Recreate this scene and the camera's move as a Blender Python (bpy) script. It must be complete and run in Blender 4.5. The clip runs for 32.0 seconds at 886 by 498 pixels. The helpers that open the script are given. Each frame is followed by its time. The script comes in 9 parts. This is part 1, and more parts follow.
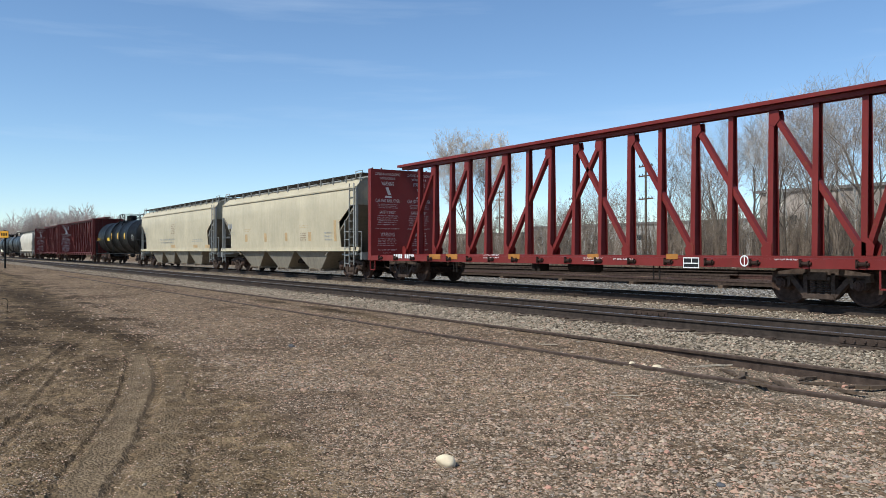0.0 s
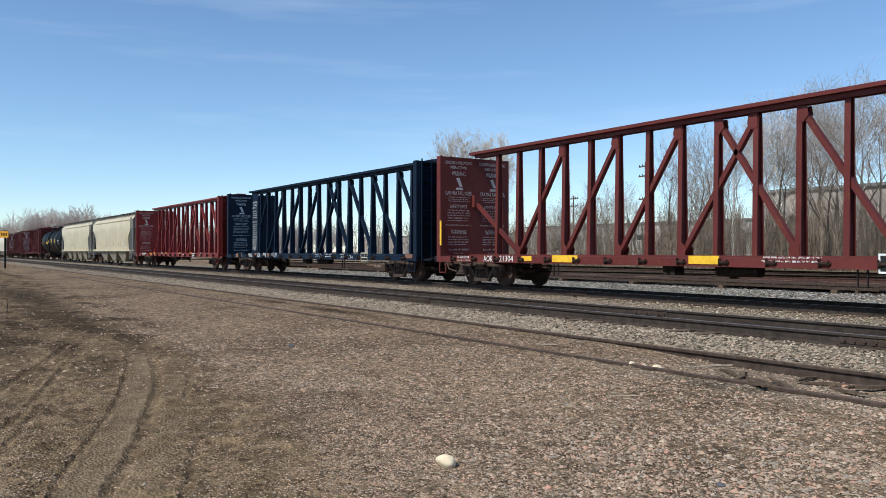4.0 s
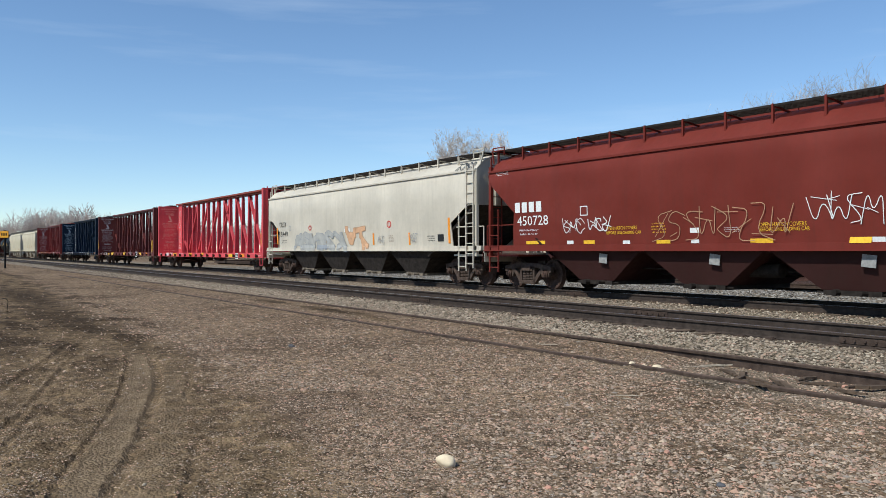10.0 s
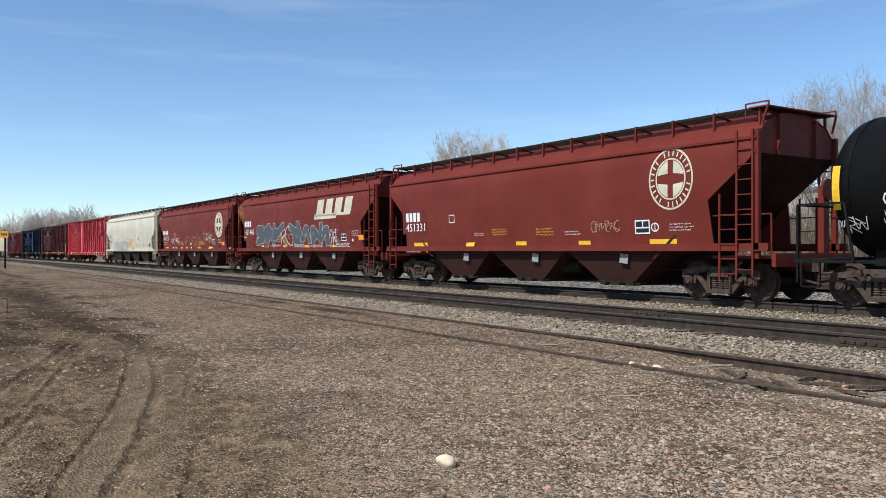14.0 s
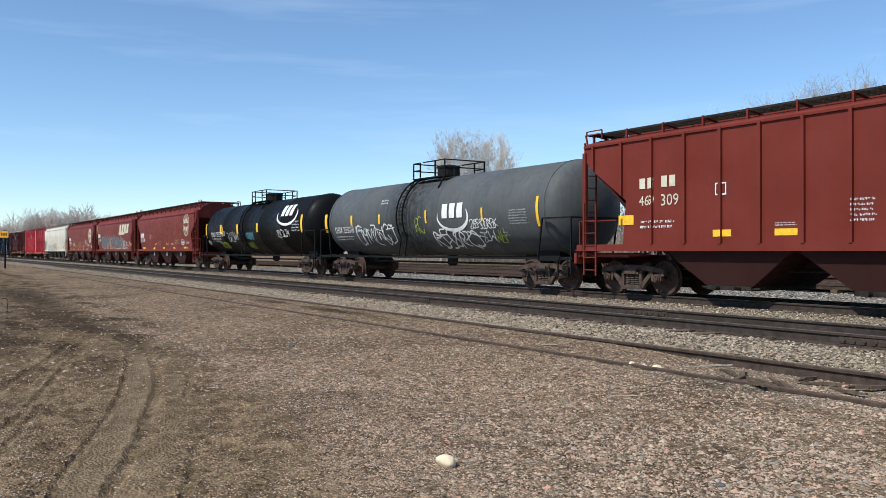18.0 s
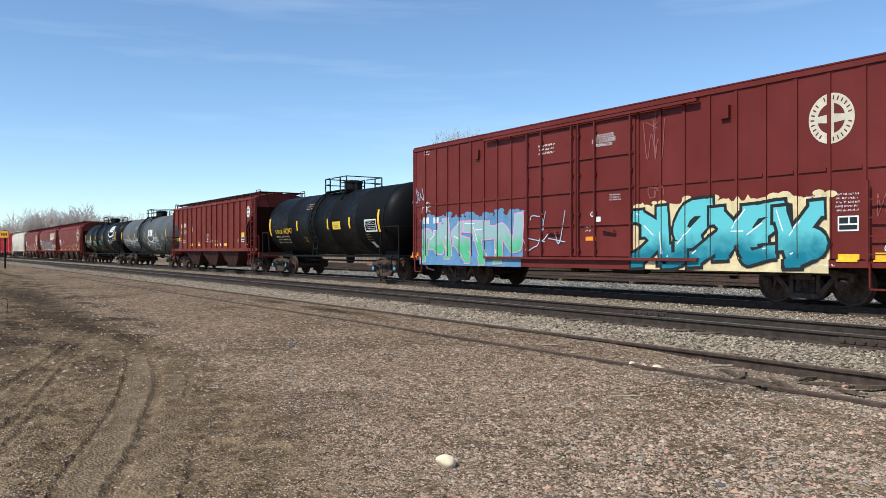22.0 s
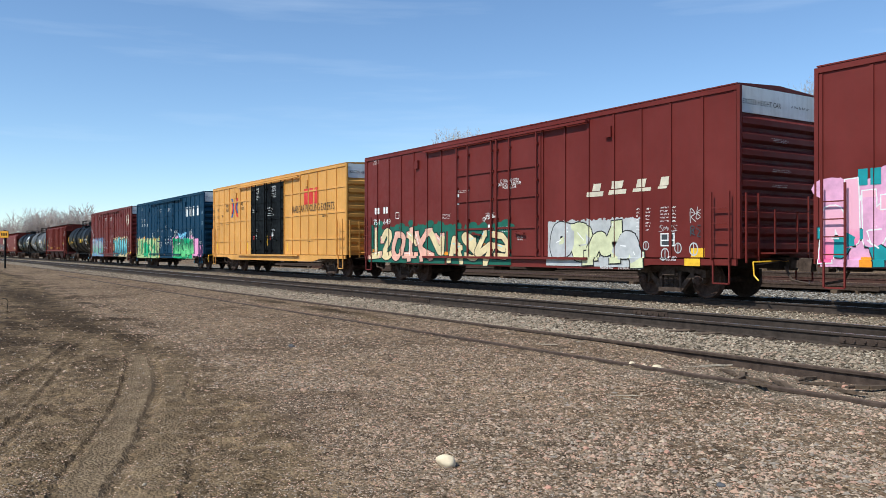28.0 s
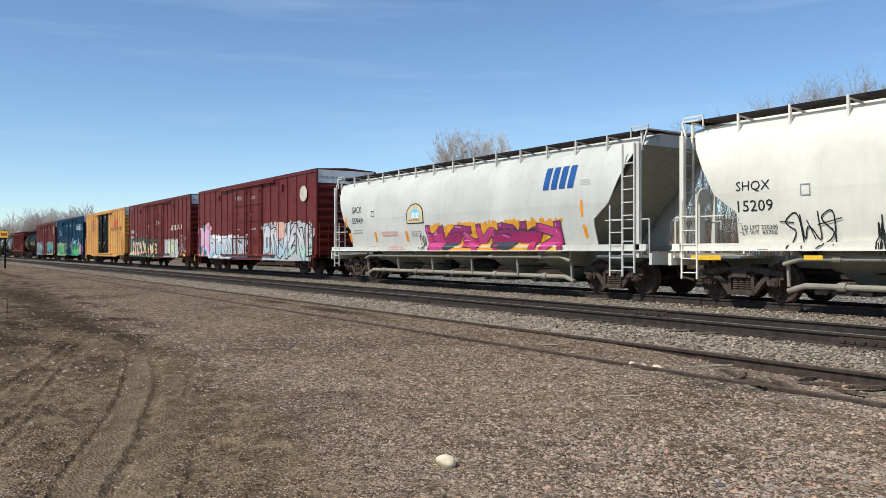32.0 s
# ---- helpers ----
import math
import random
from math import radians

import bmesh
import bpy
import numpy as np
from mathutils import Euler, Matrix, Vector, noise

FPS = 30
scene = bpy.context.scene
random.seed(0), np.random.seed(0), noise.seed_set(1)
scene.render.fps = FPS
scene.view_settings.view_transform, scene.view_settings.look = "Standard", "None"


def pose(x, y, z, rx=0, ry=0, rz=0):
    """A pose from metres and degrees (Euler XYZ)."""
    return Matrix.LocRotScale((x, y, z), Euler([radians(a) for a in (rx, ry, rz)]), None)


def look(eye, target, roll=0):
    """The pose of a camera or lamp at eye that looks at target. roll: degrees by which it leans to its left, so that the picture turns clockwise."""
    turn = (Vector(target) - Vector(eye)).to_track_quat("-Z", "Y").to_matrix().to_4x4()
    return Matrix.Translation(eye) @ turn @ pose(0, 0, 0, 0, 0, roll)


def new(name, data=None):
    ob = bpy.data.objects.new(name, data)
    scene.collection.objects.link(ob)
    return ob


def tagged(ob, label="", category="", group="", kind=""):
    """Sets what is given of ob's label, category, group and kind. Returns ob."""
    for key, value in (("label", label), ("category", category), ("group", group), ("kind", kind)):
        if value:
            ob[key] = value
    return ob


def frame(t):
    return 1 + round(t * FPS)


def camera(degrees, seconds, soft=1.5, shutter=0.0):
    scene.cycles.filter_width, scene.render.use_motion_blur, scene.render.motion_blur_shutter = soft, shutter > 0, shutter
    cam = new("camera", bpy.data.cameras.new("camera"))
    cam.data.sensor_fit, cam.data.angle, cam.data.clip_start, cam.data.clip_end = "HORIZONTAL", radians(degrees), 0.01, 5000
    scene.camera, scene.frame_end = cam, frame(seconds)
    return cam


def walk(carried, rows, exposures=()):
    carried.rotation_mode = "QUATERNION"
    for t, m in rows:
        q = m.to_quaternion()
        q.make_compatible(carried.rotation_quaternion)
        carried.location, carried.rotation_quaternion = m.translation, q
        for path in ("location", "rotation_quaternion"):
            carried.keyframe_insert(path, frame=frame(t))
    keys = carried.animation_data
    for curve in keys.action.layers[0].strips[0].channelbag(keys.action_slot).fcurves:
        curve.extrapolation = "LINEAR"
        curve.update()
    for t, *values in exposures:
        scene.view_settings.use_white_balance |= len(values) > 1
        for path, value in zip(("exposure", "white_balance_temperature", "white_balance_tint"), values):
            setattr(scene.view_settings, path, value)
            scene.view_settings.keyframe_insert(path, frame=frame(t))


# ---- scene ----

# camera: it stands still beside the yard and looks along the passing train
TH = radians(33.2)
EYE = (0.0, 0.0, 1.165)
cam = camera(56.94, 32.0, soft=0.72, shutter=0.0)
STAND = look(EYE, (-math.cos(TH) * 100, math.sin(TH) * 100, 1.165 + 0.28), 0.0)
walk(cam, [(0.0, STAND), (32.0, STAND)], exposures=[(t, e - 0.04, 5700, 5) for t, e in ((0, 0.0), (6, 0.03), (9, -0.08), (12, 0.06), (17, 0.1), (20, 0.17), (24, 0.14), (28, 0.1), (30, 0.1), (31, 0.0), (32, -0.05))])

# world and sun
SUN_DIR = Vector((0.06, -0.64, 0.75)).normalized()
world = bpy.data.worlds.new("sky")
scene.world = world
world.use_nodes = True
wn = world.node_tree
sky = wn.nodes.new("ShaderNodeTexSky")
sky.sky_type = "NISHITA"
sky.sun_disc = False
sky.sun_elevation = math.asin(SUN_DIR.z)
sky.sun_rotation = math.atan2(SUN_DIR.x, SUN_DIR.y)
sky.altitude = 1200
sky.air_density, sky.dust_density, sky.ozone_density = 1.0, 0.05, 1.4
wn.nodes["Background"].inputs[1].default_value = 0.134
# thin streaks of high cloud, faint everywhere
wc = wn.nodes.new("ShaderNodeTexCoord")
wm = wn.nodes.new("ShaderNodeMapping")
wm.inputs["Scale"].default_value = (1.2, 1.2, 14.0)
wt = wn.nodes.new("ShaderNodeTexNoise")
wt.inputs["Scale"].default_value, wt.inputs["Detail"].default_value, wt.inputs["Roughness"].default_value = 2.1, 7.0, 0.55
wr = wn.nodes.new("ShaderNodeValToRGB")
wr.color_ramp.elements[0].position, wr.color_ramp.elements[0].color = 0.55, (0, 0, 0, 1)
wr.color_ramp.elements[1].position, wr.color_ramp.elements[1].color = 0.85, (0.2, 0.2, 0.2, 1)
wx = wn.nodes.new("ShaderNodeMix")
wx.data_type = "RGBA"
wx.inputs[7].default_value = (7.0, 7.3, 7.6, 1)
wn.links.new(wc.outputs["Generated"], wm.inputs["Vector"])
wn.links.new(wm.outputs["Vector"], wt.inputs["Vector"])
wn.links.new(wt.outputs["Fac"], wr.inputs["Fac"])
wn.links.new(wr.outputs["Color"], wx.inputs[0])
wn.links.new(sky.outputs[0], wx.inputs[6])
wn.links.new(wx.outputs[2], wn.nodes["Background"].inputs[0])
sun = new("sun", bpy.data.lights.new("sun", "SUN"))
sun.data.energy, sun.data.angle, sun.data.color = 4.9, radians(0.53), (1.0, 0.91, 0.77)
sun.matrix_world = look((0, 0, 60), tuple(Vector((0, 0, 60)) - SUN_DIR))

# train: metres run by the train at t seconds
YC = 17.35          # centre line of the train's track


def run(t):
    return 10.233 * t + 0.01885 * t * t / 2


# ---------------------------------------------------------------- materials
MATS = {}


def nodes_of(name):
    m = bpy.data.materials.new(name)
    m.use_nodes = True
    nt = m.node_tree
    return m, nt, nt.nodes["Principled BSDF"]


def node(nt, kind, **ins):
    n = nt.nodes.new(kind)
    for k, v in ins.items():
        n.inputs[k.replace("_", " ")].default_value = v
    return n


def coords(nt, scale=(1, 1, 1)):
    tc = nt.nodes.new("ShaderNodeTexCoord")
    mp = nt.nodes.new("ShaderNodeMapping")
    mp.inputs["Scale"].default_value = scale
    nt.links.new(tc.outputs["Object"], mp.inputs["Vector"])
    return mp.outputs["Vector"]


def noise_tex(nt, vec, scale, detail=4.0, rough=0.6):
    n = node(nt, "ShaderNodeTexNoise", Scale=scale, Detail=detail, Roughness=rough)
    nt.links.new(vec, n.inputs["Vector"])
    return n.outputs["Fac"]


def ramp(nt, fac, stops):
    r = nt.nodes.new("ShaderNodeValToRGB")
    els = r.color_ramp.elements
    while len(els) < len(stops):
        els.new(0.5)
    for e, (p, c) in zip(els, stops):
        e.position = p
        e.color = (*c, 1) if len(c) == 3 else c
    nt.links.new(fac, r.inputs["Fac"])
    return r.outputs["Color"]


def mix(nt, fac, a, b, mode="MIX"):
    m = nt.nodes.new("ShaderNodeMix")
    m.data_type, m.blend_type = "RGBA", mode
    for sock, v in ((m.inputs[0], fac), (m.inputs[6], a), (m.inputs[7], b)):
        if isinstance(v, (int, float)):
            sock.default_value = v
        elif isinstance(v, tuple):
            sock.default_value = (*v, 1) if len(v) == 3 else v
        else:
            nt.links.new(v, sock)
    return m.outputs[2]


def bump(nt, bsdf, fac, strength=0.2, dist=0.01):
    b = node(nt, "ShaderNodeBump", Strength=strength, Distance=dist)
    nt.links.new(fac, b.inputs["Height"])
    nt.links.new(b.outputs["Normal"], bsdf.inputs["Normal"])


def paint(name, rgb, rough=0.5, grime=0.35, dirt=(0.10, 0.075, 0.055), fade=0.12, rust=0.0, metal=0.0, spec=0.22, spill=None):
    """Weathered vehicle paint: faded patches, vertical dirt streaks, rust spots."""
    if name in MATS:
        return MATS[name]
    m, nt, b = nodes_of(name)
    v = coords(nt)
    vs = coords(nt, (3.0, 3.0, 0.22))
    fadecol = tuple(min(0.9, c * (1 + 2.2 * fade) + 0.05 * fade * min(1.0, 12 * max(rgb))) for c in rgb)
    dirt = tuple(0.45 * d * min(1.0, 0.35 + 1.6 * max(rgb)) + 0.4 * c for d, c in zip(dirt, rgb))
    col = mix(nt, ramp(nt, noise_tex(nt, v, 0.55, 5), [(0.35, (0, 0, 0)), (0.7, (1, 1, 1))]), tuple(rgb), fadecol)
    streak = ramp(nt, noise_tex(nt, vs, 2.2, 6, 0.65), [(0.45, (0, 0, 0)), (0.85, (grime,) * 3)])
    col = mix(nt, streak, col, dirt)
    spots = ramp(nt, noise_tex(nt, v, 7.0, 6, 0.7), [(0.52, (0, 0, 0)), (0.8, (grime * 0.8,) * 3)])
    col = mix(nt, spots, col, dirt)
    if rust:
        rs = ramp(nt, noise_tex(nt, v, 3.1, 8, 0.75), [(0.62 - rust * 0.25, (0, 0, 0)), (0.72 - rust * 0.2, (0.9,) * 3)])
        col = mix(nt, rs, col, (0.16, 0.06, 0.025))
    if spill:
        # spilt product that ran down below the dome between two places on the length
        sep = nt.nodes.new("ShaderNodeSeparateXYZ")
        nt.links.new(v, sep.inputs[0])
        run_in = node(nt, "ShaderNodeMapRange", From_Min=spill[0], From_Max=spill[1])
        nt.links.new(sep.outputs["X"], run_in.inputs["Value"])
        band = ramp(nt, run_in.outputs["Result"], [(0.0, (0, 0, 0)), (0.35, (0.8, 0.8, 0.8)), (0.6, (1, 1, 1)), (1.0, (0, 0, 0))])
        runs = ramp(nt, noise_tex(nt, coords(nt, (5.0, 5.0, 0.3)), 1.6, 5, 0.7), [(0.38, (0.1, 0.1, 0.1)), (0.58, (0.95, 0.95, 0.95))])
        col = mix(nt, mix(nt, 1.0, band, runs, "MULTIPLY"), col, tuple(0.22 * c for c in rgb))
    nt.links.new(col, b.inputs["Base Color"])
    r = ramp(nt, noise_tex(nt, v, 4.0, 4), [(0.3, (rough * 0.8,) * 3), (0.8, (min(1, rough * 1.35),) * 3)])
    nt.links.new(r, b.inputs["Roughness"])
    b.inputs["Metallic"].default_value = metal
    b.inputs["Specular IOR Level"].default_value = spec
    bump(nt, b, noise_tex(nt, v, 1.3, 2), 0.12, 0.01)
    MATS[name] = m
    return m


def plain(name, rgb, rough=0.6, var=0.15, scale=6.0, metal=0.0, spread=False, spec=0.25):
    if name in MATS:
        return MATS[name]
    m, nt, b = nodes_of(name)
    v = coords(nt)
    dark = tuple(c * (1 - var * 2) for c in rgb)
    lite = tuple(min(1, c * (1 + var)) for c in rgb)
    col = ramp(nt, noise_tex(nt, v, scale, 6, 0.65), [(0.3, dark), (0.7, lite)])
    if spread:
        geo = nt.nodes.new("ShaderNodeNewGeometry")
        col = mix(nt, 0.8, col, ramp(nt, geo.outputs["Random Per Island"], [(0.0, (0.35,) * 3), (1.0, (1.0,) * 3)]), "MULTIPLY")
    nt.links.new(col, b.inputs["Base Color"])
    b.inputs["Roughness"].default_value = rough
    b.inputs["Metallic"].default_value = metal
    b.inputs["Specular IOR Level"].default_value = spec
    bump(nt, b, noise_tex(nt, v, scale * 3, 5), 0.3, 0.01)
    MATS[name] = m
    return m


def warm(stops, k=1.13):
    """The yard's stone is a sandy brown-grey."""
    return [(p, tuple(min(0.85, v) for v in (c[0] * 1.23 * k, c[1] * 1.03 * k, c[2] * 0.85 * k))) for p, c in stops]


def stone_mat(name, stops, rough=0.85):
    m, nt, b = nodes_of(name)
    geo = nt.nodes.new("ShaderNodeNewGeometry")
    v = coords(nt)
    col = ramp(nt, geo.outputs["Random Per Island"], stops)
    col = mix(nt, 0.5, col, ramp(nt, noise_tex(nt, v, 60, 3), [(0.3, (0.55,) * 3), (0.7, (1.0,) * 3)]), "MULTIPLY")
    nt.links.new(col, b.inputs["Base Color"])
    b.inputs["Roughness"].default_value = rough
    b.inputs["Specular IOR Level"].default_value = 0.1
    return m


def ground_mat():
    m, nt, b = nodes_of("gravel_ground")
    v = coords(nt)
    vo = node(nt, "ShaderNodeTexVoronoi", Scale=42.0)
    nt.links.new(v, vo.inputs["Vector"])
    hue = nt.nodes.new("ShaderNodeSeparateColor")
    nt.links.new(vo.outputs["Color"], hue.inputs[0])
    stones = ramp(nt, hue.outputs[0], warm([(0.0, (0.07, 0.056, 0.038)), (0.35, (0.22, 0.182, 0.13)), (0.6, (0.34, 0.285, 0.21)), (0.8, (0.31, 0.225, 0.17)), (1.0, (0.5, 0.44, 0.37))]))
    fine = ramp(nt, noise_tex(nt, v, 62, 6, 0.8), warm([(0.37, (0.06, 0.05, 0.038)), (0.48, (0.185, 0.155, 0.12)), (0.57, (0.33, 0.28, 0.22)), (0.68, (0.5, 0.44, 0.36))]))
    col = mix(nt, ramp(nt, noise_tex(nt, v, 9, 4), [(0.4, (0, 0, 0)), (0.6, (1, 1, 1))]), fine, stones)
    big = ramp(nt, noise_tex(nt, v, 0.35, 6, 0.6), [(0.33, (0.52, 0.5, 0.48)), (0.5, (0.82, 0.81, 0.8)), (0.68, (0.99, 0.98, 0.95))])
    col = mix(nt, 1.0, col, big, "MULTIPLY")
    mid = ramp(nt, noise_tex(nt, v, 5.0, 7, 0.75), [(0.34, (0.32, 0.31, 0.3)), (0.5, (0.78, 0.78, 0.78)), (0.66, (1.06, 1.06, 1.06))])
    col = mix(nt, 0.9, col, mid, "MULTIPLY")
    # packed dark dirt of the roadway, worn into the gravel on the near side
    att = nt.nodes.new("ShaderNodeAttribute")
    att.attribute_name = "dirt"
    dirt = ramp(nt, noise_tex(nt, v, 3.2, 10, 0.72), warm([(0.3, (0.06, 0.048, 0.032)), (0.45, (0.105, 0.086, 0.058)), (0.58, (0.16, 0.132, 0.09)), (0.72, (0.24, 0.2, 0.145))]))
    edge = nt.nodes.new("ShaderNodeMath")
    edge.operation = "MULTIPLY_ADD"
    nt.links.new(noise_tex(nt, v, 3.0, 6, 0.7), edge.inputs[0])
    edge.inputs[1].default_value = 1.1
    edge.inputs[2].default_value = -0.55
    add = nt.nodes.new("ShaderNodeMath")
    add.operation = "ADD"
    add.use_clamp = True
    nt.links.new(edge.outputs[0], add.inputs[0])
    nt.links.new(att.outputs["Fac"], add.inputs[1])
    col = mix(nt, ramp(nt, add.outputs[0], [(0.3, (0, 0, 0)), (0.75, (0.92,) * 3)]), col, dirt)
    clod = node(nt, "ShaderNodeTexVoronoi", Scale=17.0)
    nt.links.new(v, clod.inputs["Vector"])
    grey = nt.nodes.new("ShaderNodeSeparateColor")
    nt.links.new(clod.outputs["Color"], grey.inputs[0])
    col = mix(nt, 0.85, col, ramp(nt, grey.outputs[0], [(0.0, (0.5, 0.48, 0.46)), (0.5, (0.9, 0.9, 0.9)), (0.85, (1.1, 1.1, 1.1)), (1.0, (1.5, 1.47, 1.4))]), "MULTIPLY")
    pock = ramp(nt, noise_tex(nt, v, 14.0, 5, 0.8), [(0.36, (0.42, 0.4, 0.38)), (0.46, (0.95, 0.95, 0.95)), (0.6, (1.05, 1.05, 1.05)), (0.7, (1.35, 1.33, 1.28))])
    col = mix(nt, 0.8, col, pock, "MULTIPLY")
    att4 = nt.nodes.new("ShaderNodeAttribute")
    att4.attribute_name = "band"
    dry = ramp(nt, noise_tex(nt, v, 6.0, 8, 0.7), warm([(0.3, (0.085, 0.07, 0.048)), (0.5, (0.14, 0.117, 0.083)), (0.7, (0.2, 0.17, 0.124))]))
    col = mix(nt, mix(nt, 1.0, att4.outputs["Fac"], (0.85, 0.85, 0.85), "MULTIPLY"), col, dry)
    # damp mud stains
    att3 = nt.nodes.new("ShaderNodeAttribute")
    att3.attribute_name = "mud"
    col = mix(nt, att3.outputs["Fac"], col, mix(nt, 1.0, col, (0.36, 0.34, 0.32), "MULTIPLY"))
    att2 = nt.nodes.new("ShaderNodeAttribute")
    att2.attribute_name = "ballast"
    bal = ramp(nt, hue.outputs[1], [(0.0, (0.06, 0.047, 0.033)), (0.4, (0.17, 0.135, 0.096)), (0.75, (0.28, 0.222, 0.16)), (1.0, (0.41, 0.335, 0.245))])
    col = mix(nt, att2.outputs["Fac"], col, bal)
    nt.links.new(col, b.inputs["Base Color"])
    b.inputs["Roughness"].default_value = 0.92
    b.inputs["Specular IOR Level"].default_value = 0.1
    inv = nt.nodes.new("ShaderNodeMath")
    inv.operation = "SUBTRACT"
    nt.links.new(noise_tex(nt, v, 60, 3), inv.inputs[0])
    nt.links.new(vo.outputs["Distance"], inv.inputs[1])
    bump(nt, b, inv.outputs[0], 0.75, 0.025)
    return m


# ---------------------------------------------------------------- mesh helpers
def box(bm, x0, x1, y0, y1, z0, z1):
    vs = [bm.verts.new((x, y, z)) for x in (x0, x1) for y in (y0, y1) for z in (z0, z1)]
    for f in ((0, 1, 3, 2), (4, 6, 7, 5), (0, 4, 5, 1), (2, 3, 7, 6), (0, 2, 6, 4), (1, 5, 7, 3)):
        bm.faces.new([vs[i] for i in f])
    return vs


def bar(bm, p0, p1, w, h=None):
    """A square bar from p0 to p1."""
    p0, p1 = Vector(p0), Vector(p1)
    d = (p1 - p0).normalized()
    up = Vector((0, 0, 1)) if abs(d.z) < 0.95 else Vector((1, 0, 0))
    a = d.cross(up).normalized() * (w / 2)
    c = a.normalized().cross(d).normalized() * ((h or w) / 2)
    vs = [bm.verts.new(p + s * a + r * c) for p in (p0, p1) for s, r in ((-1, -1), (1, -1), (1, 1), (-1, 1))]
    for f in ((0, 3, 2, 1), (4, 5, 6, 7), (0, 1, 5, 4), (1, 2, 6, 5), (2, 3, 7, 6), (3, 0, 4, 7)):
        bm.faces.new([vs[i] for i in f])


def tube(bm, p0, p1, r, n=8, r1=None, caps=True):
    p0, p1 = Vector(p0), Vector(p1)
    d = (p1 - p0).normalized()
    a = d.orthogonal().normalized()
    c = d.cross(a)
    r1 = r if r1 is None else r1
    rings = [[bm.verts.new(p + q * (math.cos(i * math.tau / n) * a + math.sin(i * math.tau / n) * c)) for i in range(n)] for p, q in ((p0, r), (p1, r1))]
    for i in range(n):
        bm.faces.new((rings[0][i], rings[0][(i + 1) % n], rings[1][(i + 1) % n], rings[1][i]))
    if caps:
        bm.faces.new(rings[0][::-1])
        bm.faces.new(rings[1])


def lathe(bm, profile, axis="x", n=24, origin=(0, 0, 0)):
    """A solid of revolution; profile is a list of (along, radius)."""
    rings = []
    for s, r in profile:
        ring = []
        for i in range(n):
            a = i * math.tau / n
            u, w = r * math.cos(a), r * math.sin(a)
            p = (s, u, w) if axis == "x" else (u, s, w) if axis == "y" else (u, w, s)
            ring.append(bm.verts.new(Vector(p) + Vector(origin)))
        rings.append(ring)
    for r0, r1 in zip(rings, rings[1:]):
        for i in range(n):
            bm.faces.new((r0[i], r0[(i + 1) % n], r1[(i + 1) % n], r1[i]))
    bm.faces.new(rings[0])
    bm.faces.new(rings[-1])


def prism(bm, poly, y0, y1):
    """A plate: the polygon of (x, z) drawn out from y0 to y1."""
    a = [bm.verts.new((x, y0, z)) for x, z in poly]
    b = [bm.verts.new((x, y1, z)) for x, z in poly]
    bm.faces.new(a)
    bm.faces.new(b[::-1])
    n = len(poly)
    for i in range(n):
        bm.faces.new((a[i], b[i], b[(i + 1) % n], a[(i + 1) % n]))


def mesh_of(bm, name, smooth=False):
    bmesh.ops.recalc_face_normals(bm, faces=bm.faces)
    me = bpy.data.meshes.new(name)
    bm.to_mesh(me)
    bm.free()
    if smooth:
        for p in me.polygons:
            p.use_smooth = True
    return me


def part(name, bm, material, parent, label="", at=None, smooth=False, bevel=0.0):
    me = bm if isinstance(bm, bpy.types.Mesh) else mesh_of(bm, name, smooth)
    if not me.materials:
        me.materials.append(material)
    ob = new(name, me)
    if parent:
        ob.parent = parent
    if at is not None:
        ob.matrix_basis = at
    if bevel:
        bv = ob.modifiers.new("bevel", "BEVEL")
        bv.width, bv.segments, bv.limit_method = bevel, 1, "ANGLE"
    if label:
        ob["label"] = label
    return ob

# ---------------------------------------------------------------- ground
TRACKS = (11.9, YC)            # centre lines of the two main tracks
SIDING = 7.84                  # centre line of the half-buried siding
GAUGE = 0.7525                 # half the distance between rail centres
# tyre marks in the dirt: the line, its depth, its width and the height of the lip thrown up beside it
RUTS = (
    (((-12.5, 2.65), (-10.69, 2.29), (-9.49, 2.01), (-8.38, 1.72), (-7.28, 1.4), (-6.55, 1.16), (-5.9, 0.94), (-5.5, 0.79), (-4.99, 0.65), (-4.55, 0.53)), 0.012, 0.026, 0.016),
    (((-12.32, 2.92), (-9.98, 2.46), (-8.69, 2.17), (-7.88, 1.92), (-6.97, 1.65), (-6.26, 1.44), (-5.7, 1.24), (-5.18, 1.04), (-4.83, 0.9), (-4.41, 0.74)), 0.026, 0.05, 0.012),
    (((-5.94, 1.76), (-5.62, 1.65), (-5.19, 1.51), (-4.83, 1.37), (-4.52, 1.26)), 0.016, 0.035, 0.010),
    (((-9.52, 2.74), (-8.52, 2.43), (-7.69, 2.16)), 0.016, 0.030, 0.008),
    (((-13.62, 2.61), (-13.39, 2.09), (-11.25, 1.43), (-10.15, 1.06), (-9.2, 0.76), (-8.36, 0.43)), 0.016, 0.05, 0.016),
    (((-13.15, 2.32), (-11.1, 1.67), (-8.95, 1.14), (-7.8, 0.82), (-7.04, 0.58)), 0.014, 0.04, 0.014),
    (((-6.35, 0.53), (-6.87, 0.68), (-7.62, 0.88), (-8.57, 1.14)), 0.014, 0.035, 0.010))
BANDS = (0, 1)                 # the smooth band that one tyre pressed flat lies between these marks


def smooth(a, b, x):
    t = np.clip((x - a) / (b - a), 0, 1)
    return t * t * (3 - 2 * t)


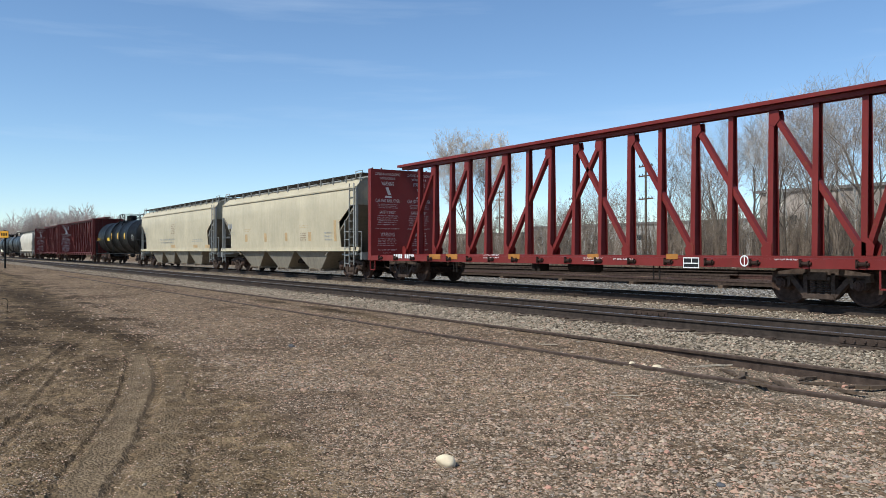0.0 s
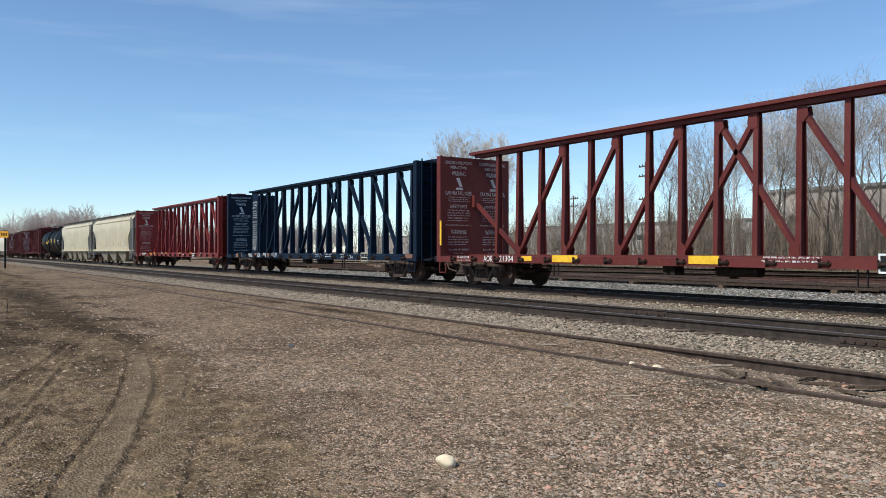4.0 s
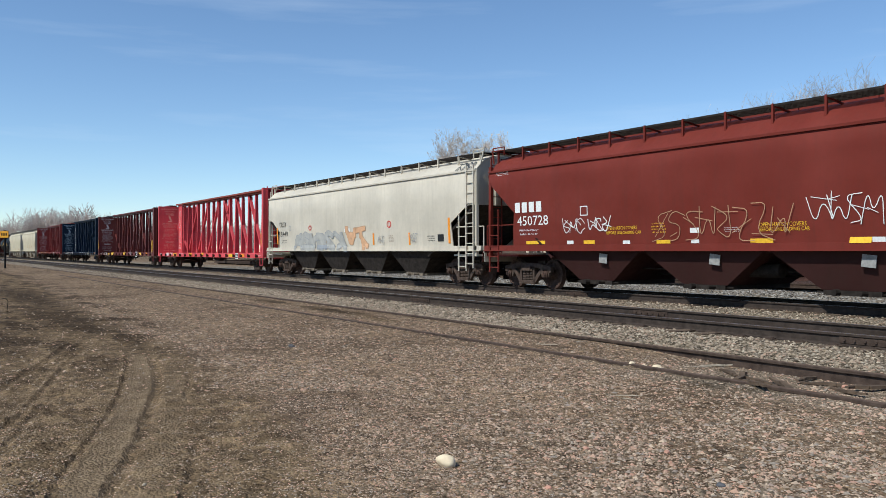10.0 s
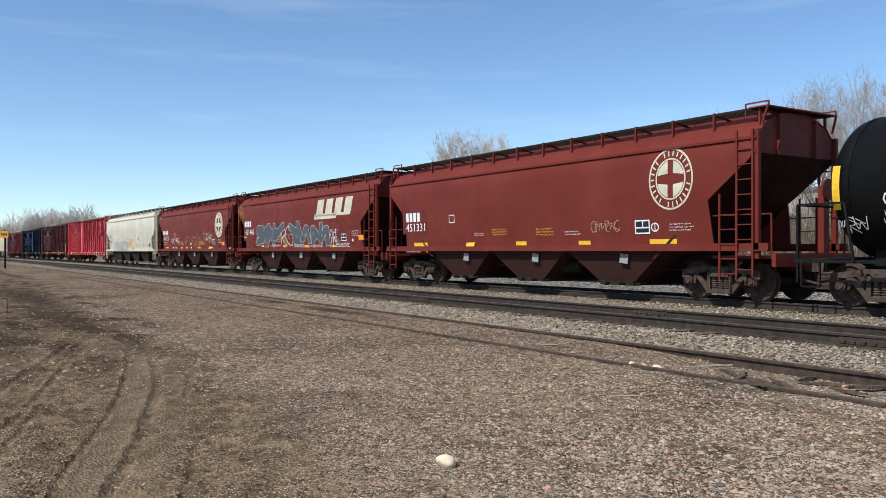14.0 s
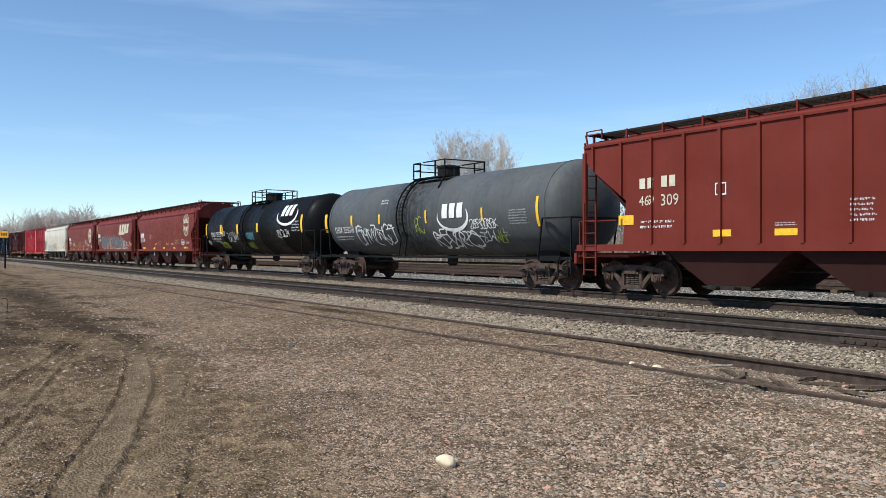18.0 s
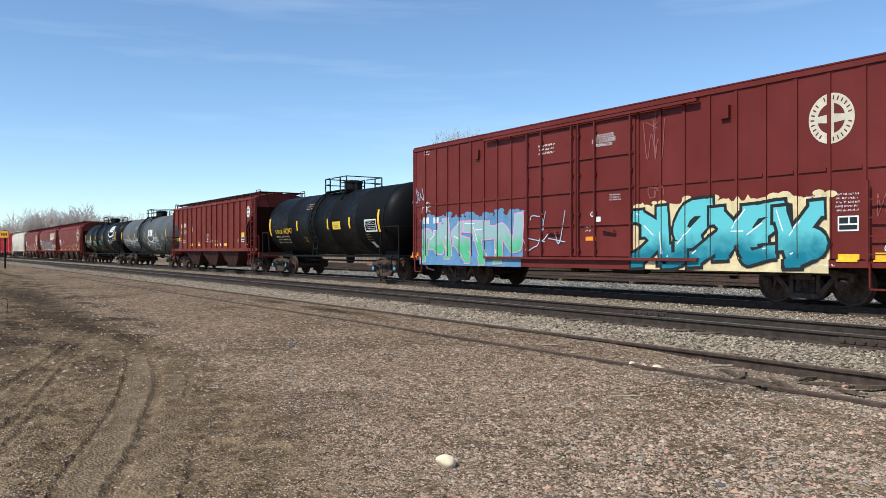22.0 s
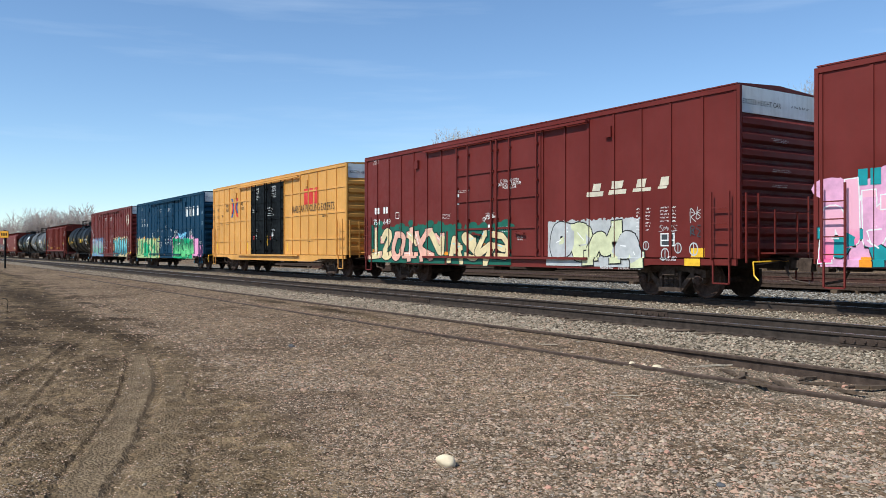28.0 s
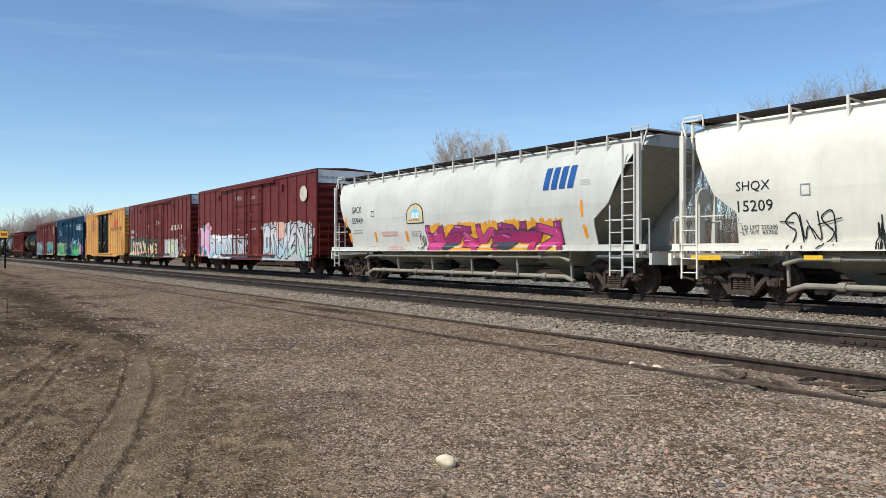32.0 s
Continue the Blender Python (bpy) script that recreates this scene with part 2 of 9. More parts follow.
def wobble(x, y, size, seed):
    """Soft uneven heights, -1 to 1, from a few crossed waves."""
    rng = np.random.RandomState(seed)
    out = np.zeros_like(x)
    for k in range(7):
        a, p = rng.uniform(0, math.tau), rng.uniform(0, math.tau)
        f = rng.uniform(0.6, 1.9) / size
        out = out + np.sin((x * math.cos(a) + y * math.sin(a)) * f * math.tau + p + 1.3 * np.sin((x * math.sin(a) - y * math.cos(a)) * f * 3.1 + k))
    return out / 7


def line_distance(x, y, line):
    """Signed distance from a line, and how far along it."""
    best, side, along = np.full(x.shape, 99.0), np.zeros(x.shape), np.zeros(x.shape)
    n = len(line) - 1
    for i, ((ax, ay), (bx, by)) in enumerate(zip(line, line[1:])):
        t = np.clip(((x - ax) * (bx - ax) + (y - ay) * (by - ay)) / ((bx - ax) ** 2 + (by - ay) ** 2), 0, 1)
        d = np.hypot(x - ax - t * (bx - ax), y - ay - t * (by - ay))
        near = d < best
        sg = np.sign((bx - ax) * (y - ay) - (by - ay) * (x - ax))
        best, side, along = np.where(near, d, best), np.where(near, sg, side), np.where(near, (i + t) / n, along)
    return best * side, along


def band_mask(x, y):
    """Dry dirt that a tyre pressed smooth between the two long marks."""
    d, t = line_distance(x, y, RUTS[0][0])
    e, u = line_distance(x, y, RUTS[1][0])
    near = smooth(0.0, 0.07, d) * smooth(0.0, 0.07, -e) * smooth(0.02, 0.1, t)
    beside = smooth(0.04, 0.1, e) * (1 - smooth(0.22, 0.36, e + 0.1 * wobble(x, y, 0.5, 91))) * smooth(0.05, 0.2, u)
    return np.clip(near + 0.75 * beside, 0, 1)


def mud_mask(x, y):
    """Smears of damp mud dragged out over the gravel by wheels."""
    m = smooth(-0.02, 0.3, wobble(x * 0.45, y, 1.3, 77) + 0.45 * wobble(x, y, 0.6, 78)) * np.interp(x, (-70, -40, -14, -10.5, -8.5, -5.5), (0.9, 1.0, 1.0, 0.65, 0.25, 0.05))
    edge = np.interp(x, (-60, -25, -16, -11, -6), (5.6, 4.6, 3.9, 3.0, 1.9))
    m = m * (1 - smooth(-0.5, 0.5, y - edge))
    for cx, cy, rx, ry in ((-18.5, 2.6, 5.0, 0.8), (-12.5, 2.75, 1.4, 0.22), (-14.5, 1.2, 2.5, 0.5), (-28.0, 3.0, 8.0, 0.8), (-10.4, 3.05, 0.8, 0.25), (-10.57, 1.14, 0.7, 0.16), (-9.3, 0.92, 0.35, 0.1), (-12.0, 1.8, 0.8, 0.14), (-6.7, 1.56, 0.55, 0.07), (-7.56, 2.0, 0.22, 0.1), (-8.1, 2.46, 0.5, 0.12), (-16.6, 8.0, 2.2, 0.33), (-5.5, 6.85, 0.9, 0.3), (-6.6, 7.3, 1.0, 0.25), (-20.5, 8.05, 1.4, 0.25)):
        m = np.maximum(m, (0.45 if cx > -14 and cy < 4 else 1.0) * (1 - smooth(0.2, 1.2, np.hypot((x - cx) / rx, (y - cy) / ry) + 0.35 * wobble(x, y, 0.9, 79))))
    return m


def dirt_mask(x, y):
    edge = np.interp(x, (-120, -60, -30, -20, -12, -8, -4, 2), (6.0, 5.2, 4.0, 3.3, 3.1, 2.75, 2.0, 1.2))
    m = 1 - smooth(-0.4, 0.5, y - edge + 0.35 * wobble(x, y, 1.4, 5))
    for cx, cy, rx, ry in ((-16.8, 8.0, 2.6, 0.33), (-14.2, 7.75, 1.0, 0.22), (-20.5, 8.05, 1.6, 0.3), (-5.4, 6.95, 0.9, 0.35), (-6.9, 7.2, 1.0, 0.25)):
        m = np.maximum(m, 1.0 * (1 - smooth(0.5, 1.1, np.hypot((x - cx) / rx, (y - cy) / ry))))
    return np.maximum(m, 0.7 * mud_mask(x, y))


def ballast_mask(x, y):
    w = 0.18 * wobble(x, y, 0.9, 8)
    m = smooth(8.85, 9.35, y + w) * (1 - smooth(20.4, 21.2, y + w))
    near = smooth(6.4, 6.9, y + w) * smooth(-8.2, -5.4, x) * (1 - smooth(8.6, 8.9, y)) * 0.6
    return np.maximum(np.maximum(m, near), 0.85 * smooth(22.0, 23.0, y + w) * (1 - smooth(27.2, 28.2, y + w)))


def ground_z(x, y, fine=True):
    x, y = np.asarray(x, float), np.asarray(y, float)
    z = np.interp(y, (-400, 0, 6, 7, 8.6, 9.2, 10.4, 13.4, 14.2, 15.0, 15.9, 18.9, 20.2, 22, 27, 29, 32, 60, 3000),
                  (-0.25, -0.22, -0.2, -0.19, -0.18, -0.21, -0.185, -0.185, -0.25, -0.25, -0.185, -0.185, -0.32, -0.33, -0.33, -0.3, -0.15, -0.2, -0.2))
    fade = np.exp(-np.hypot(x, y) / 60)
    z = z + 0.012 * (1 - smooth(-15, -9, x)) * smooth(5.6, 6.6, y) * (1 - smooth(8.8, 9.2, y))
    z = z - 0.1 * smooth(-8.8, -5.8, x) * smooth(7.15, 7.6, y) * (1 - smooth(8.8, 9.3, y))
    z = z + 0.035 * wobble(x, y, 5.0, 1) * fade * (1 - smooth(9, 10, y)) * (1 - 0.75 * smooth(5.8, 6.8, y)) + 0.012 * wobble(x, y, 0.8, 2) * fade
    if fine:
        z = z + 0.0025 * wobble(x, y, 0.17, 3) * fade
        flat = np.zeros_like(z)
        for k, (line, deep, wide, lip) in enumerate(RUTS):
            d, t = line_distance(x, y, line)
            d = d + 0.015 * wobble(x, y, 0.35, 20 + k) + 0.008 * wobble(x, y, 0.12, 60 + k)
            ends = smooth(0.0, 0.12, t) * (1 - smooth(0.9, 1.0, t)) * (0.8 + 0.45 * wobble(x, y, 0.8, 40 + k))
            z = z + ends * (-deep * np.exp(-(d / wide) ** 4) + lip * np.exp(-((d + wide * 1.5) / (wide * 0.6)) ** 2) + 0.5 * lip * np.exp(-((d - wide * 1.7) / (wide * 0.7)) ** 2))
            if k in BANDS:
                flat = np.maximum(flat, np.exp(-((d - (0.16 if k == 0 else -0.16)) / 0.2) ** 4))
        z = z - 0.012 * flat
        lump = np.maximum(0, wobble(x, y, 0.7, 9)) * dirt_mask(x, y)
        rough = dirt_mask(x, y) * fade * (1 - 0.8 * flat)
        z = z + 0.045 * lump * fade * (1 - 0.7 * flat) + rough * (0.03 * np.maximum(0, wobble(x, y, 0.24, 12) - 0.1) + 0.012 * np.maximum(0, wobble(x, y, 0.09, 13) - 0.1) + 0.006 * wobble(x, y, 0.05, 14))
    return z


def spaced(stops):
    """Coordinates between stops (a, b, step)."""
    out = []
    for a, b, step in stops:
        n = max(1, int(round((b - a) / step)))
        out += [a + (b - a) * i / n for i in range(n)]
    return np.array(out + [stops[-1][1]])


def build_ground():
    xs = spaced(((-3000, -400, 260), (-400, -120, 14), (-120, -45, 1.8), (-45, -20, 0.28), (-20, -12, 0.06), (-12, -8, 0.035), (-8, -3.4, 0.018), (-3.4, -2, 0.1), (-2, 12, 0.5), (12, 120, 6), (120, 2000, 235)))
    ys = spaced(((-2000, -100, 190), (-100, -6, 4), (-6, -0.6, 0.4), (-0.6, 0.3, 0.04), (0.3, 3.0, 0.018), (3.0, 4.0, 0.04), (4.0, 9.6, 0.07), (9.6, 27, 0.35), (27, 60, 1.5), (60, 400, 17), (400, 3000, 260)))
    gx, gy = np.meshgrid(xs, ys)
    gz = ground_z(gx, gy)
    nx, ny = len(xs), len(ys)
    verts = np.stack((gx, gy, gz), -1).reshape(-1, 3)
    i = np.arange(nx * ny).reshape(ny, nx)
    faces = np.stack((i[:-1, :-1], i[:-1, 1:], i[1:, 1:], i[1:, :-1]), -1).reshape(-1, 4)
    me = bpy.data.meshes.new("ground")
    me.from_pydata(verts.tolist(), [], faces.tolist())
    for p in me.polygons:
        p.use_smooth = True
    for name, mask in (("dirt", dirt_mask), ("ballast", ballast_mask), ("mud", mud_mask), ("band", band_mask)):
        me.attributes.new(name, "FLOAT", "POINT").data.foreach_set("value", mask(gx, gy).reshape(-1).astype(np.float32))
    me.materials.append(GROUND)
    tagged(new("ground", me), "grey-brown gravel yard with tyre ruts and packed dirt", "ground", kind="structure")




def stones(name, pts, sizes, mat, seed, label, flat=0.6):
    """Loose broken stones, one sheet of stuff."""
    rng = np.random.RandomState(seed)
    base = np.array([(1, 0.1, 0), (0.1, 1, 0), (-1, 0, 0.1), (0, -1, -0.1), (0.1, 0.1, 1), (0, 0, -1)], float)
    tris = np.array([(0, 1, 4), (1, 2, 4), (2, 3, 4), (3, 0, 4), (1, 0, 5), (2, 1, 5), (3, 2, 5), (0, 3, 5)])
    n, k = len(pts), len(base)
    jit = base[None] * (1 + rng.uniform(-0.3, 0.4, (n, k, 1)))
    jit = jit * rng.uniform(0.7, 1.3, (n, 1, 3)) * np.array([1, 1, flat])
    a = rng.uniform(0, math.tau, n)
    ca, sa = np.cos(a)[:, None], np.sin(a)[:, None]
    x, y = jit[..., 0] * ca - jit[..., 1] * sa, jit[..., 0] * sa + jit[..., 1] * ca
    v = np.stack((x, y, jit[..., 2]), -1) * sizes[:, None, None] + pts[:, None, :]
    f = (tris[None] + (np.arange(n) * k)[:, None, None]).reshape(-1, 3)
    me = bpy.data.meshes.new(name)
    me.vertices.add(n * k)
    me.vertices.foreach_set("co", v.reshape(-1).astype(np.float32))
    me.loops.add(f.size)
    me.loops.foreach_set("vertex_index", f.reshape(-1).astype(np.int32))
    me.polygons.add(len(f))
    me.polygons.foreach_set("loop_start", np.arange(0, f.size, 3, dtype=np.int32))
    me.update(calc_edges=True)
    me.shade_flat()
    me.materials.append(mat)
    return tagged(new(name, me), label, name.replace("_", " "), kind="stuff")


def scatter_stones():
    rng = np.random.RandomState(11)
    mixed = stone_mat("mixed_gravel", warm([(0.0, (0.08, 0.075, 0.066)), (0.22, (0.2, 0.18, 0.15)), (0.42, (0.3, 0.27, 0.235)), (0.52, (0.4, 0.27, 0.225)), (0.6, (0.25, 0.255, 0.255)), (0.72, (0.36, 0.33, 0.29)), (0.82, (0.46, 0.34, 0.28)), (0.92, (0.4, 0.38, 0.34)), (1.0, (0.5, 0.445, 0.375))], 0.92))
    pale = stone_mat("ballast_stone", [(0.0, (0.07, 0.054, 0.037)), (0.3, (0.225, 0.178, 0.124)), (0.6, (0.37, 0.295, 0.212)), (0.72, (0.37, 0.25, 0.175)), (0.85, (0.28, 0.235, 0.18)), (1.0, (0.55, 0.455, 0.335))])

    def view(d, lat):
        return -math.cos(TH) * d + math.sin(TH) * lat * d, math.sin(TH) * d + math.cos(TH) * lat * d
    # yard gravel: a fine crush, thickest close by
    d = 3.6 + 12.0 * rng.beta(0.9, 2.3, 130000)
    x, y = view(d, rng.uniform(-0.62, 0.62, d.size))
    keep = (y < 9.0) & (rng.uniform(0, 1, d.size) > 0.9 * band_mask(x, y)) & (rng.uniform(0, 1, d.size) > dirt_mask(x, y) * (0.5 - 0.9 * wobble(x, y, 0.55, 36))) & (rng.uniform(0, 1, d.size) < 0.72 + 0.7 * wobble(x, y, 0.9, 31))
    x, y = x[keep], y[keep]
    coarse = 0.25 + 0.75 * smooth(-10, -4, x) * smooth(1.5, 4.2, y)
    size = 0.0046 + 0.0095 * (0.5 + 0.6 * coarse) * rng.beta(1.1, 3.2, x.size) + 0.014 * coarse * (rng.uniform(0, 1, x.size) < 0.16 * coarse) * rng.uniform(0.3, 1.15, x.size)
    z = ground_z(x, y) + size * 0.05
    stones("gravel", np.stack((x, y, z), -1), size, mixed, 3, "loose mixed grey and pinkish yard gravel", 0.55)
    # coarser stones strewn over the yard
    d = 8.0 + 30.0 * rng.beta(1.0, 2.2, 65000)
    x, y = view(d, rng.uniform(-0.62, 0.62, d.size))
    keep = (y < 9.0) & (y > 0.2) & (rng.uniform(0, 1, d.size) > 0.8 * dirt_mask(x, y)) & (rng.uniform(0, 1, d.size) < 0.6 + 0.8 * wobble(x, y, 2.2, 33))
    x, y = x[keep], y[keep]
    size = 0.009 + 0.02 * rng.beta(1.1, 3.2, x.size)
    stones("gravel", np.stack((x, y, ground_z(x, y) + size * 0.1), -1), size, mixed, 6, "coarser light stones strewn over the yard", 0.55)
    # ballast of the main tracks
    lo, hi, nn = -75.0, -3.0, 50000
    x = lo + (hi - lo) * rng.beta(2.2, 1.0, nn)
    band = rng.uniform(0, 1, nn)
    y = np.where(band < 0.5, rng.uniform(8.75, 11.05, nn), np.where(band < 0.62, rng.uniform(11.2, 12.6, nn), rng.uniform(12.7, 16.5, nn)))
    foot = np.abs(np.abs(y - 11.9) - GAUGE)
    keep = (foot > 0.1) & ((foot > 0.34) | (rng.uniform(0, 1, nn) < 0.3))
    x, y = x[keep], y[keep]
    size = 0.016 + 0.024 * rng.beta(1.6, 2.2, x.size)
    z = ground_z(x, y) + size * 0.2
    stones("ballast", np.stack((x, y, z), -1), size, pale, 4, "pale crushed-stone track ballast")
    # the gravel strip beyond the train
    nn = 28000
    x = -75.0 + 80.0 * rng.beta(1.6, 1.0, nn)
    y = rng.uniform(19.2, 28.0, nn)
    size = 0.022 + 0.045 * rng.beta(1.3, 2.6, nn)
    grey = stone_mat("grey_ballast_stone", [(0.0, (0.06, 0.053, 0.045)), (0.3, (0.17, 0.153, 0.132)), (0.7, (0.28, 0.254, 0.222)), (1.0, (0.44, 0.405, 0.36))])
    stones("ballast", np.stack((x, y, ground_z(x, y) + size * 0.25), -1), size, grey, 9, "grey crushed stone on the strip beyond the train")


def rail(cx, z, x0, x1, parent, mat, head):
    prof = ((-0.07, -0.18), (0.07, -0.18), (0.07, -0.168), (0.012, -0.145), (0.009, -0.045), (0.036, -0.035), (0.037, -0.008), (0.03, 0.0), (-0.03, 0.0), (-0.037, -0.008), (-0.036, -0.035), (-0.009, -0.045), (-0.012, -0.145), (-0.07, -0.168))
    bm = bmesh.new()
    xs = [x0 + (x1 - x0) * i / 40 for i in range(41)]
    rows = [[bm.verts.new((x, cx + y, z + h)) for y, h in prof] for x in xs]
    for a, b in zip(rows, rows[1:]):
        for i in range(len(prof)):
            f = bm.faces.new((a[i], a[(i + 1) % len(prof)], b[(i + 1) % len(prof)], b[i]))
            f.material_index = 1 if i == 7 else 0
    me = mesh_of(bm, "rail")
    me.materials.append(mat)
    me.materials.append(head)
    ob = new("rail", me)
    ob.parent = parent
    return ob


def build_tracks():
    rng = random.Random(5)
    tie_me = []
    for k in range(4):
        bm = bmesh.new()
        vs = box(bm, -0.115, 0.115, -1.3, 1.3, -0.35, -0.172)
        for v in vs:
            v.co += Vector((rng.uniform(-0.012, 0.012), rng.uniform(-0.04, 0.04), rng.uniform(-0.006, 0.006)))
        tie_me.append(mesh_of(bm, "tie"))
        tie_me[-1].materials.append(TIE)
    plate_bm = bmesh.new()
    box(plate_bm, -0.09, 0.09, -0.17, 0.17, -0.176, -0.162)
    tube(plate_bm, (0.05, -0.1, -0.165), (0.05, -0.1, -0.15), 0.018, 6)
    tube(plate_bm, (-0.05, 0.1, -0.165), (-0.05, 0.1, -0.15), 0.018, 6)
    plate_me = mesh_of(plate_bm, "tie_plate")
    plate_me.materials.append(RUSTY)
    joint_bm = bmesh.new()
    box(joint_bm, -0.46, 0.46, -0.032, 0.032, -0.14, -0.05)
    for k in range(6):
        for s in (-1, 1):
            tube(joint_bm, (-0.38 + 0.152 * k, 0.03 * s, -0.095), (-0.38 + 0.152 * k, 0.055 * s, -0.095), 0.018, 6)
    joint_me = mesh_of(joint_bm, "joint_bar")
    joint_me.materials.append(RUSTY)
    for cy in TRACKS:
        track = new("track", None)
        tagged(track, "main line track with dark worn steel rails", "track", kind="structure")
        for s in (-1, 1):
            rail(cy + s * GAUGE, 0.0, -1500, 90, track, RAIL, RAILHEAD)
        for i in range(150):
            x = -1.5 - 0.52 * i
            t = part("tie", tie_me[i % 4], TIE, track, at=pose(x, cy, rng.uniform(-0.008, 0.01), 0, 0, rng.uniform(-0.8, 0.8)))
            if i < 70:
                part("tie_plate", plate_me, RUSTY, track, at=pose(x, cy - GAUGE, 0))
        for s in (-1, 1):
            for k in range(9):
                part("joint_bar", joint_me, RUSTY, track, at=pose(-6.2 - 11.9 * k - (5.4 if s > 0 else 0), cy + s * GAUGE, 0))
    track = new("track", None)
    tagged(track, "rusty siding rails half buried in dirt and gravel", "track", kind="structure")
    for s in (-1, 1):
        rail(SIDING + s * GAUGE, -0.13 if s > 0 else -0.152, -75 if s > 0 else -50, 60, track, RUSTY, RUST_HEAD)


def build_rail_stacks():
    """Long old rails lying in heaps across the gravel, with timbers under them."""
    rng = random.Random(8)
    for k, (x0, x1, y, rows) in enumerate(((-62, -34, 28.6, 1), (-42, -15, 28.2, 1), (-22, 3, 28.8, 1), (-92, -58, 30.0, 2), (-54, -24, 31.2, 2), (-28, 5, 31.6, 2), (2, 22, 29, 2))):
        heap = new("rail_stack", None)
        tagged(heap, "stack of long rusty used rails on timbers beside the gravel", "rail stack", group="stacked rails")
        gz = float(ground_z(-30.0, y))
        for j in range(6):
            bm = bmesh.new()
            x = x0 + 1.5 + (x1 - x0 - 3) * j / 5
            box(bm, x - 0.12, x + 0.12, y - 1.0, y + 1.0, gz - 0.05, gz + 0.12)
            part("timber", bm, TIE, heap)
        for r in range(rows):
            for j in range(7 - r):
                bm = bmesh.new()
                yy = y - 0.75 + 0.24 * j + 0.08 * r + rng.uniform(-0.03, 0.03)
                z = gz + 0.12 + 0.17 * r
                a, b = x0 + rng.uniform(-1.5, 1.5), x1 + rng.uniform(-1.5, 1.5)
                box(bm, a, b, yy - 0.07, yy + 0.07, z, z + 0.02)
                box(bm, a, b, yy - 0.012, yy + 0.012, z + 0.02, z + 0.13)
                box(bm, a, b, yy - 0.036, yy + 0.036, z + 0.13, z + 0.168)
                part("rail", bm, OLD_RAIL_RED if rng.random() < 0.3 else RUSTY, heap)


# ---------------------------------------------------------------- trees
def limb(rng, segs, p, d, length, r, level, top, lift=0.2):
    """One crooked limb and its forks; segs takes (a, b, ra, rb, level)."""
    n = 6 if level == 0 else 4 if level == 1 else 3 if level < top else 2
    for i in range(n):
        d = (d + Vector((rng.uniform(-1, 1), rng.uniform(-1, 1), rng.uniform(-0.25, 0.75))) * (0.09 + 0.09 * level)).normalized()
        q = p + d * (length / n)
        r1 = r * (0.84 if level == 0 else 0.76)
        segs.append((p.copy(), q.copy(), r, r1, level))
        p, r = q, r1
        if level < top and not (level == 0 and i < 2):
            for _ in range(rng.choice((1, 2, 2))):
                side = d.orthogonal().normalized()
                side.rotate(Matrix.Rotation(rng.uniform(0, math.tau), 3, d))
                nd = (d * rng.uniform(0.6, 1.1) + side * rng.uniform(0.45, 0.85) + Vector((0, 0, lift))).normalized()
                k = (0.75 - 0.07 * i) if level == 0 else rng.uniform(0.42, 0.62)
                limb(rng, segs, p, nd, length * k, r * rng.uniform(0.4, 0.62), level + 1, top, lift)


def tree_meshes(seed, height, top=4, thin=0.005, lift=0.2, bud=0.0):
    rng = random.Random(seed)
    segs = []
    limb(rng, segs, Vector((0, 0, -0.2)), Vector((0, 0, 1)), height * 0.62, height * 0.011 + 0.03, 0, top, lift)
    tall = max(b.z for _, b, *_ in segs)
    out = []
    for lo, hi, sides in ((0, 1, 6), (2, 9, 3)):
        verts, faces = [], []
        for a, b, ra, rb, lv in segs:
            if lo <= lv <= hi:
                d = (b - a).normalized()
                u = d.orthogonal().normalized()
                w = d.cross(u)
                k = len(verts)
                for p, r in ((a, max(ra, thin * 1.5)), (b, max(rb, thin))):
                    for i in range(sides):
                        t = i * math.tau / sides
                        verts.append(tuple((p + r * (math.cos(t) * u + math.sin(t) * w)) * (height / tall)))
                for i in range(sides):
                    j = (i + 1) % sides
                    faces.append((k + i, k + j, k + sides + j, k + sides + i))
        if bud and lo:
            for a, b, ra, rb, lv in segs:
                if lv == top and rng.random() < 0.6:
                    k, r = len(verts), bud * rng.uniform(0.6, 1.4)
                    p = b * (height / tall)
                    for dx, dy, dz in ((1, 0, -0.5), (-0.5, 0.85, -0.5), (-0.5, -0.85, -0.5), (0, 0, 1.2)):
                        verts.append((p.x + r * dx, p.y + r * dy, p.z + r * dz))
                    faces += [(k, k + 1, k + 3), (k + 1, k + 2, k + 3), (k + 2, k, k + 3)]
        me = bpy.data.meshes.new("trunk" if lo == 0 else "crown")
        me.from_pydata(verts, [], faces)
        out.append(me)
    return out


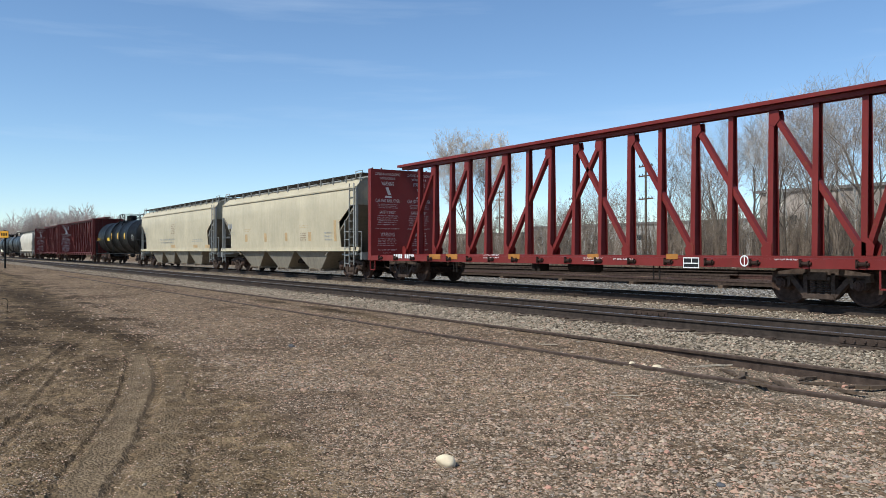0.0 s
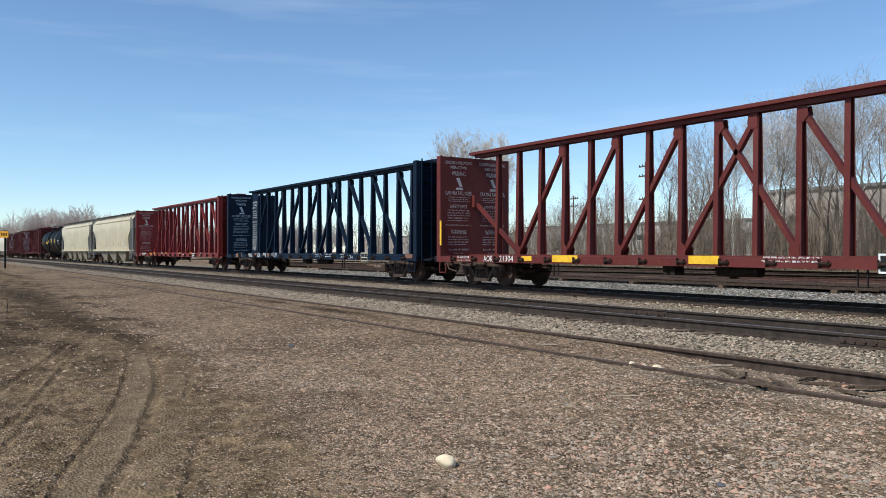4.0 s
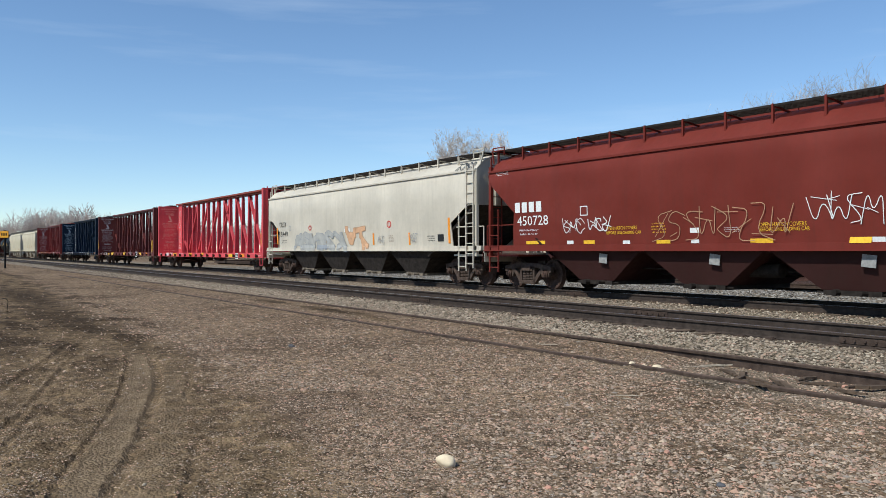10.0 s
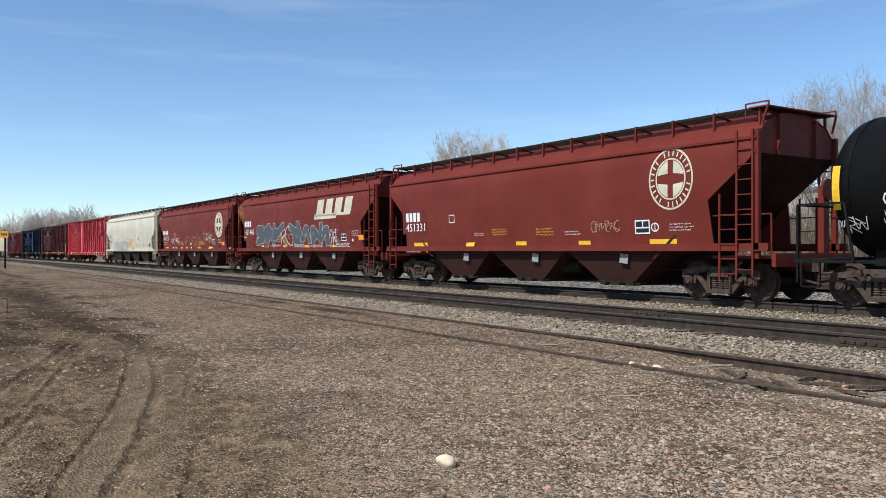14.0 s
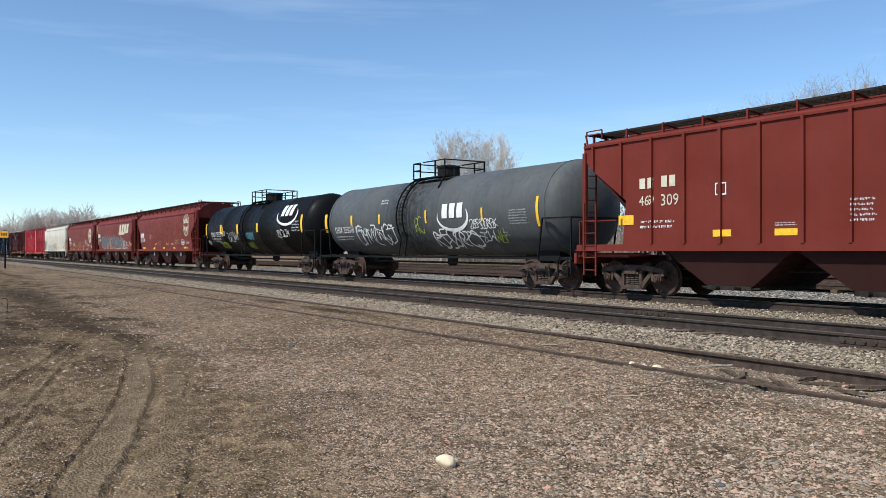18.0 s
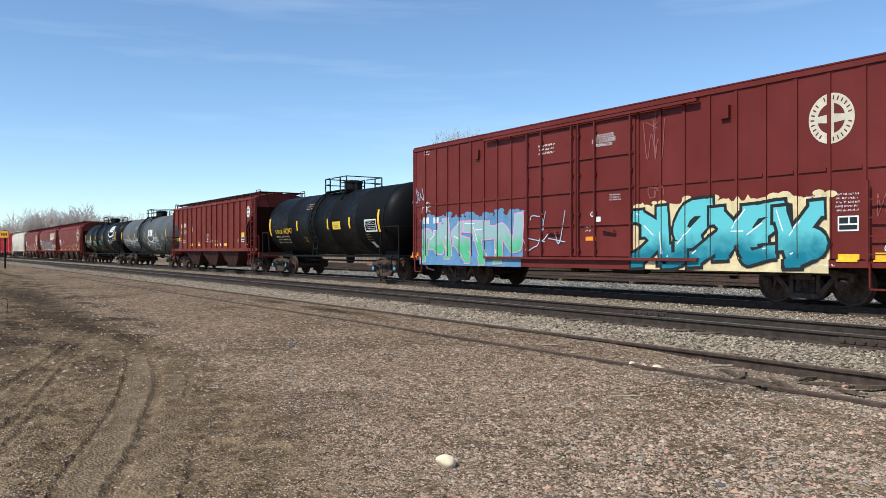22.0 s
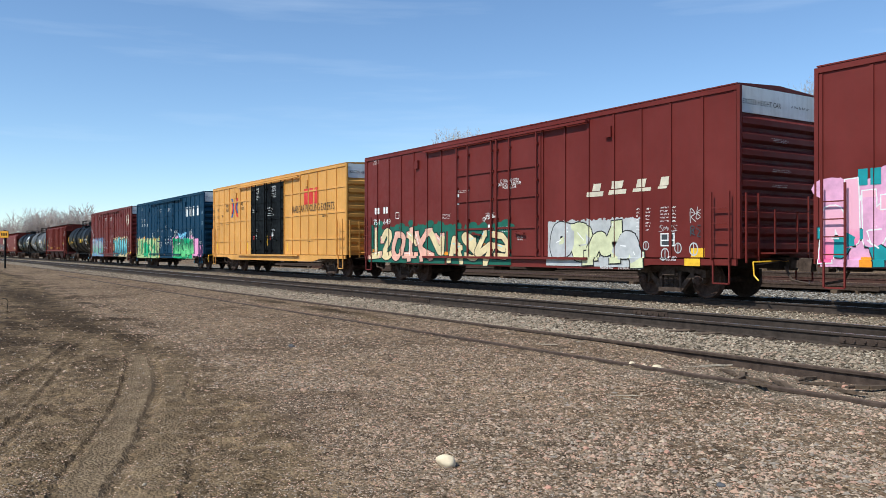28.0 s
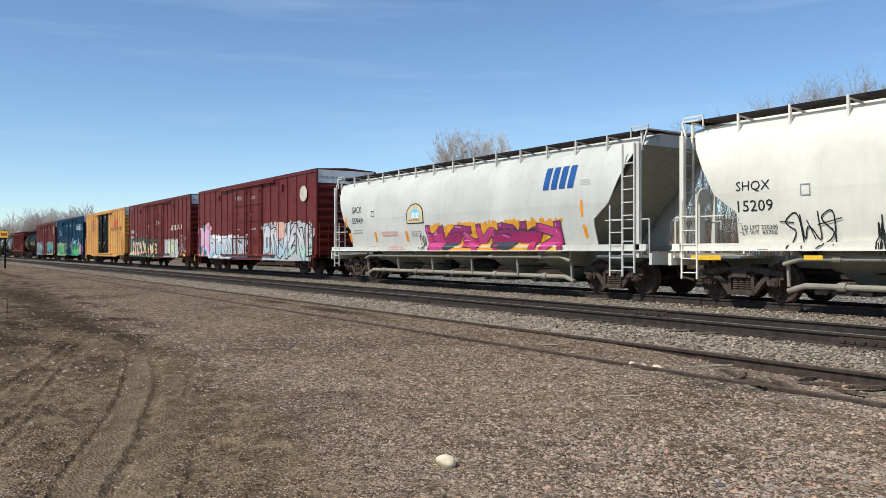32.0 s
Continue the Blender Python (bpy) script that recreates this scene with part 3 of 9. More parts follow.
def build_trees():
    rng = random.Random(21)
    kinds = []
    for k in range(7):
        t, c = tree_meshes(100 + k, 15, 4)
        bark = BARKS[k % 3]
        t.materials.append(bark)
        c.materials.append(BUDDING if k == 1 else TWIG if k % 3 else TWIG_DARK)
        kinds.append((t, c))
    for k in range(4):
        t, c = tree_meshes(200 + k, 5.5, 3)
        t.materials.append(TWIG_DARK)
        c.materials.append(TWIG_DARK)
        kinds.append((t, c))

    kinds.append(tree_meshes(108, 15, 5, 0.004, 0.45, 0.045))

    def plant(x, y, h, k, label, name="tree"):
        t, c = kinds[k]
        if k == 11 and not t.materials:
            t.materials.append(BARKS[2])
            c.materials.append(BUDDING)
        tree = new(name, None)
        s = h / (5.5 if 7 <= k < 11 else 15)
        tree.matrix_basis = pose(x, y, -0.3, 0, 0, rng.uniform(0, 360)) @ Matrix.Diagonal((s, s, s, 1))
        part("trunk", t, None, tree)
        part("crown", c, None, tree)
        tagged(tree, label, "tree" if name == "tree" else "bush", group="trees behind the yard")

    def spot(u, depth):
        lat = (u - 784) / 1446 * depth
        return -math.cos(TH) * depth + math.sin(TH) * lat, math.sin(TH) * depth + math.cos(TH) * lat
    for u, depth, h, k in TREES:
        x, y = spot(u, depth)
        plant(x, y, h, k, "tall bare deciduous tree with fine grey twigs" if k % 3 else "bare dark-barked tree with spreading limbs")
    for i in range(40):
        u, depth = rng.uniform(760, 1250) if i % 2 else rng.uniform(620, 1700), rng.uniform(62, 92)
        x, y = spot(u, depth)
        plant(x, y, rng.uniform(3.0, 6.5), rng.randint(7, 10), "leafless scrub bush in dry grass", "bush")
    # far woods along the line and the thicket behind the yard: sheets of stuff
    def thicket(name, kinds_, count, u_range, d_range, height, mat, label, seed):
        r = random.Random(seed)
        vs, fs, base = [], [], 0
        for i in range(count):
            u = r.uniform(*u_range)
            x, y = spot(u, r.uniform(*d_range))
            h = r.uniform(0.75, 1.25) * height(u)
            a = r.uniform(0, math.tau)
            ca, sa = math.cos(a), math.sin(a)
            for me in kinds_[r.randrange(len(kinds_))]:
                co = np.empty(len(me.vertices) * 3, np.float32)
                me.vertices.foreach_get("co", co)
                co = co.reshape(-1, 3)
                idx = np.empty(len(me.loops), np.int32)
                me.loops.foreach_get("vertex_index", idx)
                vs.append(np.stack(((co[:, 0] * ca - co[:, 1] * sa) * h + x, (co[:, 0] * sa + co[:, 1] * ca) * h + y, co[:, 2] * h - 0.3), -1))
                fs.append(idx.reshape(-1, 4) + base)
                base += len(co)
        me = bpy.data.meshes.new(name)
        me.from_pydata(np.concatenate(vs).tolist(), [], np.concatenate(fs).tolist())
        me.materials.append(mat)
        tagged(new(name, me), label, name.replace("_", " "), kind="stuff")
    far = [tree_meshes(300 + k, 1.0, 3, 0.0017) for k in range(7)]
    thicket("far_woods", far, 230, (-80, 620), (330, 480), lambda u: float(np.interp(u, (-80, 60, 110, 170, 205, 260, 800), (14, 16, 18.5, 20, 17.5, 14, 12.5))), HAZED_TWIG, "distant leafless grey-brown woods along the railway", 71)
    def saplings(seed):
        """A clump of straight thin stems with short upright twigs, one unit high."""
        r = random.Random(seed)
        verts, faces = [], []

        def stick(a, b, ra, rb):
            d = (b - a).normalized()
            u = d.orthogonal().normalized()
            w = d.cross(u)
            k = len(verts)
            for p, q in ((a, ra), (b, rb)):
                for i in range(3):
                    t = i * math.tau / 3
                    verts.append(tuple(p + q * (math.cos(t) * u + math.sin(t) * w)))
            for i in range(3):
                j = (i + 1) % 3
                faces.append((k + i, k + j, k + 3 + j, k + 3 + i))
        for _ in range(9):
            p = Vector((r.uniform(-0.25, 0.25), r.uniform(-0.25, 0.25), -0.05))
            d = Vector((r.uniform(-0.14, 0.14), r.uniform(-0.14, 0.14), 1)).normalized()
            h, q = r.uniform(0.45, 1.05), r.uniform(0.004, 0.009)
            for i in range(4):
                e = p + (d + Vector((r.uniform(-0.06, 0.06), r.uniform(-0.06, 0.06), 0))) * (h / 4)
                stick(p, e, q, q * 0.75)
                p, q = e, q * 0.75
                if i:
                    for _ in range(4):
                        t = Vector((r.uniform(-1, 1), r.uniform(-1, 1), r.uniform(0.8, 1.8))).normalized()
                        m = p + t * r.uniform(0.05, 0.16)
                        stick(p - d * r.uniform(0, h / 4), m, 0.0022, 0.0016)
                        stick(m, m + (t + Vector((r.uniform(-0.4, 0.4), r.uniform(-0.4, 0.4), 0.3))) * 0.08, 0.0018, 0.0012)
        me = bpy.data.meshes.new("saplings")
        me.from_pydata(verts, [], faces)
        return (me,)
    brush = [saplings(400 + k) for k in range(8)]
    thicket("thicket", brush, 210, (790, 1720), (54, 84), lambda u: 3.4 if u < 1150 else 4.4, BRUSH, "dense leafless thicket of thin grey stems behind the yard", 72)
    thicket("thicket", brush, 60, (560, 1720), (84, 100), lambda u: 3.4, TWIG, "dense leafless thicket of thin brown stems behind the yard", 73)


def build_building():
    """Long pale industrial sheds behind the trees."""
    for x0, x1, y, h, mat in ((-61.6, 10.0, 86.0, 8.4, WALL_TAN), (-138.0, -76.0, 112.0, 6.4, WALL_PALE), (-230.0, -150.0, 120.0, 5.6, WALL_TAN)):
        shed = new("warehouse", None)
        tagged(shed, "long flat-roofed tan industrial building behind bare trees", "building", group="sheds behind the trees")
        w = x1 - x0
        shed.matrix_basis = pose(x0, y, -0.3)
        bm = bmesh.new()
        box(bm, 0, w, 0, 18, 0, h)
        part("wall", bm, mat, shed)
        bm = bmesh.new()
        box(bm, -0.3, w + 0.3, -0.3, 18.3, h + 0.004, h + 0.35)
        part("roof", bm, ROOFM, shed)
        n = int(w // 6)
        for i in range(n):
            bm = bmesh.new()
            x = 3 + i * (w - 4) / n
            if i % 3 == 1:
                box(bm, x, x + 3.4, -0.06, 0.0, 0, min(h - 1, 3.6))
                part("loading_door", bm, WALL_PALE if mat is WALL_TAN else WALL_TAN, shed)
            else:
                box(bm, x, x + 2.0, -0.05, 0.0, h * 0.55, h * 0.55 + 1.0)
                part("window", bm, GLASS_DARK, shed)


TREES = ((832, 100, 16.8, 11), (846, 101, 16.4, 11), (905, 112, 9.5, 5), (960, 96, 7.0, 0), (1045, 82, 9.6, 3), (1010, 88, 7.5, 4), (1085, 90, 8.6, 5), (1130, 74, 8.4, 6), (1185, 72, 11.5, 0), (1225, 68, 12.0, 3),
         (1262, 74, 14.5, 1), (1300, 66, 13.2, 4), (1332, 70, 14.9, 2), (1365, 62, 12.5, 5), (1400, 66, 15.4, 1), (1425, 72, 17.1, 4), (1455, 62, 13.8, 6), (1485, 70, 16.9, 2), (1515, 64, 15.2, 1), (1545, 60, 15.0, 5),
         (1575, 66, 17.1, 4), (1610, 62, 16.0, 2), (1650, 66, 16.5, 1), (1700, 60, 14.3, 3), (1750, 64, 15.4, 2), (1210, 84, 10.0, 5), (1350, 84, 15.4, 4), (1440, 84, 17.6, 5), (1530, 82, 18.2, 2), (990, 100, 7.0, 6),
         (930, 104, 6.5, 3), (780, 118, 6.5, 4), (700, 126, 5.5, 5), (1285, 62, 9.9, 6), (1390, 58, 10.5, 0), (1470, 56, 11.0, 3), (1560, 56, 11.6, 0), (1240, 60, 7.5, 2), (1100, 70, 6.5, 0), (1020, 76, 6.0, 3))


def build_sign():
    x, y = -73.0, 6.4
    z = float(ground_z(x, y))
    s = new("yard_sign", None)
    s.matrix_basis = pose(x, y, z, 0, 0, 30)
    tagged(s, "small orange-yellow trackside sign on a dark steel post", "sign")
    bm = bmesh.new()
    box(bm, -0.06, 0.06, -0.05, 0.05, -0.3, 3.0)
    part("post", bm, BLACK, s)
    bm = bmesh.new()
    box(bm, -0.5, 0.5, -0.09, -0.055, 2.42, 2.95)
    part("sign_plate", bm, YELLOW, s, "yellow sign plate", bevel=0.01)
    bm = bmesh.new()
    for k in range(3):
        box(bm, -0.36 + 0.27 * k, -0.2 + 0.27 * k, -0.098, -0.094, 2.58, 2.8)
    part("lettering", bm, BLACK, s)


def build_poles():
    for u, depth, h in ((1143, 92, 11.5), (884, 120, 10.5), (1015, 118, 9.5)):
        lat = (u - 784) / 1446 * depth
        x, y = -math.cos(TH) * depth + math.sin(TH) * lat, math.sin(TH) * depth + math.cos(TH) * lat
        p = new("utility_pole", None)
        p.matrix_basis = pose(x, y, -0.3, 0, 0, -12)
        tagged(p, "weathered wooden utility pole with crossarms", "utility pole", group="utility poles")
        bm = bmesh.new()
        tube(bm, (0, 0, -0.5), (0, 0, h), 0.16, 8, 0.11)
        part("pole", bm, TIE, p)
        for z in (h - 0.5, h - 1.6, h - 4.2):
            bm = bmesh.new()
            box(bm, -1.3, 1.3, -0.06, 0.06, z, z + 0.14)
            arm = part("crossarm", bm, TIE, p)
            for k in (-1.15, -0.6, 0.6, 1.15):
                bm = bmesh.new()
                lathe(bm, [(z + 0.14, 0.03), (z + 0.2, 0.06), (z + 0.26, 0.05), (z + 0.3, 0.02)], "z", 8, (k, 0, 0))
                part("insulator", bm, GLASS_DARK, arm)


def build_rock():
    rng = random.Random(3)
    bm = bmesh.new()
    bmesh.ops.create_icosphere(bm, subdivisions=3, radius=1.0)
    for v in bm.verts:
        n = noise.noise(v.co * 1.3) * 0.22 + noise.noise(v.co * 3.5) * 0.06
        v.co = Vector((v.co.x * 0.066, v.co.y * 0.05, v.co.z * 0.042)) * (1 + n)
    x, y = -4.33, 2.86
    ob = part("rock", bm, CREAM_ROCK, None, at=pose(x, y, float(ground_z(x, y)) + 0.03, 0, 8, 52), smooth=True)
    tagged(ob, "smooth cream-coloured fist-sized rock lying on gravel", "rock")


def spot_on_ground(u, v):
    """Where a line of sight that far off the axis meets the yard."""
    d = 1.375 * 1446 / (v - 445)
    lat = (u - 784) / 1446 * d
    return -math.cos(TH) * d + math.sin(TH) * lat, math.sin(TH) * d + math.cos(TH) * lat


def build_litter():
    """Sticks, splintered tie wood, bent wire and odd stones lying in the yard."""
    rng = random.Random(14)

    def lying(name, u, v, length, width, turn, mat, label, cat):
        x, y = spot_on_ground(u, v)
        bm = bmesh.new()
        n = 5
        pts = [Vector((length * (i / n - 0.5), rng.uniform(-0.3, 0.3) * width * 2, rng.uniform(0, 0.4) * width)) for i in range(n + 1)]
        for i, (a, b) in enumerate(zip(pts, pts[1:])):
            k = 1.0 if 0 < i < n - 1 else 0.7
            bar(bm, a, b, width * k, width * 0.6 * k)
        ob = part(name, bm, mat, None, at=pose(x, y, float(ground_z(x, y)) + width * 0.35, 0, rng.uniform(-3, 3), turn))
        tagged(ob, label, cat, group=name.replace("_", " ") + "s in the yard")
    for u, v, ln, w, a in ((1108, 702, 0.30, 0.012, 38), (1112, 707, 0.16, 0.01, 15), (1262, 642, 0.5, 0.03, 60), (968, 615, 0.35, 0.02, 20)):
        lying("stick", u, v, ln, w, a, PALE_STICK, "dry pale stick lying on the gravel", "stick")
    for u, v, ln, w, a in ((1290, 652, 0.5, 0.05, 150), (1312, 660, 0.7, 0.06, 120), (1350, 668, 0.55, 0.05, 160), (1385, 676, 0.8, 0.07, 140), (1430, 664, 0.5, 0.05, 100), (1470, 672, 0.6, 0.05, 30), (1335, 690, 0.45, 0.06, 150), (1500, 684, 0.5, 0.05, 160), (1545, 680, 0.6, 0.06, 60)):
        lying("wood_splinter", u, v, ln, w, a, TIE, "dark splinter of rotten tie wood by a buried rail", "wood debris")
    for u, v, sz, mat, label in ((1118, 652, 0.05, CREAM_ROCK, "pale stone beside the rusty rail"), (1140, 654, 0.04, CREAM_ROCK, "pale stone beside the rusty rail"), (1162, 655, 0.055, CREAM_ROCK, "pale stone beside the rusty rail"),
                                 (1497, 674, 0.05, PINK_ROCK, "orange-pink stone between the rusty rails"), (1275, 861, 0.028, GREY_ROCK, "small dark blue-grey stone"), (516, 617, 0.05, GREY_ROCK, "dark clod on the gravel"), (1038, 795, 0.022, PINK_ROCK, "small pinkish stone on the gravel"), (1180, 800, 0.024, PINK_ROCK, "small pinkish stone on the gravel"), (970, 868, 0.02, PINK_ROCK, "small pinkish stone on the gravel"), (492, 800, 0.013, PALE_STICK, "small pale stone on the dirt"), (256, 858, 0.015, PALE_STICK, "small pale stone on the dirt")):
        bm = bmesh.new()
        bmesh.ops.create_icosphere(bm, subdivisions=2, radius=1.0)
        off = Vector((rng.uniform(0, 9), rng.uniform(0, 9), 0))
        for p in bm.verts:
            p.co = Vector((p.co.x * 1.1, p.co.y * 0.85, p.co.z * 0.6)) * sz * (1 + 0.45 * noise.noise(p.co * 1.1 + off))
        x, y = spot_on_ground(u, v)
        ob = part("stone", bm, mat, None, at=pose(x, y, float(ground_z(x, y)) + sz * 0.25, 0, 0, rng.uniform(0, 360)))
        tagged(ob, label, "stone", group="odd stones in the yard")
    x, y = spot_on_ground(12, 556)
    bm = bmesh.new()
    pts = [Vector((0, 0, -0.1)), Vector((0.01, 0, 0.14)), Vector((0.03, 0, 0.27)), Vector((-0.03, 0.01, 0.34)), Vector((-0.1, 0.01, 0.33))]
    for a, b in zip(pts, pts[1:]):
        tube(bm, a, b, 0.008, 6)
    ob = part("bent_stake", bm, BLACK, None, at=pose(x, y, float(ground_z(x, y)), 0, 0, 60))
    tagged(ob, "thin bent dark steel stake stuck in the dirt", "stake")


GROUND = ground_mat()
TIE = plain("tie_wood", (0.13, 0.09, 0.06), 0.9, 0.3, 5)
RUSTY = plain("rusty_steel", (0.075, 0.052, 0.04), 0.8, 0.3, 9, spec=0.12)
RUST_HEAD = plain("rusty_rail_head", (0.13, 0.088, 0.064), 0.75, 0.25, 8, spec=0.12)
RAIL = plain("rail_side", (0.056, 0.042, 0.034), 0.75, 0.25, 7, spec=0.1)
RAILHEAD = plain("rail_head", (0.33, 0.33, 0.34), 0.35, 0.2, 4, 0.7)
OLD_RAIL_RED = plain("red_rust", (0.085, 0.042, 0.032), 0.8, 0.3, 6)
BLACK = plain("black_steel", (0.014, 0.0135, 0.013), 0.65, 0.2, 6, spec=0.08)
YELLOW = plain("sign_yellow", (0.62, 0.30, 0.015), 0.5, 0.08, 3)
BARKS = (plain("bark_dark", (0.1, 0.08, 0.062), 0.9, 0.3, 4), plain("bark_pale", (0.66, 0.61, 0.53), 0.9, 0.25, 3), plain("bark_brown", (0.17, 0.135, 0.105), 0.9, 0.3, 4))
TWIG = plain("twig_grey", (0.38, 0.33, 0.28), 0.9, 0.2, 2)
# distant twigs: the haze of the air is mixed into their pale colour
HAZED_TWIG = plain("hazed_far_twig", (0.5, 0.425, 0.375), 0.9, 0.15, 0.3)
TWIG_DARK = plain("twig_brown", (0.24, 0.19, 0.15), 0.9, 0.25, 2)
BUDDING = plain("budding_twig", (0.62, 0.54, 0.46), 0.9, 0.2, 2)
BRUSH = plain("brush_stem", (0.23, 0.178, 0.13), 0.9, 0.3, 3)
WALL_TAN = plain("tan_wall", (0.40, 0.335, 0.28), 0.85, 0.08, 0.6)
WALL_PALE = plain("pale_wall", (0.42, 0.40, 0.36), 0.85, 0.1, 0.7)
ROOFM = plain("roof_edge", (0.2, 0.19, 0.18), 0.8, 0.1, 1)
GLASS_DARK = plain("dark_glass", (0.02, 0.025, 0.03), 0.15, 0.1, 1)
PALE_STICK = plain("dry_stick", (0.42, 0.35, 0.26), 0.9, 0.2, 20)
PINK_ROCK = plain("pink_rock", (0.5, 0.27, 0.19), 0.85, 0.15, 30)
GREY_ROCK = plain("grey_rock", (0.1, 0.1, 0.105), 0.85, 0.2, 30)
CREAM_ROCK = plain("cream_rock", (0.8, 0.65, 0.44), 0.8, 0.06, 14)

build_ground()
scatter_stones()
build_tracks()
build_rail_stacks()
build_trees()
build_building()
build_poles()
build_sign()
build_rock()
build_litter()

# ---------------------------------------------------------------- rolling stock: common parts
CAST = plain("cast_truck_steel", (0.085, 0.06, 0.047), 0.8, 0.3, 8, spec=0.1)
WHEEL = plain("wheel_steel", (0.08, 0.05, 0.038), 0.75, 0.3, 9, spec=0.12)
WINCH = plain("rusty_winch_steel", (0.045, 0.026, 0.02), 0.8, 0.3, 14, spec=0.12)
GATE_DUST = plain("dusty_outlet_gate", (0.22, 0.18, 0.135), 0.85, 0.25, 7, spec=0.1)
SOOT = plain("sooty_underframe", (0.032, 0.026, 0.022), 0.85, 0.3, 5, spec=0.1)
GREYPIPE = plain("galvanised_pipe", (0.32, 0.31, 0.29), 0.5, 0.2, 8)
WHITE_INK = plain("white_stencil", (0.78, 0.77, 0.74), 0.6, 0.08, 12)
BLACK_INK = plain("black_stencil", (0.02, 0.02, 0.02), 0.6, 0.1, 12)
YELLOW_INK = plain("yellow_reflector", (0.85, 0.50, 0.03), 0.45, 0.12, 10)
ORANGE_INK = plain("orange_reflector", (0.85, 0.30, 0.02), 0.45, 0.12, 10)
RED_INK = plain("red_stencil", (0.65, 0.06, 0.03), 0.6, 0.1, 12)
MESHES = {}
TRUCKS = []          # wheelsets, keyed in motions()


def shared(name, make, *mats, smooth=False):
    if name not in MESHES:
        bm = bmesh.new()
        make(bm)
        me = mesh_of(bm, name, smooth)
        for m in mats:
            me.materials.append(m)
        MESHES[name] = me
    return MESHES[name]


def wheelset_mesh(bm):
    for s in (-1, 1):
        prof = [(0.665, 0.10), (0.665, 0.36), (0.672, 0.40), (0.672, 0.482), (0.69, 0.484), (0.705, 0.462), (0.80, 0.452), (0.805, 0.40), (0.765, 0.36), (0.74, 0.17), (0.79, 0.125), (0.79, 0.085), (0.99, 0.075), (0.995, 0.11), (1.13, 0.115), (1.135, 0.085), (1.165, 0.08)]
        lathe(bm, [(s * a, r) for a, r in prof], "y", 28)
        for k in range(3):
            a = k * math.tau / 3
            tube(bm, (0.05 * math.cos(a), s * 1.16, 0.05 * math.sin(a)), (0.05 * math.cos(a), s * 1.185, 0.05 * math.sin(a)), 0.018, 6)
    lathe(bm, [(-0.7, 0.085), (0.7, 0.085)], "y", 10)


def side_frame_mesh(bm):
    y0, y1 = -0.07, 0.07
    top = [(-1.12, 0.52), (-1.12, 0.70), (-0.70, 0.76), (-0.42, 0.80), (0.42, 0.80), (0.70, 0.76), (1.12, 0.70), (1.12, 0.52), (1.02, 0.52), (1.0, 0.60), (0.72, 0.62), (0.42, 0.66), (-0.42, 0.66), (-0.72, 0.62), (-1.0, 0.60), (-1.02, 0.52)]
    prism(bm, top, y0, y1)
    for s in (-1, 1):
        prism(bm, [(s * 0.80, 0.66), (s * 0.66, 0.66), (s * 0.28, 0.26), (s * 0.28, 0.16), (s * 0.36, 0.16)], y0 + 0.01, y1 - 0.01)
        prism(bm, [(s * 0.27, 0.70), (s * 0.36, 0.70), (s * 0.36, 0.20), (s * 0.27, 0.20)], y0, y1)
        prism(bm, [(s * 1.03, 0.58), (s * 1.03, 0.40), (s * 0.98, 0.36), (s * 0.93, 0.58)], y0, y1)
        prism(bm, [(s * 0.76, 0.60), (s * 0.76, 0.36), (s * 0.70, 0.40), (s * 0.66, 0.60)], y0, y1)
    prism(bm, [(-0.37, 0.15), (0.37, 0.15), (0.33, 0.25), (-0.33, 0.25)], y0 - 0.03, y1 + 0.03)


def spring_mesh(bm):
    for k in (-0.165, 0.0, 0.165):
        prof = []
        for i in range(13):
            prof.append((0.25 + 0.3 * i / 12, 0.062 if i % 2 else 0.088))
        lathe(bm, prof, "z", 10, (k, 0, 0))
    box(bm, -0.27, 0.27, -0.1, 0.1, 0.55, 0.62)


def bolster_mesh(bm):
    box(bm, -0.2, 0.2, -1.15, 1.15, 0.56, 0.72)
    box(bm, -0.16, 0.16, -0.5, 0.5, 0.70, 0.86)
    for s in (-1, 1):
        bar(bm, (s * 0.42, -0.75, 0.38), (s * 0.42, 0.75, 0.38), 0.1, 0.14)
        for q in (-1, 1):
            box(bm, s * 0.42 - 0.04, s * 0.42 + 0.04, q * 0.75 - 0.06, q * 0.75 + 0.06, 0.28, 0.52)


def add_truck(car, x, steel=None, cap=None):
    mat = steel or CAST
    key = mat.name
    truck = part("truck", shared("truck_bolster_" + key, bolster_mesh, mat), mat, car, at=pose(x, 0, 0))
    for s in (-1, 1):
        part("side_frame", shared("side_frame_" + key, side_frame_mesh, mat), mat, truck, at=pose(0, s * 1.02, 0))
        part("spring", shared("spring_" + key, spring_mesh, mat), mat, truck, at=pose(0, s * 1.02, 0))
        w = part("wheelset", shared("wheelset", wheelset_mesh, WHEEL), WHEEL, truck, at=pose(s * 0.89, 0, 0.457))
        TRUCKS.append((w, s * 0.89))
        if cap:
            bm = bmesh.new()
            lathe(bm, [(-1.195, 0.02), (-1.192, 0.085), (-1.17, 0.09)], "y", 12, (s * 0.89, 0, 0.457))
            part("bearing_cap", bm, cap, truck, "pale blue bearing cap")
    return truck


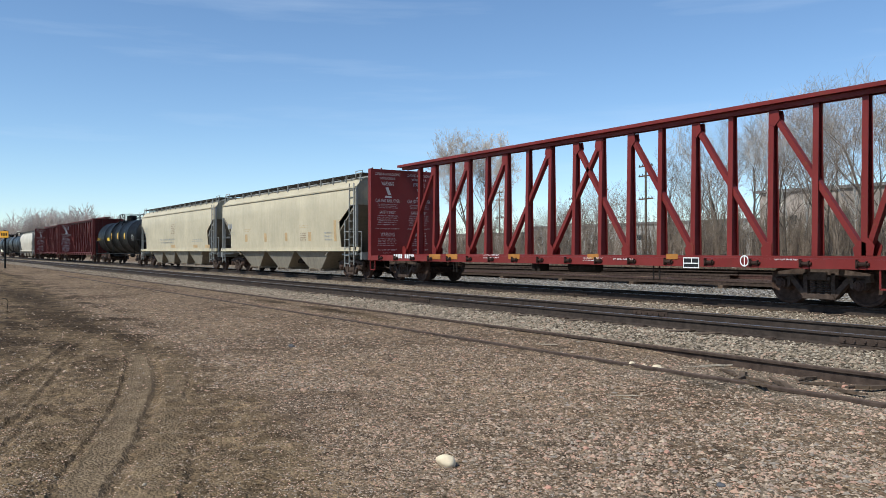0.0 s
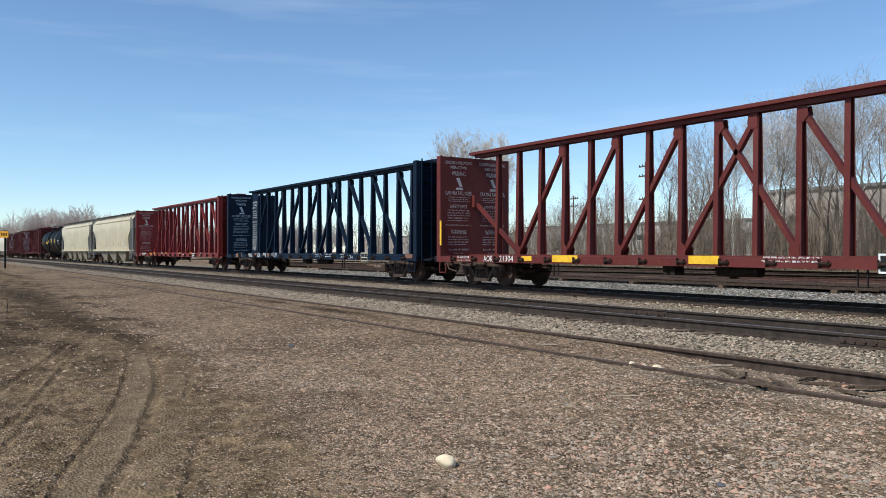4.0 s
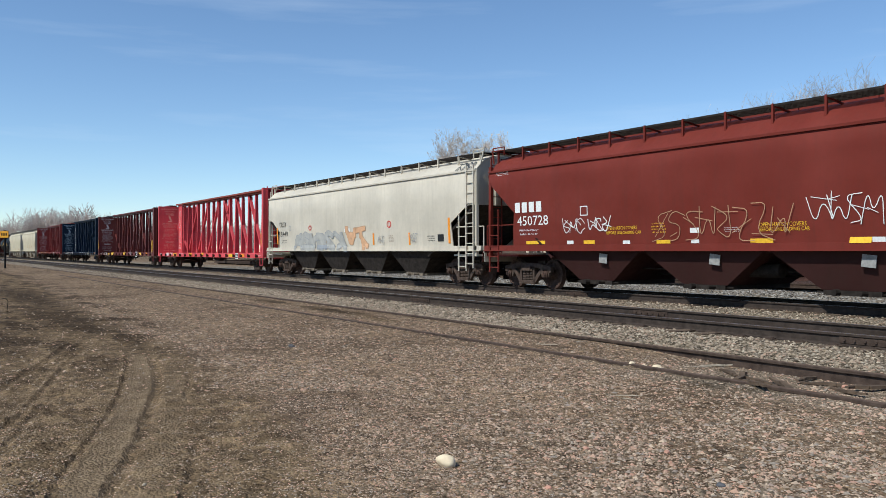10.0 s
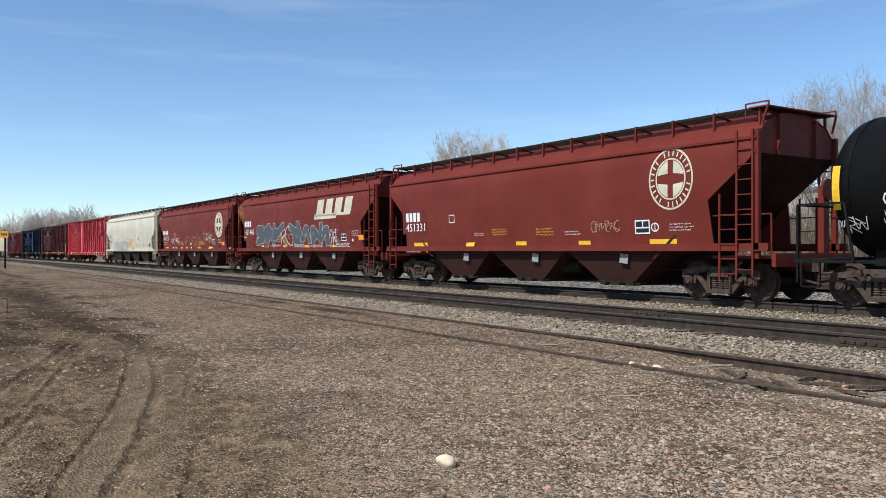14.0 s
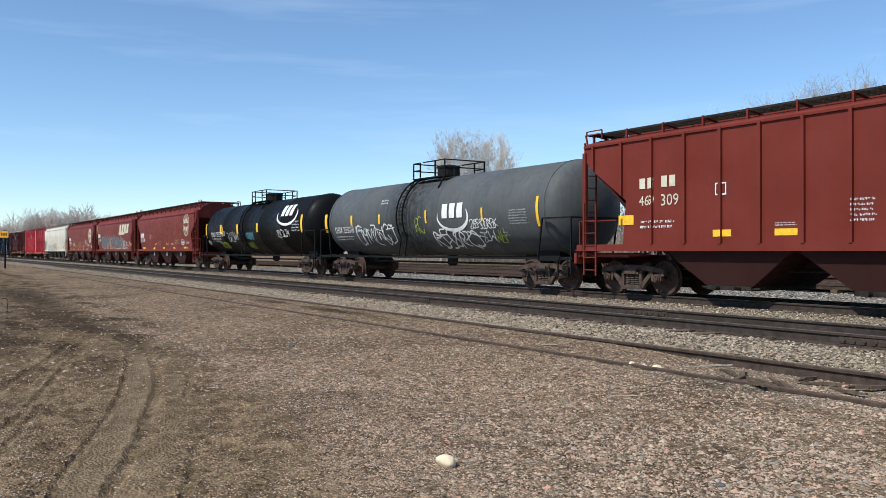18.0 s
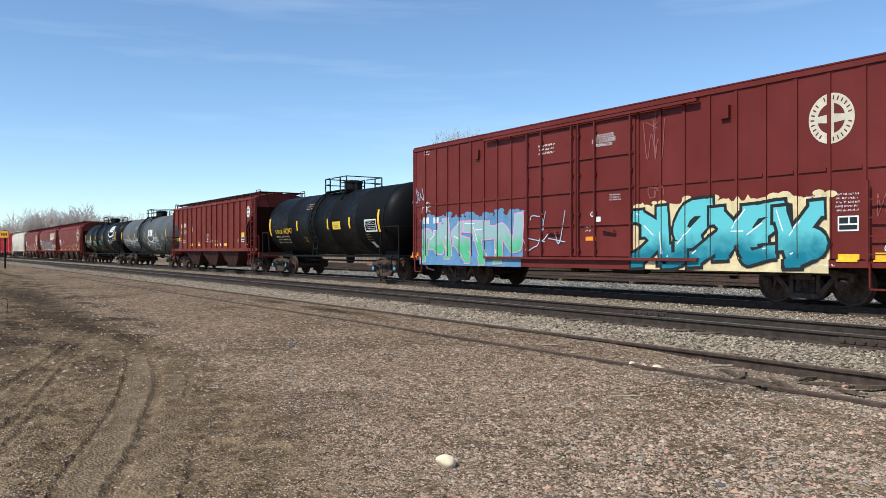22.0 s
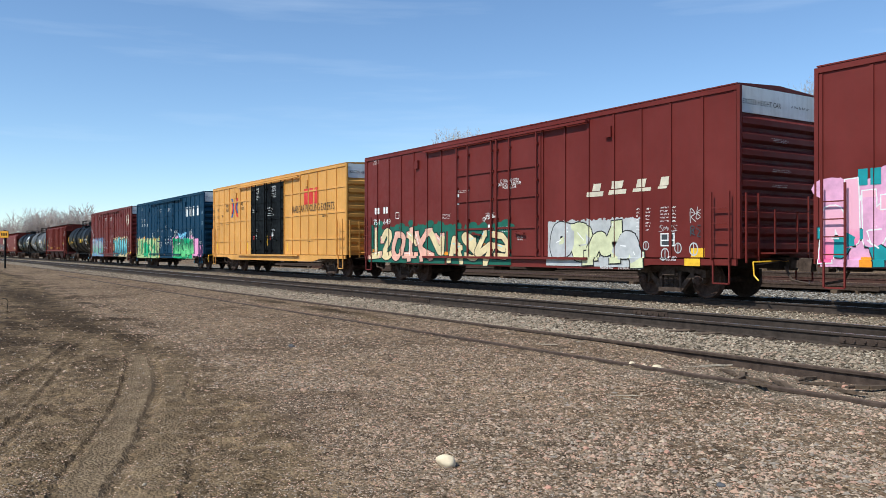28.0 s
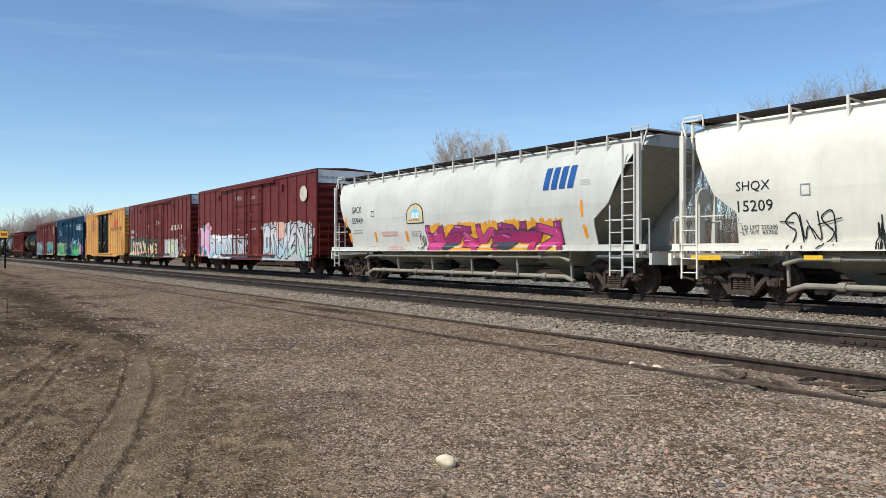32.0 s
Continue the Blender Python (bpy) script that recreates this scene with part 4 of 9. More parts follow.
def ladder(bm, x, y, z0, z1, w=0.42, along="x", step=0.33, r=0.016):
    a = Vector((w / 2, 0, 0)) if along == "x" else Vector((0, w / 2, 0))
    p = Vector((x, y, 0))
    for s in (-1, 1):
        bar(bm, p + s * a + Vector((0, 0, z0)), p + s * a + Vector((0, 0, z1)), 0.04)
    n = int((z1 - z0) / step)
    for i in range(n):
        z = z0 + 0.15 + i * step
        bar(bm, p - a + Vector((0, 0, z)), p + a + Vector((0, 0, z)), r * 1.6)


def stirrup(bm, x, y, z0, z1, w=0.4):
    for s in (-1, 1):
        bar(bm, (x + s * w / 2, y, z1), (x + s * w / 2, y, z0), 0.035)
    bar(bm, (x - w / 2, y, z0), (x + w / 2, y, z0), 0.035)


def coupler_mesh(bm):
    box(bm, -0.15, 0.45, -0.16, 0.16, 0.72, 1.02)
    box(bm, 0.4, 0.78, -0.09, 0.09, 0.78, 0.96)
    prism(bm, [(0.7, 0.70), (0.98, 0.70), (1.02, 1.0), (0.7, 1.0)], -0.16, 0.14)
    tube(bm, (0.42, -0.3, 0.82), (0.62, -0.32, 0.5), 0.03, 6)
    tube(bm, (0.62, -0.32, 0.5), (0.98, -0.2, 0.42), 0.03, 6)
    bar(bm, (0.3, -1.2, 0.86), (0.5, -0.1, 0.98), 0.03)


def underframe(car, hl, tx, gap, mat, pipe=True, cap=None):
    """Centre sill, couplers, trucks, brake gear."""
    bm = bmesh.new()
    box(bm, -hl - 0.1, hl + 0.1, -0.28, 0.28, 0.78, 1.06)
    part("centre_sill", bm, mat, car)
    for s in (-1, 1):
        part("coupler", shared("coupler", coupler_mesh, CAST), CAST, car, at=pose(s * (hl + gap / 2 - 1.0), 0, 0, 0, 0, 0 if s > 0 else 180))
        add_truck(car, s * tx, None, cap)
    bm = bmesh.new()
    lathe(bm, [(-0.62, 0.05), (-0.58, 0.17), (0.58, 0.17), (0.62, 0.05)], "x", 14, (1.2, -0.75, 0.72))
    box(bm, -1.0, -0.6, -0.95, -0.6, 0.55, 0.85)
    tube(bm, (-hl * 0.8, -0.6, 0.7), (hl * 0.8, -0.6, 0.7), 0.025, 6)
    bar(bm, (-tx + 1.3, 0.3, 0.5), (tx - 1.3, 0.3, 0.62), 0.04)
    part("brake_gear", bm, SOOT, car)


def car_root(name, pl, pr, label, category="freight car"):
    car = new(name, None)
    c = (pl + pr) / 2
    car.matrix_basis = pose(c, YC, 0)
    tagged(car, label, category, group="freight train")
    CARS.append((car, c))
    return car, (pr - pl) / 2


CARS = []


# ---------------------------------------------------------------- centre-beam flat car
def centerbeam(pl, pr, paint_mat, top_mat, label, gap=1.5, half_brace=True):
    car, hl = car_root("centerbeam_flatcar", pl, pr, label, "flat car")
    z0, z1, zt = 0.80, 0.99, 4.70
    bt, zb = 0.24, 4.53
    for s in (-1, 1):
        bm = bmesh.new()
        box(bm, -hl, hl, s * 1.50 - 0.04, s * 1.50 + 0.04, z0, z1)
        box(bm, -hl, hl, s * 1.50 - 0.04 - s * 0.10 - 0.03, s * 1.50 - s * 0.10 + 0.03, z1 - 0.03, z1 + 0.004)
        sill = part("side_sill", bm, paint_mat, car)
        n = 17
        for i in range(n):
            bm = bmesh.new()
            x = -hl + 1.12 + (2 * hl - 2.0) * i / (n - 1)
            lathe(bm, [(-0.10, 0.035), (-0.10, 0.066), (-0.07, 0.066), (-0.07, 0.042), (0.07, 0.042), (0.07, 0.066), (0.10, 0.066), (0.10, 0.03), (0.14, 0.03)], "x", 8, (x, s * 1.56, z1 - 0.085))
            box(bm, x - 0.115, x - 0.102, s * 1.56 - 0.06, s * 1.56 + 0.06, z1 - 0.17, z1 + 0.01)
            part("winch", bm, WINCH, sill, "dark steel strap winch")
    bm = bmesh.new()
    for i in range(27):
        x = -hl + 0.8 + (2 * hl - 1.6) * i / 26
        for s in (-1, 1):
            prism(bm, [(x - 0.06, 0.86), (x + 0.06, 0.86), (x + 0.06, z1 - 0.02), (x - 0.06, z1 - 0.02)], s * 0.28, s * 1.44)
    part("deck_crossbearers", bm, paint_mat, car)
    bm = bmesh.new()
    for s in (-1, 1):
        box(bm, -hl + bt, hl - bt, s * 0.9 - 0.35, s * 0.9 + 0.35, z1 - 0.015, z1 + 0.02)
    part("deck", bm, paint_mat, car)
    for s in (-1, 1):
        # bulkhead: boxed side posts, inner sheet, ribbed outer face
        xo, xi = s * hl, s * (hl - bt)
        lo, hi = min(xo, xi), max(xo, xi)
        sx = xi + s * 0.02
        bm = bmesh.new()
        box(bm, min(xi, sx), max(xi, sx), -1.43, 1.43, z1, zb)
        head = part("bulkhead", bm, paint_mat, car)
        bm = bmesh.new()
        box(bm, min(sx, xo), max(sx, xo), -1.43, 1.43, zb - 0.05, zb + 0.02)
        part("bulkhead_cap", bm, paint_mat, head)
        for q in (-1, 1):
            bm = bmesh.new()
            ya, yb = sorted((q * 1.43, q * 1.53))
            yc, yd = sorted((q * 1.24, q * 1.43))
            box(bm, lo, hi, ya, yb, z1, zb + 0.03)
            box(bm, min(xo, xo - s * 0.14), max(xo, xo - s * 0.14), yc, yd, z1, zb - 0.055)
            part("bulkhead_post", bm, paint_mat, head)
            bm = bmesh.new()
            ladder(bm, xo + s * 0.04, q * 1.1, 0.75, zb + 0.1, 0.42, "y")
            part("ladder", bm, paint_mat, head)
            bm = bmesh.new()
            stirrup(bm, s * (hl - 0.35), q * 1.5, 0.42, z0, 0.4)
            part("stirrup_step", bm, paint_mat, car)
        for i in range(7):
            bm = bmesh.new()
            z = z1 + 0.12 + i * 0.53
            box(bm, min(sx, xo - s * 0.08), max(sx, xo - s * 0.08), -1.24, 1.24, z, z + 0.07)
            part("stiffener", bm, paint_mat, head)
        for y in (-0.45, 0.45):
            bm = bmesh.new()
            box(bm, min(sx, xo - s * 0.04), max(sx, xo - s * 0.04), y - 0.05, y + 0.05, z1, zb - 0.055)
            part("upright_stiffener", bm, paint_mat, head)
    # truss on the centre line
    xa, xb = -hl + 0.5, hl - 0.5
    n = 18
    px = [xa + (xb - xa) * i / n for i in range(n + 1)]
    bm = bmesh.new()
    box(bm, -hl + 0.2, hl - 0.2, -0.27, 0.27, zt - 0.045, zt + 0.05)
    chord = part("top_chord", bm, top_mat, car)
    for s in (-1, 1):
        bm = bmesh.new()
        box(bm, xa - 0.1, xb + 0.1, s * 0.12 - 0.03, s * 0.12 + 0.03, zt - 0.16, zt - 0.049)
        part("chord_flange", bm, top_mat, chord)
    for i in range(1, n):
        bm = bmesh.new()
        # an I-beam, its flanges drawing together towards the top, joined by the web
        q0, q1, zm, fw = 0.145, 0.075, zt - 0.16, 0.072
        prof = [(-fw, -1), (fw, -1), (fw, -0.86), (0.012, -0.86), (0.012, 0.86), (fw, 0.86), (fw, 1), (-fw, 1), (-fw, 0.86), (-0.012, 0.86), (-0.012, -0.86), (-fw, -0.86)]
        lo = [bm.verts.new((px[i] + x, y * q0, z1)) for x, y in prof]
        hi = [bm.verts.new((px[i] + x, y * q1, zm)) for x, y in prof]
        for k in range(len(prof)):
            j = (k + 1) % len(prof)
            bm.faces.new((lo[k], lo[j], hi[j], hi[k]))
        part("post", bm, paint_mat, car)

    def diag(ia, za, ib, zb):
        bm = bmesh.new()
        bar(bm, (px[ia], 0, za), (px[ib], 0, zb), 0.15, 0.12)
        for s in (-1, 1):
            for i, z, o in ((ia, za, ib), (ib, zb, ia)):
                d = 1 if px[o] > px[i] else -1
                sg = 1 if z < 2.5 else -1
                y = s * (0.152 if z < 2.5 else 0.092)
                prism(bm, [(px[i] - 0.05 * d, z - sg * 0.02), (px[i] + d * 0.20, z - sg * 0.02), (px[i] + d * 0.24, z + sg * 0.2), (px[i] + d * 0.1, z + sg * 0.36), (px[i] - 0.05 * d, z + sg * 0.3)], y - 0.006, y + 0.006)
        part("diagonal_brace", bm, paint_mat, car)
    for k in range(2 if half_brace else 0, n // 2, 2):
        diag(k, z1 + 0.05, k + 2, zt - 0.2)
    if half_brace:
        bm = bmesh.new()
        bar(bm, (-hl + bt, 0, 2.95), (px[2], 0, z1 + 0.12), 0.13, 0.12)
        box(bm, -hl + bt + 0.004, -hl + bt + 0.16, -0.16, 0.16, 2.78, 3.2)
        part("end_brace", bm, paint_mat, car)
    for k in range(n // 2, n - 1, 2):
        diag(k, zt - 0.2, k + 2, z1 + 0.05)
    diag(n, zt - 0.2, n - 1, z1 + 0.1)
    underframe(car, hl, hl - 2.1, gap, paint_mat)
    for x in (-hl * 0.42, hl * 0.42):
        for dx in (-0.1, 0.1):
            bm = bmesh.new()
            bar(bm, (x + dx, -1.45, 0.8), (x + dx, -1.45, 0.45), 0.03)
            part("hanger", bm, SOOT, car)
    return car, hl


# ---------------------------------------------------------------- covered hopper
SHAPES = {
    "curved": [(1.50, 1.32), (1.555, 1.9), (1.585, 2.6), (1.58, 3.3), (1.545, 3.72), (1.46, 3.80), (1.20, 4.10), (0.62, 4.33), (0.5, 4.36)],
    "straight": [(1.52, 1.32), (1.565, 2.2), (1.575, 3.0), (1.56, 3.88), (1.48, 3.96), (1.22, 4.22), (0.62, 4.40), (0.5, 4.42)],
    "ribbed": [(1.50, 1.32), (1.50, 2.4), (1.50, 3.4), (1.50, 4.08), (1.46, 4.14), (0.9, 4.30), (0.5, 4.36)],
    "round": [(1.42, 1.32), (1.54, 1.85), (1.60, 2.5), (1.58, 3.1), (1.48, 3.55), (1.32, 3.88), (1.08, 4.12), (0.62, 4.26), (0.5, 4.28)],
}


def hopper(pl, pr, shape, mats, label, bays=3, gap=1.2, cut=(1.55, 2.45, 3.15), tx=None, ribs=0, grating=True, pipes=None, nose=0.55, line=None):
    """mats: body paint, trim (posts and ladders), underbody colour."""
    body, trim, under = mats
    car, hl = car_root("covered_hopper_car", pl, pr, label, "hopper car")
    prof = SHAPES[shape]
    cw, zc0, zc1 = cut

    def xe(z):
        if line:
            return hl - float(np.interp(z, [q for q, _ in line], [e for _, e in line]))
        return hl - float(np.interp(z, (zc0 - 0.9, zc0, zc1 - 0.12, zc1 - 0.005, zc1), (cw - 0.12, cw, nose, nose * 0.62, 0.0)))
    levels = sorted({zc0, zc0 + 0.3, zc1 - 0.12, zc1 - 0.005, zc1, *[z for _, z in prof], *[z for z, _ in line or () if z > 1.4]})
    ys = [float(np.interp(z, [q for _, q in prof], [y for y, _ in prof])) for z in levels]
    bm = bmesh.new()
    nx = 10
    for s in (-1, 1):
        rows = []
        for y, z in zip(ys, levels):
            e = xe(z)
            rows.append([bm.verts.new((-e + 2 * e * i / nx, s * y, z)) for i in range(nx + 1)])
        for a, b in zip(rows, rows[1:]):
            for i in range(nx):
                bm.faces.new((a[i], a[i + 1], b[i + 1], b[i]) if s < 0 else (a[i], b[i], b[i + 1], a[i + 1]))
        if s < 0:
            near_top = rows[-1]
        else:
            for i in range(nx):
                bm.faces.new((near_top[i], near_top[i + 1], rows[-1][i + 1], rows[-1][i]))
    rim = [(e.verts[0].co.copy(), e.verts[1].co.copy()) for e in bm.edges if e.is_boundary]
    inner = [[v.co.copy() for v in f.verts] for f in bm.faces]

    def inside(p):
        k = 0.03
        return Vector((p.x, p.y - (k if p.y > 0 else -k), p.z - 0.004))
    for f in inner:
        bm.faces.new([bm.verts.new(inside(p)) for p in reversed(f)])
    for p, q in rim:
        bm.faces.new([bm.verts.new(r) for r in (p, q, inside(q), inside(p))])
    me = bpy.data.meshes.new("body")
    bm.to_mesh(me)
    bm.free()
    for p in me.polygons:
        p.use_smooth = shape != "ribbed"
    part("body", me, body, car)
    lip = {"curved": (1.545, 3.72), "straight": (1.56, 3.88), "ribbed": (1.50, 4.06)}.get(shape)
    if lip:
        for s in (-1, 1):
            bm = bmesh.new()
            yl, zl = lip
            ya, yb = sorted((s * (yl - 0.02), s * (yl + 0.045)))
            box(bm, -hl - 0.02, hl + 0.02, ya, yb, zl - 0.03, zl + 0.03)
            part("eave_lip", bm, body, car)
    # end walls and slope sheets
    for s in (-1, 1):
        bm = bmesh.new()
        up = [(y - 0.035, z) for y, z in zip(ys, levels) if z >= zc1] + [(0.0, levels[-1])]
        pts = [(y, z) for y, z in up[:-1]]
        a = [bm.verts.new((s * (hl - 0.02), y, z)) for y, z in pts] + [bm.verts.new((s * (hl - 0.02), -y, z)) for y, z in reversed(pts)]
        bm.faces.new(a)
        b = [bm.verts.new((s * (hl - 0.05), v.co.y, v.co.z)) for v in a]
        bm.faces.new(b[::-1])
        for i in range(len(a)):
            j = (i + 1) % len(a)
            bm.faces.new((a[i], b[i], b[j], a[j]))
        for y in (-0.7, 0.7):
            box(bm, min(s * (hl - 0.02), s * (hl + 0.05)), max(s * (hl - 0.02), s * (hl + 0.05)), y - 0.05, y + 0.05, zc1, levels[-1] - 0.1)
        part("end_wall", bm, body, car)
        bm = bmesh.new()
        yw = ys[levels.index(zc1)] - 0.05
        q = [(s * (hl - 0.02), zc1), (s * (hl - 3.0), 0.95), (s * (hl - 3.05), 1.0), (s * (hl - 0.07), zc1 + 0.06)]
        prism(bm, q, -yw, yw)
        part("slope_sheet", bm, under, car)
        # corner posts, end platform, ladders
        for q in (-1, 1):
            bm = bmesh.new()
            box(bm, min(s * (hl - 0.06), s * (hl + 0.06)), max(s * (hl - 0.06), s * (hl + 0.06)), q * 1.50 - 0.05, q * 1.50 + 0.05, 1.0, 3.98 if shape == "round" else 3.9)
            part("corner_post", bm, trim, car)
        bm = bmesh.new()
        box(bm, min(s * (hl - cw), s * (hl + 0.42)), max(s * (hl - cw), s * (hl + 0.42)), -1.42, 1.42, 1.0, 1.06)
        box(bm, min(s * (hl + 0.36), s * (hl + 0.46)), max(s * (hl + 0.36), s * (hl + 0.46)), -1.5, 1.5, 0.82, 1.12)
        part("end_platform", bm, trim, car)
        for q in (-1, 1):
            bm = bmesh.new()
            ladder(bm, s * (hl - 0.74) if s > 0 else s * (hl - 0.25), q * 1.56, 0.5, min(zc0 + 0.35, 2.5), 0.46, "x", 0.34)
            part("side_ladder", bm, trim, car)
            bm = bmesh.new()
            if s > 0:
                ladder(bm, hl - 0.26, q * 1.60, 0.6, prof[-4][1] + 0.1, 0.42, "x", 0.34)
            else:
                ladder(bm, -hl - 0.1, q * 1.2, 1.1, levels[-1] - 0.15, 0.42, "y", 0.34)
            part("end_ladder", bm, trim, car)
            bm = bmesh.new()
            bar(bm, (s * (hl + 0.30), q * 1.42, 2.0), (s * (hl - 1.2), q * 1.5, 2.0), 0.03)
            bar(bm, (s * (hl + 0.30), q * 1.42, 1.06), (s * (hl + 0.30), q * 1.42, 2.0), 0.03)
            part("handrail", bm, trim, car)
    # brake wheel on one end
    bm = bmesh.new()
    lathe(bm, [(0.0, 0.24), (0.03, 0.26), (0.05, 0.24)], "x", 16, (hl + 0.42, 0.5, 2.6))
    box(bm, hl + 0.25, hl + 0.4, 0.4, 0.6, 1.1, 2.7)
    part("hand_brake", bm, trim, car)
    # side sills
    for s in (-1, 1):
        bm = bmesh.new()
        box(bm, -hl - 0.3, hl + 0.3, s * 1.50 - 0.05, s * 1.50 + 0.05, 1.18, 1.35)
        box(bm, -hl - 0.3, hl + 0.3, s * 1.50 - 0.05, s * 1.50 + s * 0.10, 1.17, 1.20) if s > 0 else box(bm, -hl - 0.3, hl + 0.3, s * 1.60, s * 1.50 + 0.05, 1.17, 1.20)
        part("side_sill", bm, body, car)
    # bays
    z0, span = 0.36, 2 * (hl - 2.75)
    w = span / bays
    for i in range(bays):
        xm = -span / 2 + w * (i + 0.5)
        bm = bmesh.new()
        top = [(xm - w / 2 + 0.02, -1.44), (xm + w / 2 - 0.02, -1.44), (xm + w / 2 - 0.02, 1.44), (xm - w / 2 + 0.02, 1.44)]
        bot = [(xm - 0.66, -1.24), (xm + 0.66, -1.24), (xm + 0.66, 1.24), (xm - 0.66, 1.24)]
        a = [bm.verts.new((x, y, 1.2)) for x, y in top]
        b = [bm.verts.new((x, y, z0)) for x, y in bot]
        for k in range(4):
            bm.faces.new((a[k], a[(k + 1) % 4], b[(k + 1) % 4], b[k]))
        bm.faces.new(a)
        bm.faces.new(b[::-1])
        if pipes:
            bm.free()
            bm = bmesh.new()
            lathe(bm, [(1.2, w * 0.49), (1.02, w * 0.475), (0.84, w * 0.40), (0.66, w * 0.28), (0.52, w * 0.17), (0.36, w * 0.13)], "z", 24, (xm, 0, 0))
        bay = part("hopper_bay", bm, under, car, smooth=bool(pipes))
        bm = bmesh.new()
        box(bm, xm - 0.62, xm + 0.62, -1.26, 1.26, z0 - 0.11, z0 - 0.004)
        box(bm, xm - 0.8, xm + 0.8, -1.2, -1.14, z0 - 0.07, z0 - 0.03)
        tube(bm, (xm - 0.3, -1.42, z0 - 0.05), (xm - 0.3, -1.2, z0 - 0.05), 0.07, 8)
        tube(bm, (xm + 0.3, -1.5, z0 - 0.05), (xm + 0.3, -1.2, z0 - 0.05), 0.05, 8)
        part("outlet_gate", bm, GATE_DUST if shape == "straight" else SOOT, bay)
        if shape == "curved":
            bm = bmesh.new()
            prism(bm, [(xm + 0.3, 0.86), (xm + 0.6, 0.83), (xm + 0.62, 1.08), (xm + 0.33, 1.11)], -1.45, -1.43)
            bar(bm, (xm + 0.45, -1.43, 0.95), (xm + 0.45, -1.2, 0.95), 0.05)
            part("placard", bm, GREYPIPE, bay, "blank grey placard holder")
    if pipes:
        for z, r, y in ((1.0, 0.05, -1.42), (0.42, 0.065, -1.25)):
            bm = bmesh.new()
            tube(bm, (-hl + 3.1, y, z), (hl - 3.1, y, z), r, 10)
            tube(bm, (hl - 3.1, y, z), (hl - 2.7, y, z - 0.12), r, 10)
            tube(bm, (-hl + 3.1, y, z), (-hl + 2.7, y, z - 0.12), r, 10)
            for k in range(bays):
                x = -span / 2 + w * (k + 0.5)
                tube(bm, (x - 0.09, y, z), (x + 0.09, y, z), r * 1.5, 10)
            part("discharge_pipe", bm, pipes, car)
        for k in range(bays + 1):
            bm = bmesh.new()
            x = -span / 2 + w * k
            bar(bm, (x, -1.36, 1.2), (x, -1.3, 0.4), 0.06)
            part("pipe_hanger", bm, pipes, car)
    # ribs
    for i in range(ribs):
        x = -hl + 0.35 + (2 * hl - 0.7) * i / (ribs - 1)
        for s in (-1, 1):
            z0r = 1.34
            e = hl - abs(x)
            if e < cw:
                z0r = zc0 + (zc1 - zc0) * (1 - e / cw) + 0.05
            bm = bmesh.new()
            box(bm, x - 0.04, x + 0.04, min(s * 1.50, s * 1.575), max(s * 1.50, s * 1.575), z0r, 4.06)
            part("rib", bm, body, car)
    # roof: running boards on brackets, hatch trough
    zr = levels[-1]
    bm = bmesh.new()
    box(bm, -hl + 0.5, hl - 0.5, -0.30, 0.30, zr, zr + 0.09)
    for i in range(9):
        x = -hl + 0.9 + (2 * hl - 1.8) * i / 8
        box(bm, x - 0.05, x + 0.05, -0.34, 0.34, zr + 0.02, zr + 0.12)
    part("hatch_cover", bm, trim, car)
    nb = int(2 * hl / 1.25)
    for s in (-1, 1):
        bm = bmesh.new()
        y0 = 0.62
        zb = zr + 0.03
        for k in range(7):
            y = s * (y0 + 0.62 * k / 6)
            box(bm, -hl - 0.1, hl + 0.1, y - 0.018, y + 0.018, zb, zb + 0.05)
        for i in range(int(hl * 2 / 0.3)):
            x = -hl + 0.3 * i
            box(bm, x - 0.012, x + 0.012, min(s * y0, s * (y0 + 0.62)), max(s * y0, s * (y0 + 0.62)), zb + 0.01, zb + 0.045)
        part("running_board", bm, SOOT if grating else trim, car, "dark steel grating walkway")
        for i in range(nb + 1):
            x = -hl + 0.1 + (2 * hl - 0.2) * i / nb
            bm = bmesh.new()
            yo = s * (y0 + 0.64)
            zs = float(np.interp(-(y0 + 0.64), [-y for y, _ in prof], [z for _, z in prof]))
            bar(bm, (x, yo, zs - 0.12), (x, yo, zb + 0.06), 0.06, 0.05)
            bar(bm, (x, s * y0, zr - 0.05), (x, yo, zb + 0.02), 0.04)
            part("walkway_bracket", bm, trim, car)
    for s in (-1, 1):
        bm = bmesh.new()
        box(bm, min(s * (hl - 0.35), s * (hl + 0.16)), max(s * (hl - 0.35), s * (hl + 0.16)), -1.35, 1.35, zr + 0.05, zr + 0.08)
        for q in (-1, 1):
            bar(bm, (s * (hl + 0.15), q * 1.33, zr + 0.06), (s * (hl + 0.02), q * 1.36, zr - 0.35), 0.04)
            bar(bm, (s * (hl + 0.15), q * 1.3, zr + 0.06), (s * (hl + 0.15), q * 1.3, zr + 0.17), 0.03)
            bar(bm, (s * (hl + 0.15), q * 1.3, zr + 0.17), (s * (hl - 0.45), q * 1.3, zr + 0.17), 0.03)
            bar(bm, (s * (hl - 0.45), q * 1.3, zr + 0.17), (s * (hl - 0.45), q * 1.3, zr - 0.1), 0.03)
        part("roof_end_platform", bm, trim, car)
    underframe(car, hl, tx or hl - 1.35, gap + 0.3, under)
    return car, hl


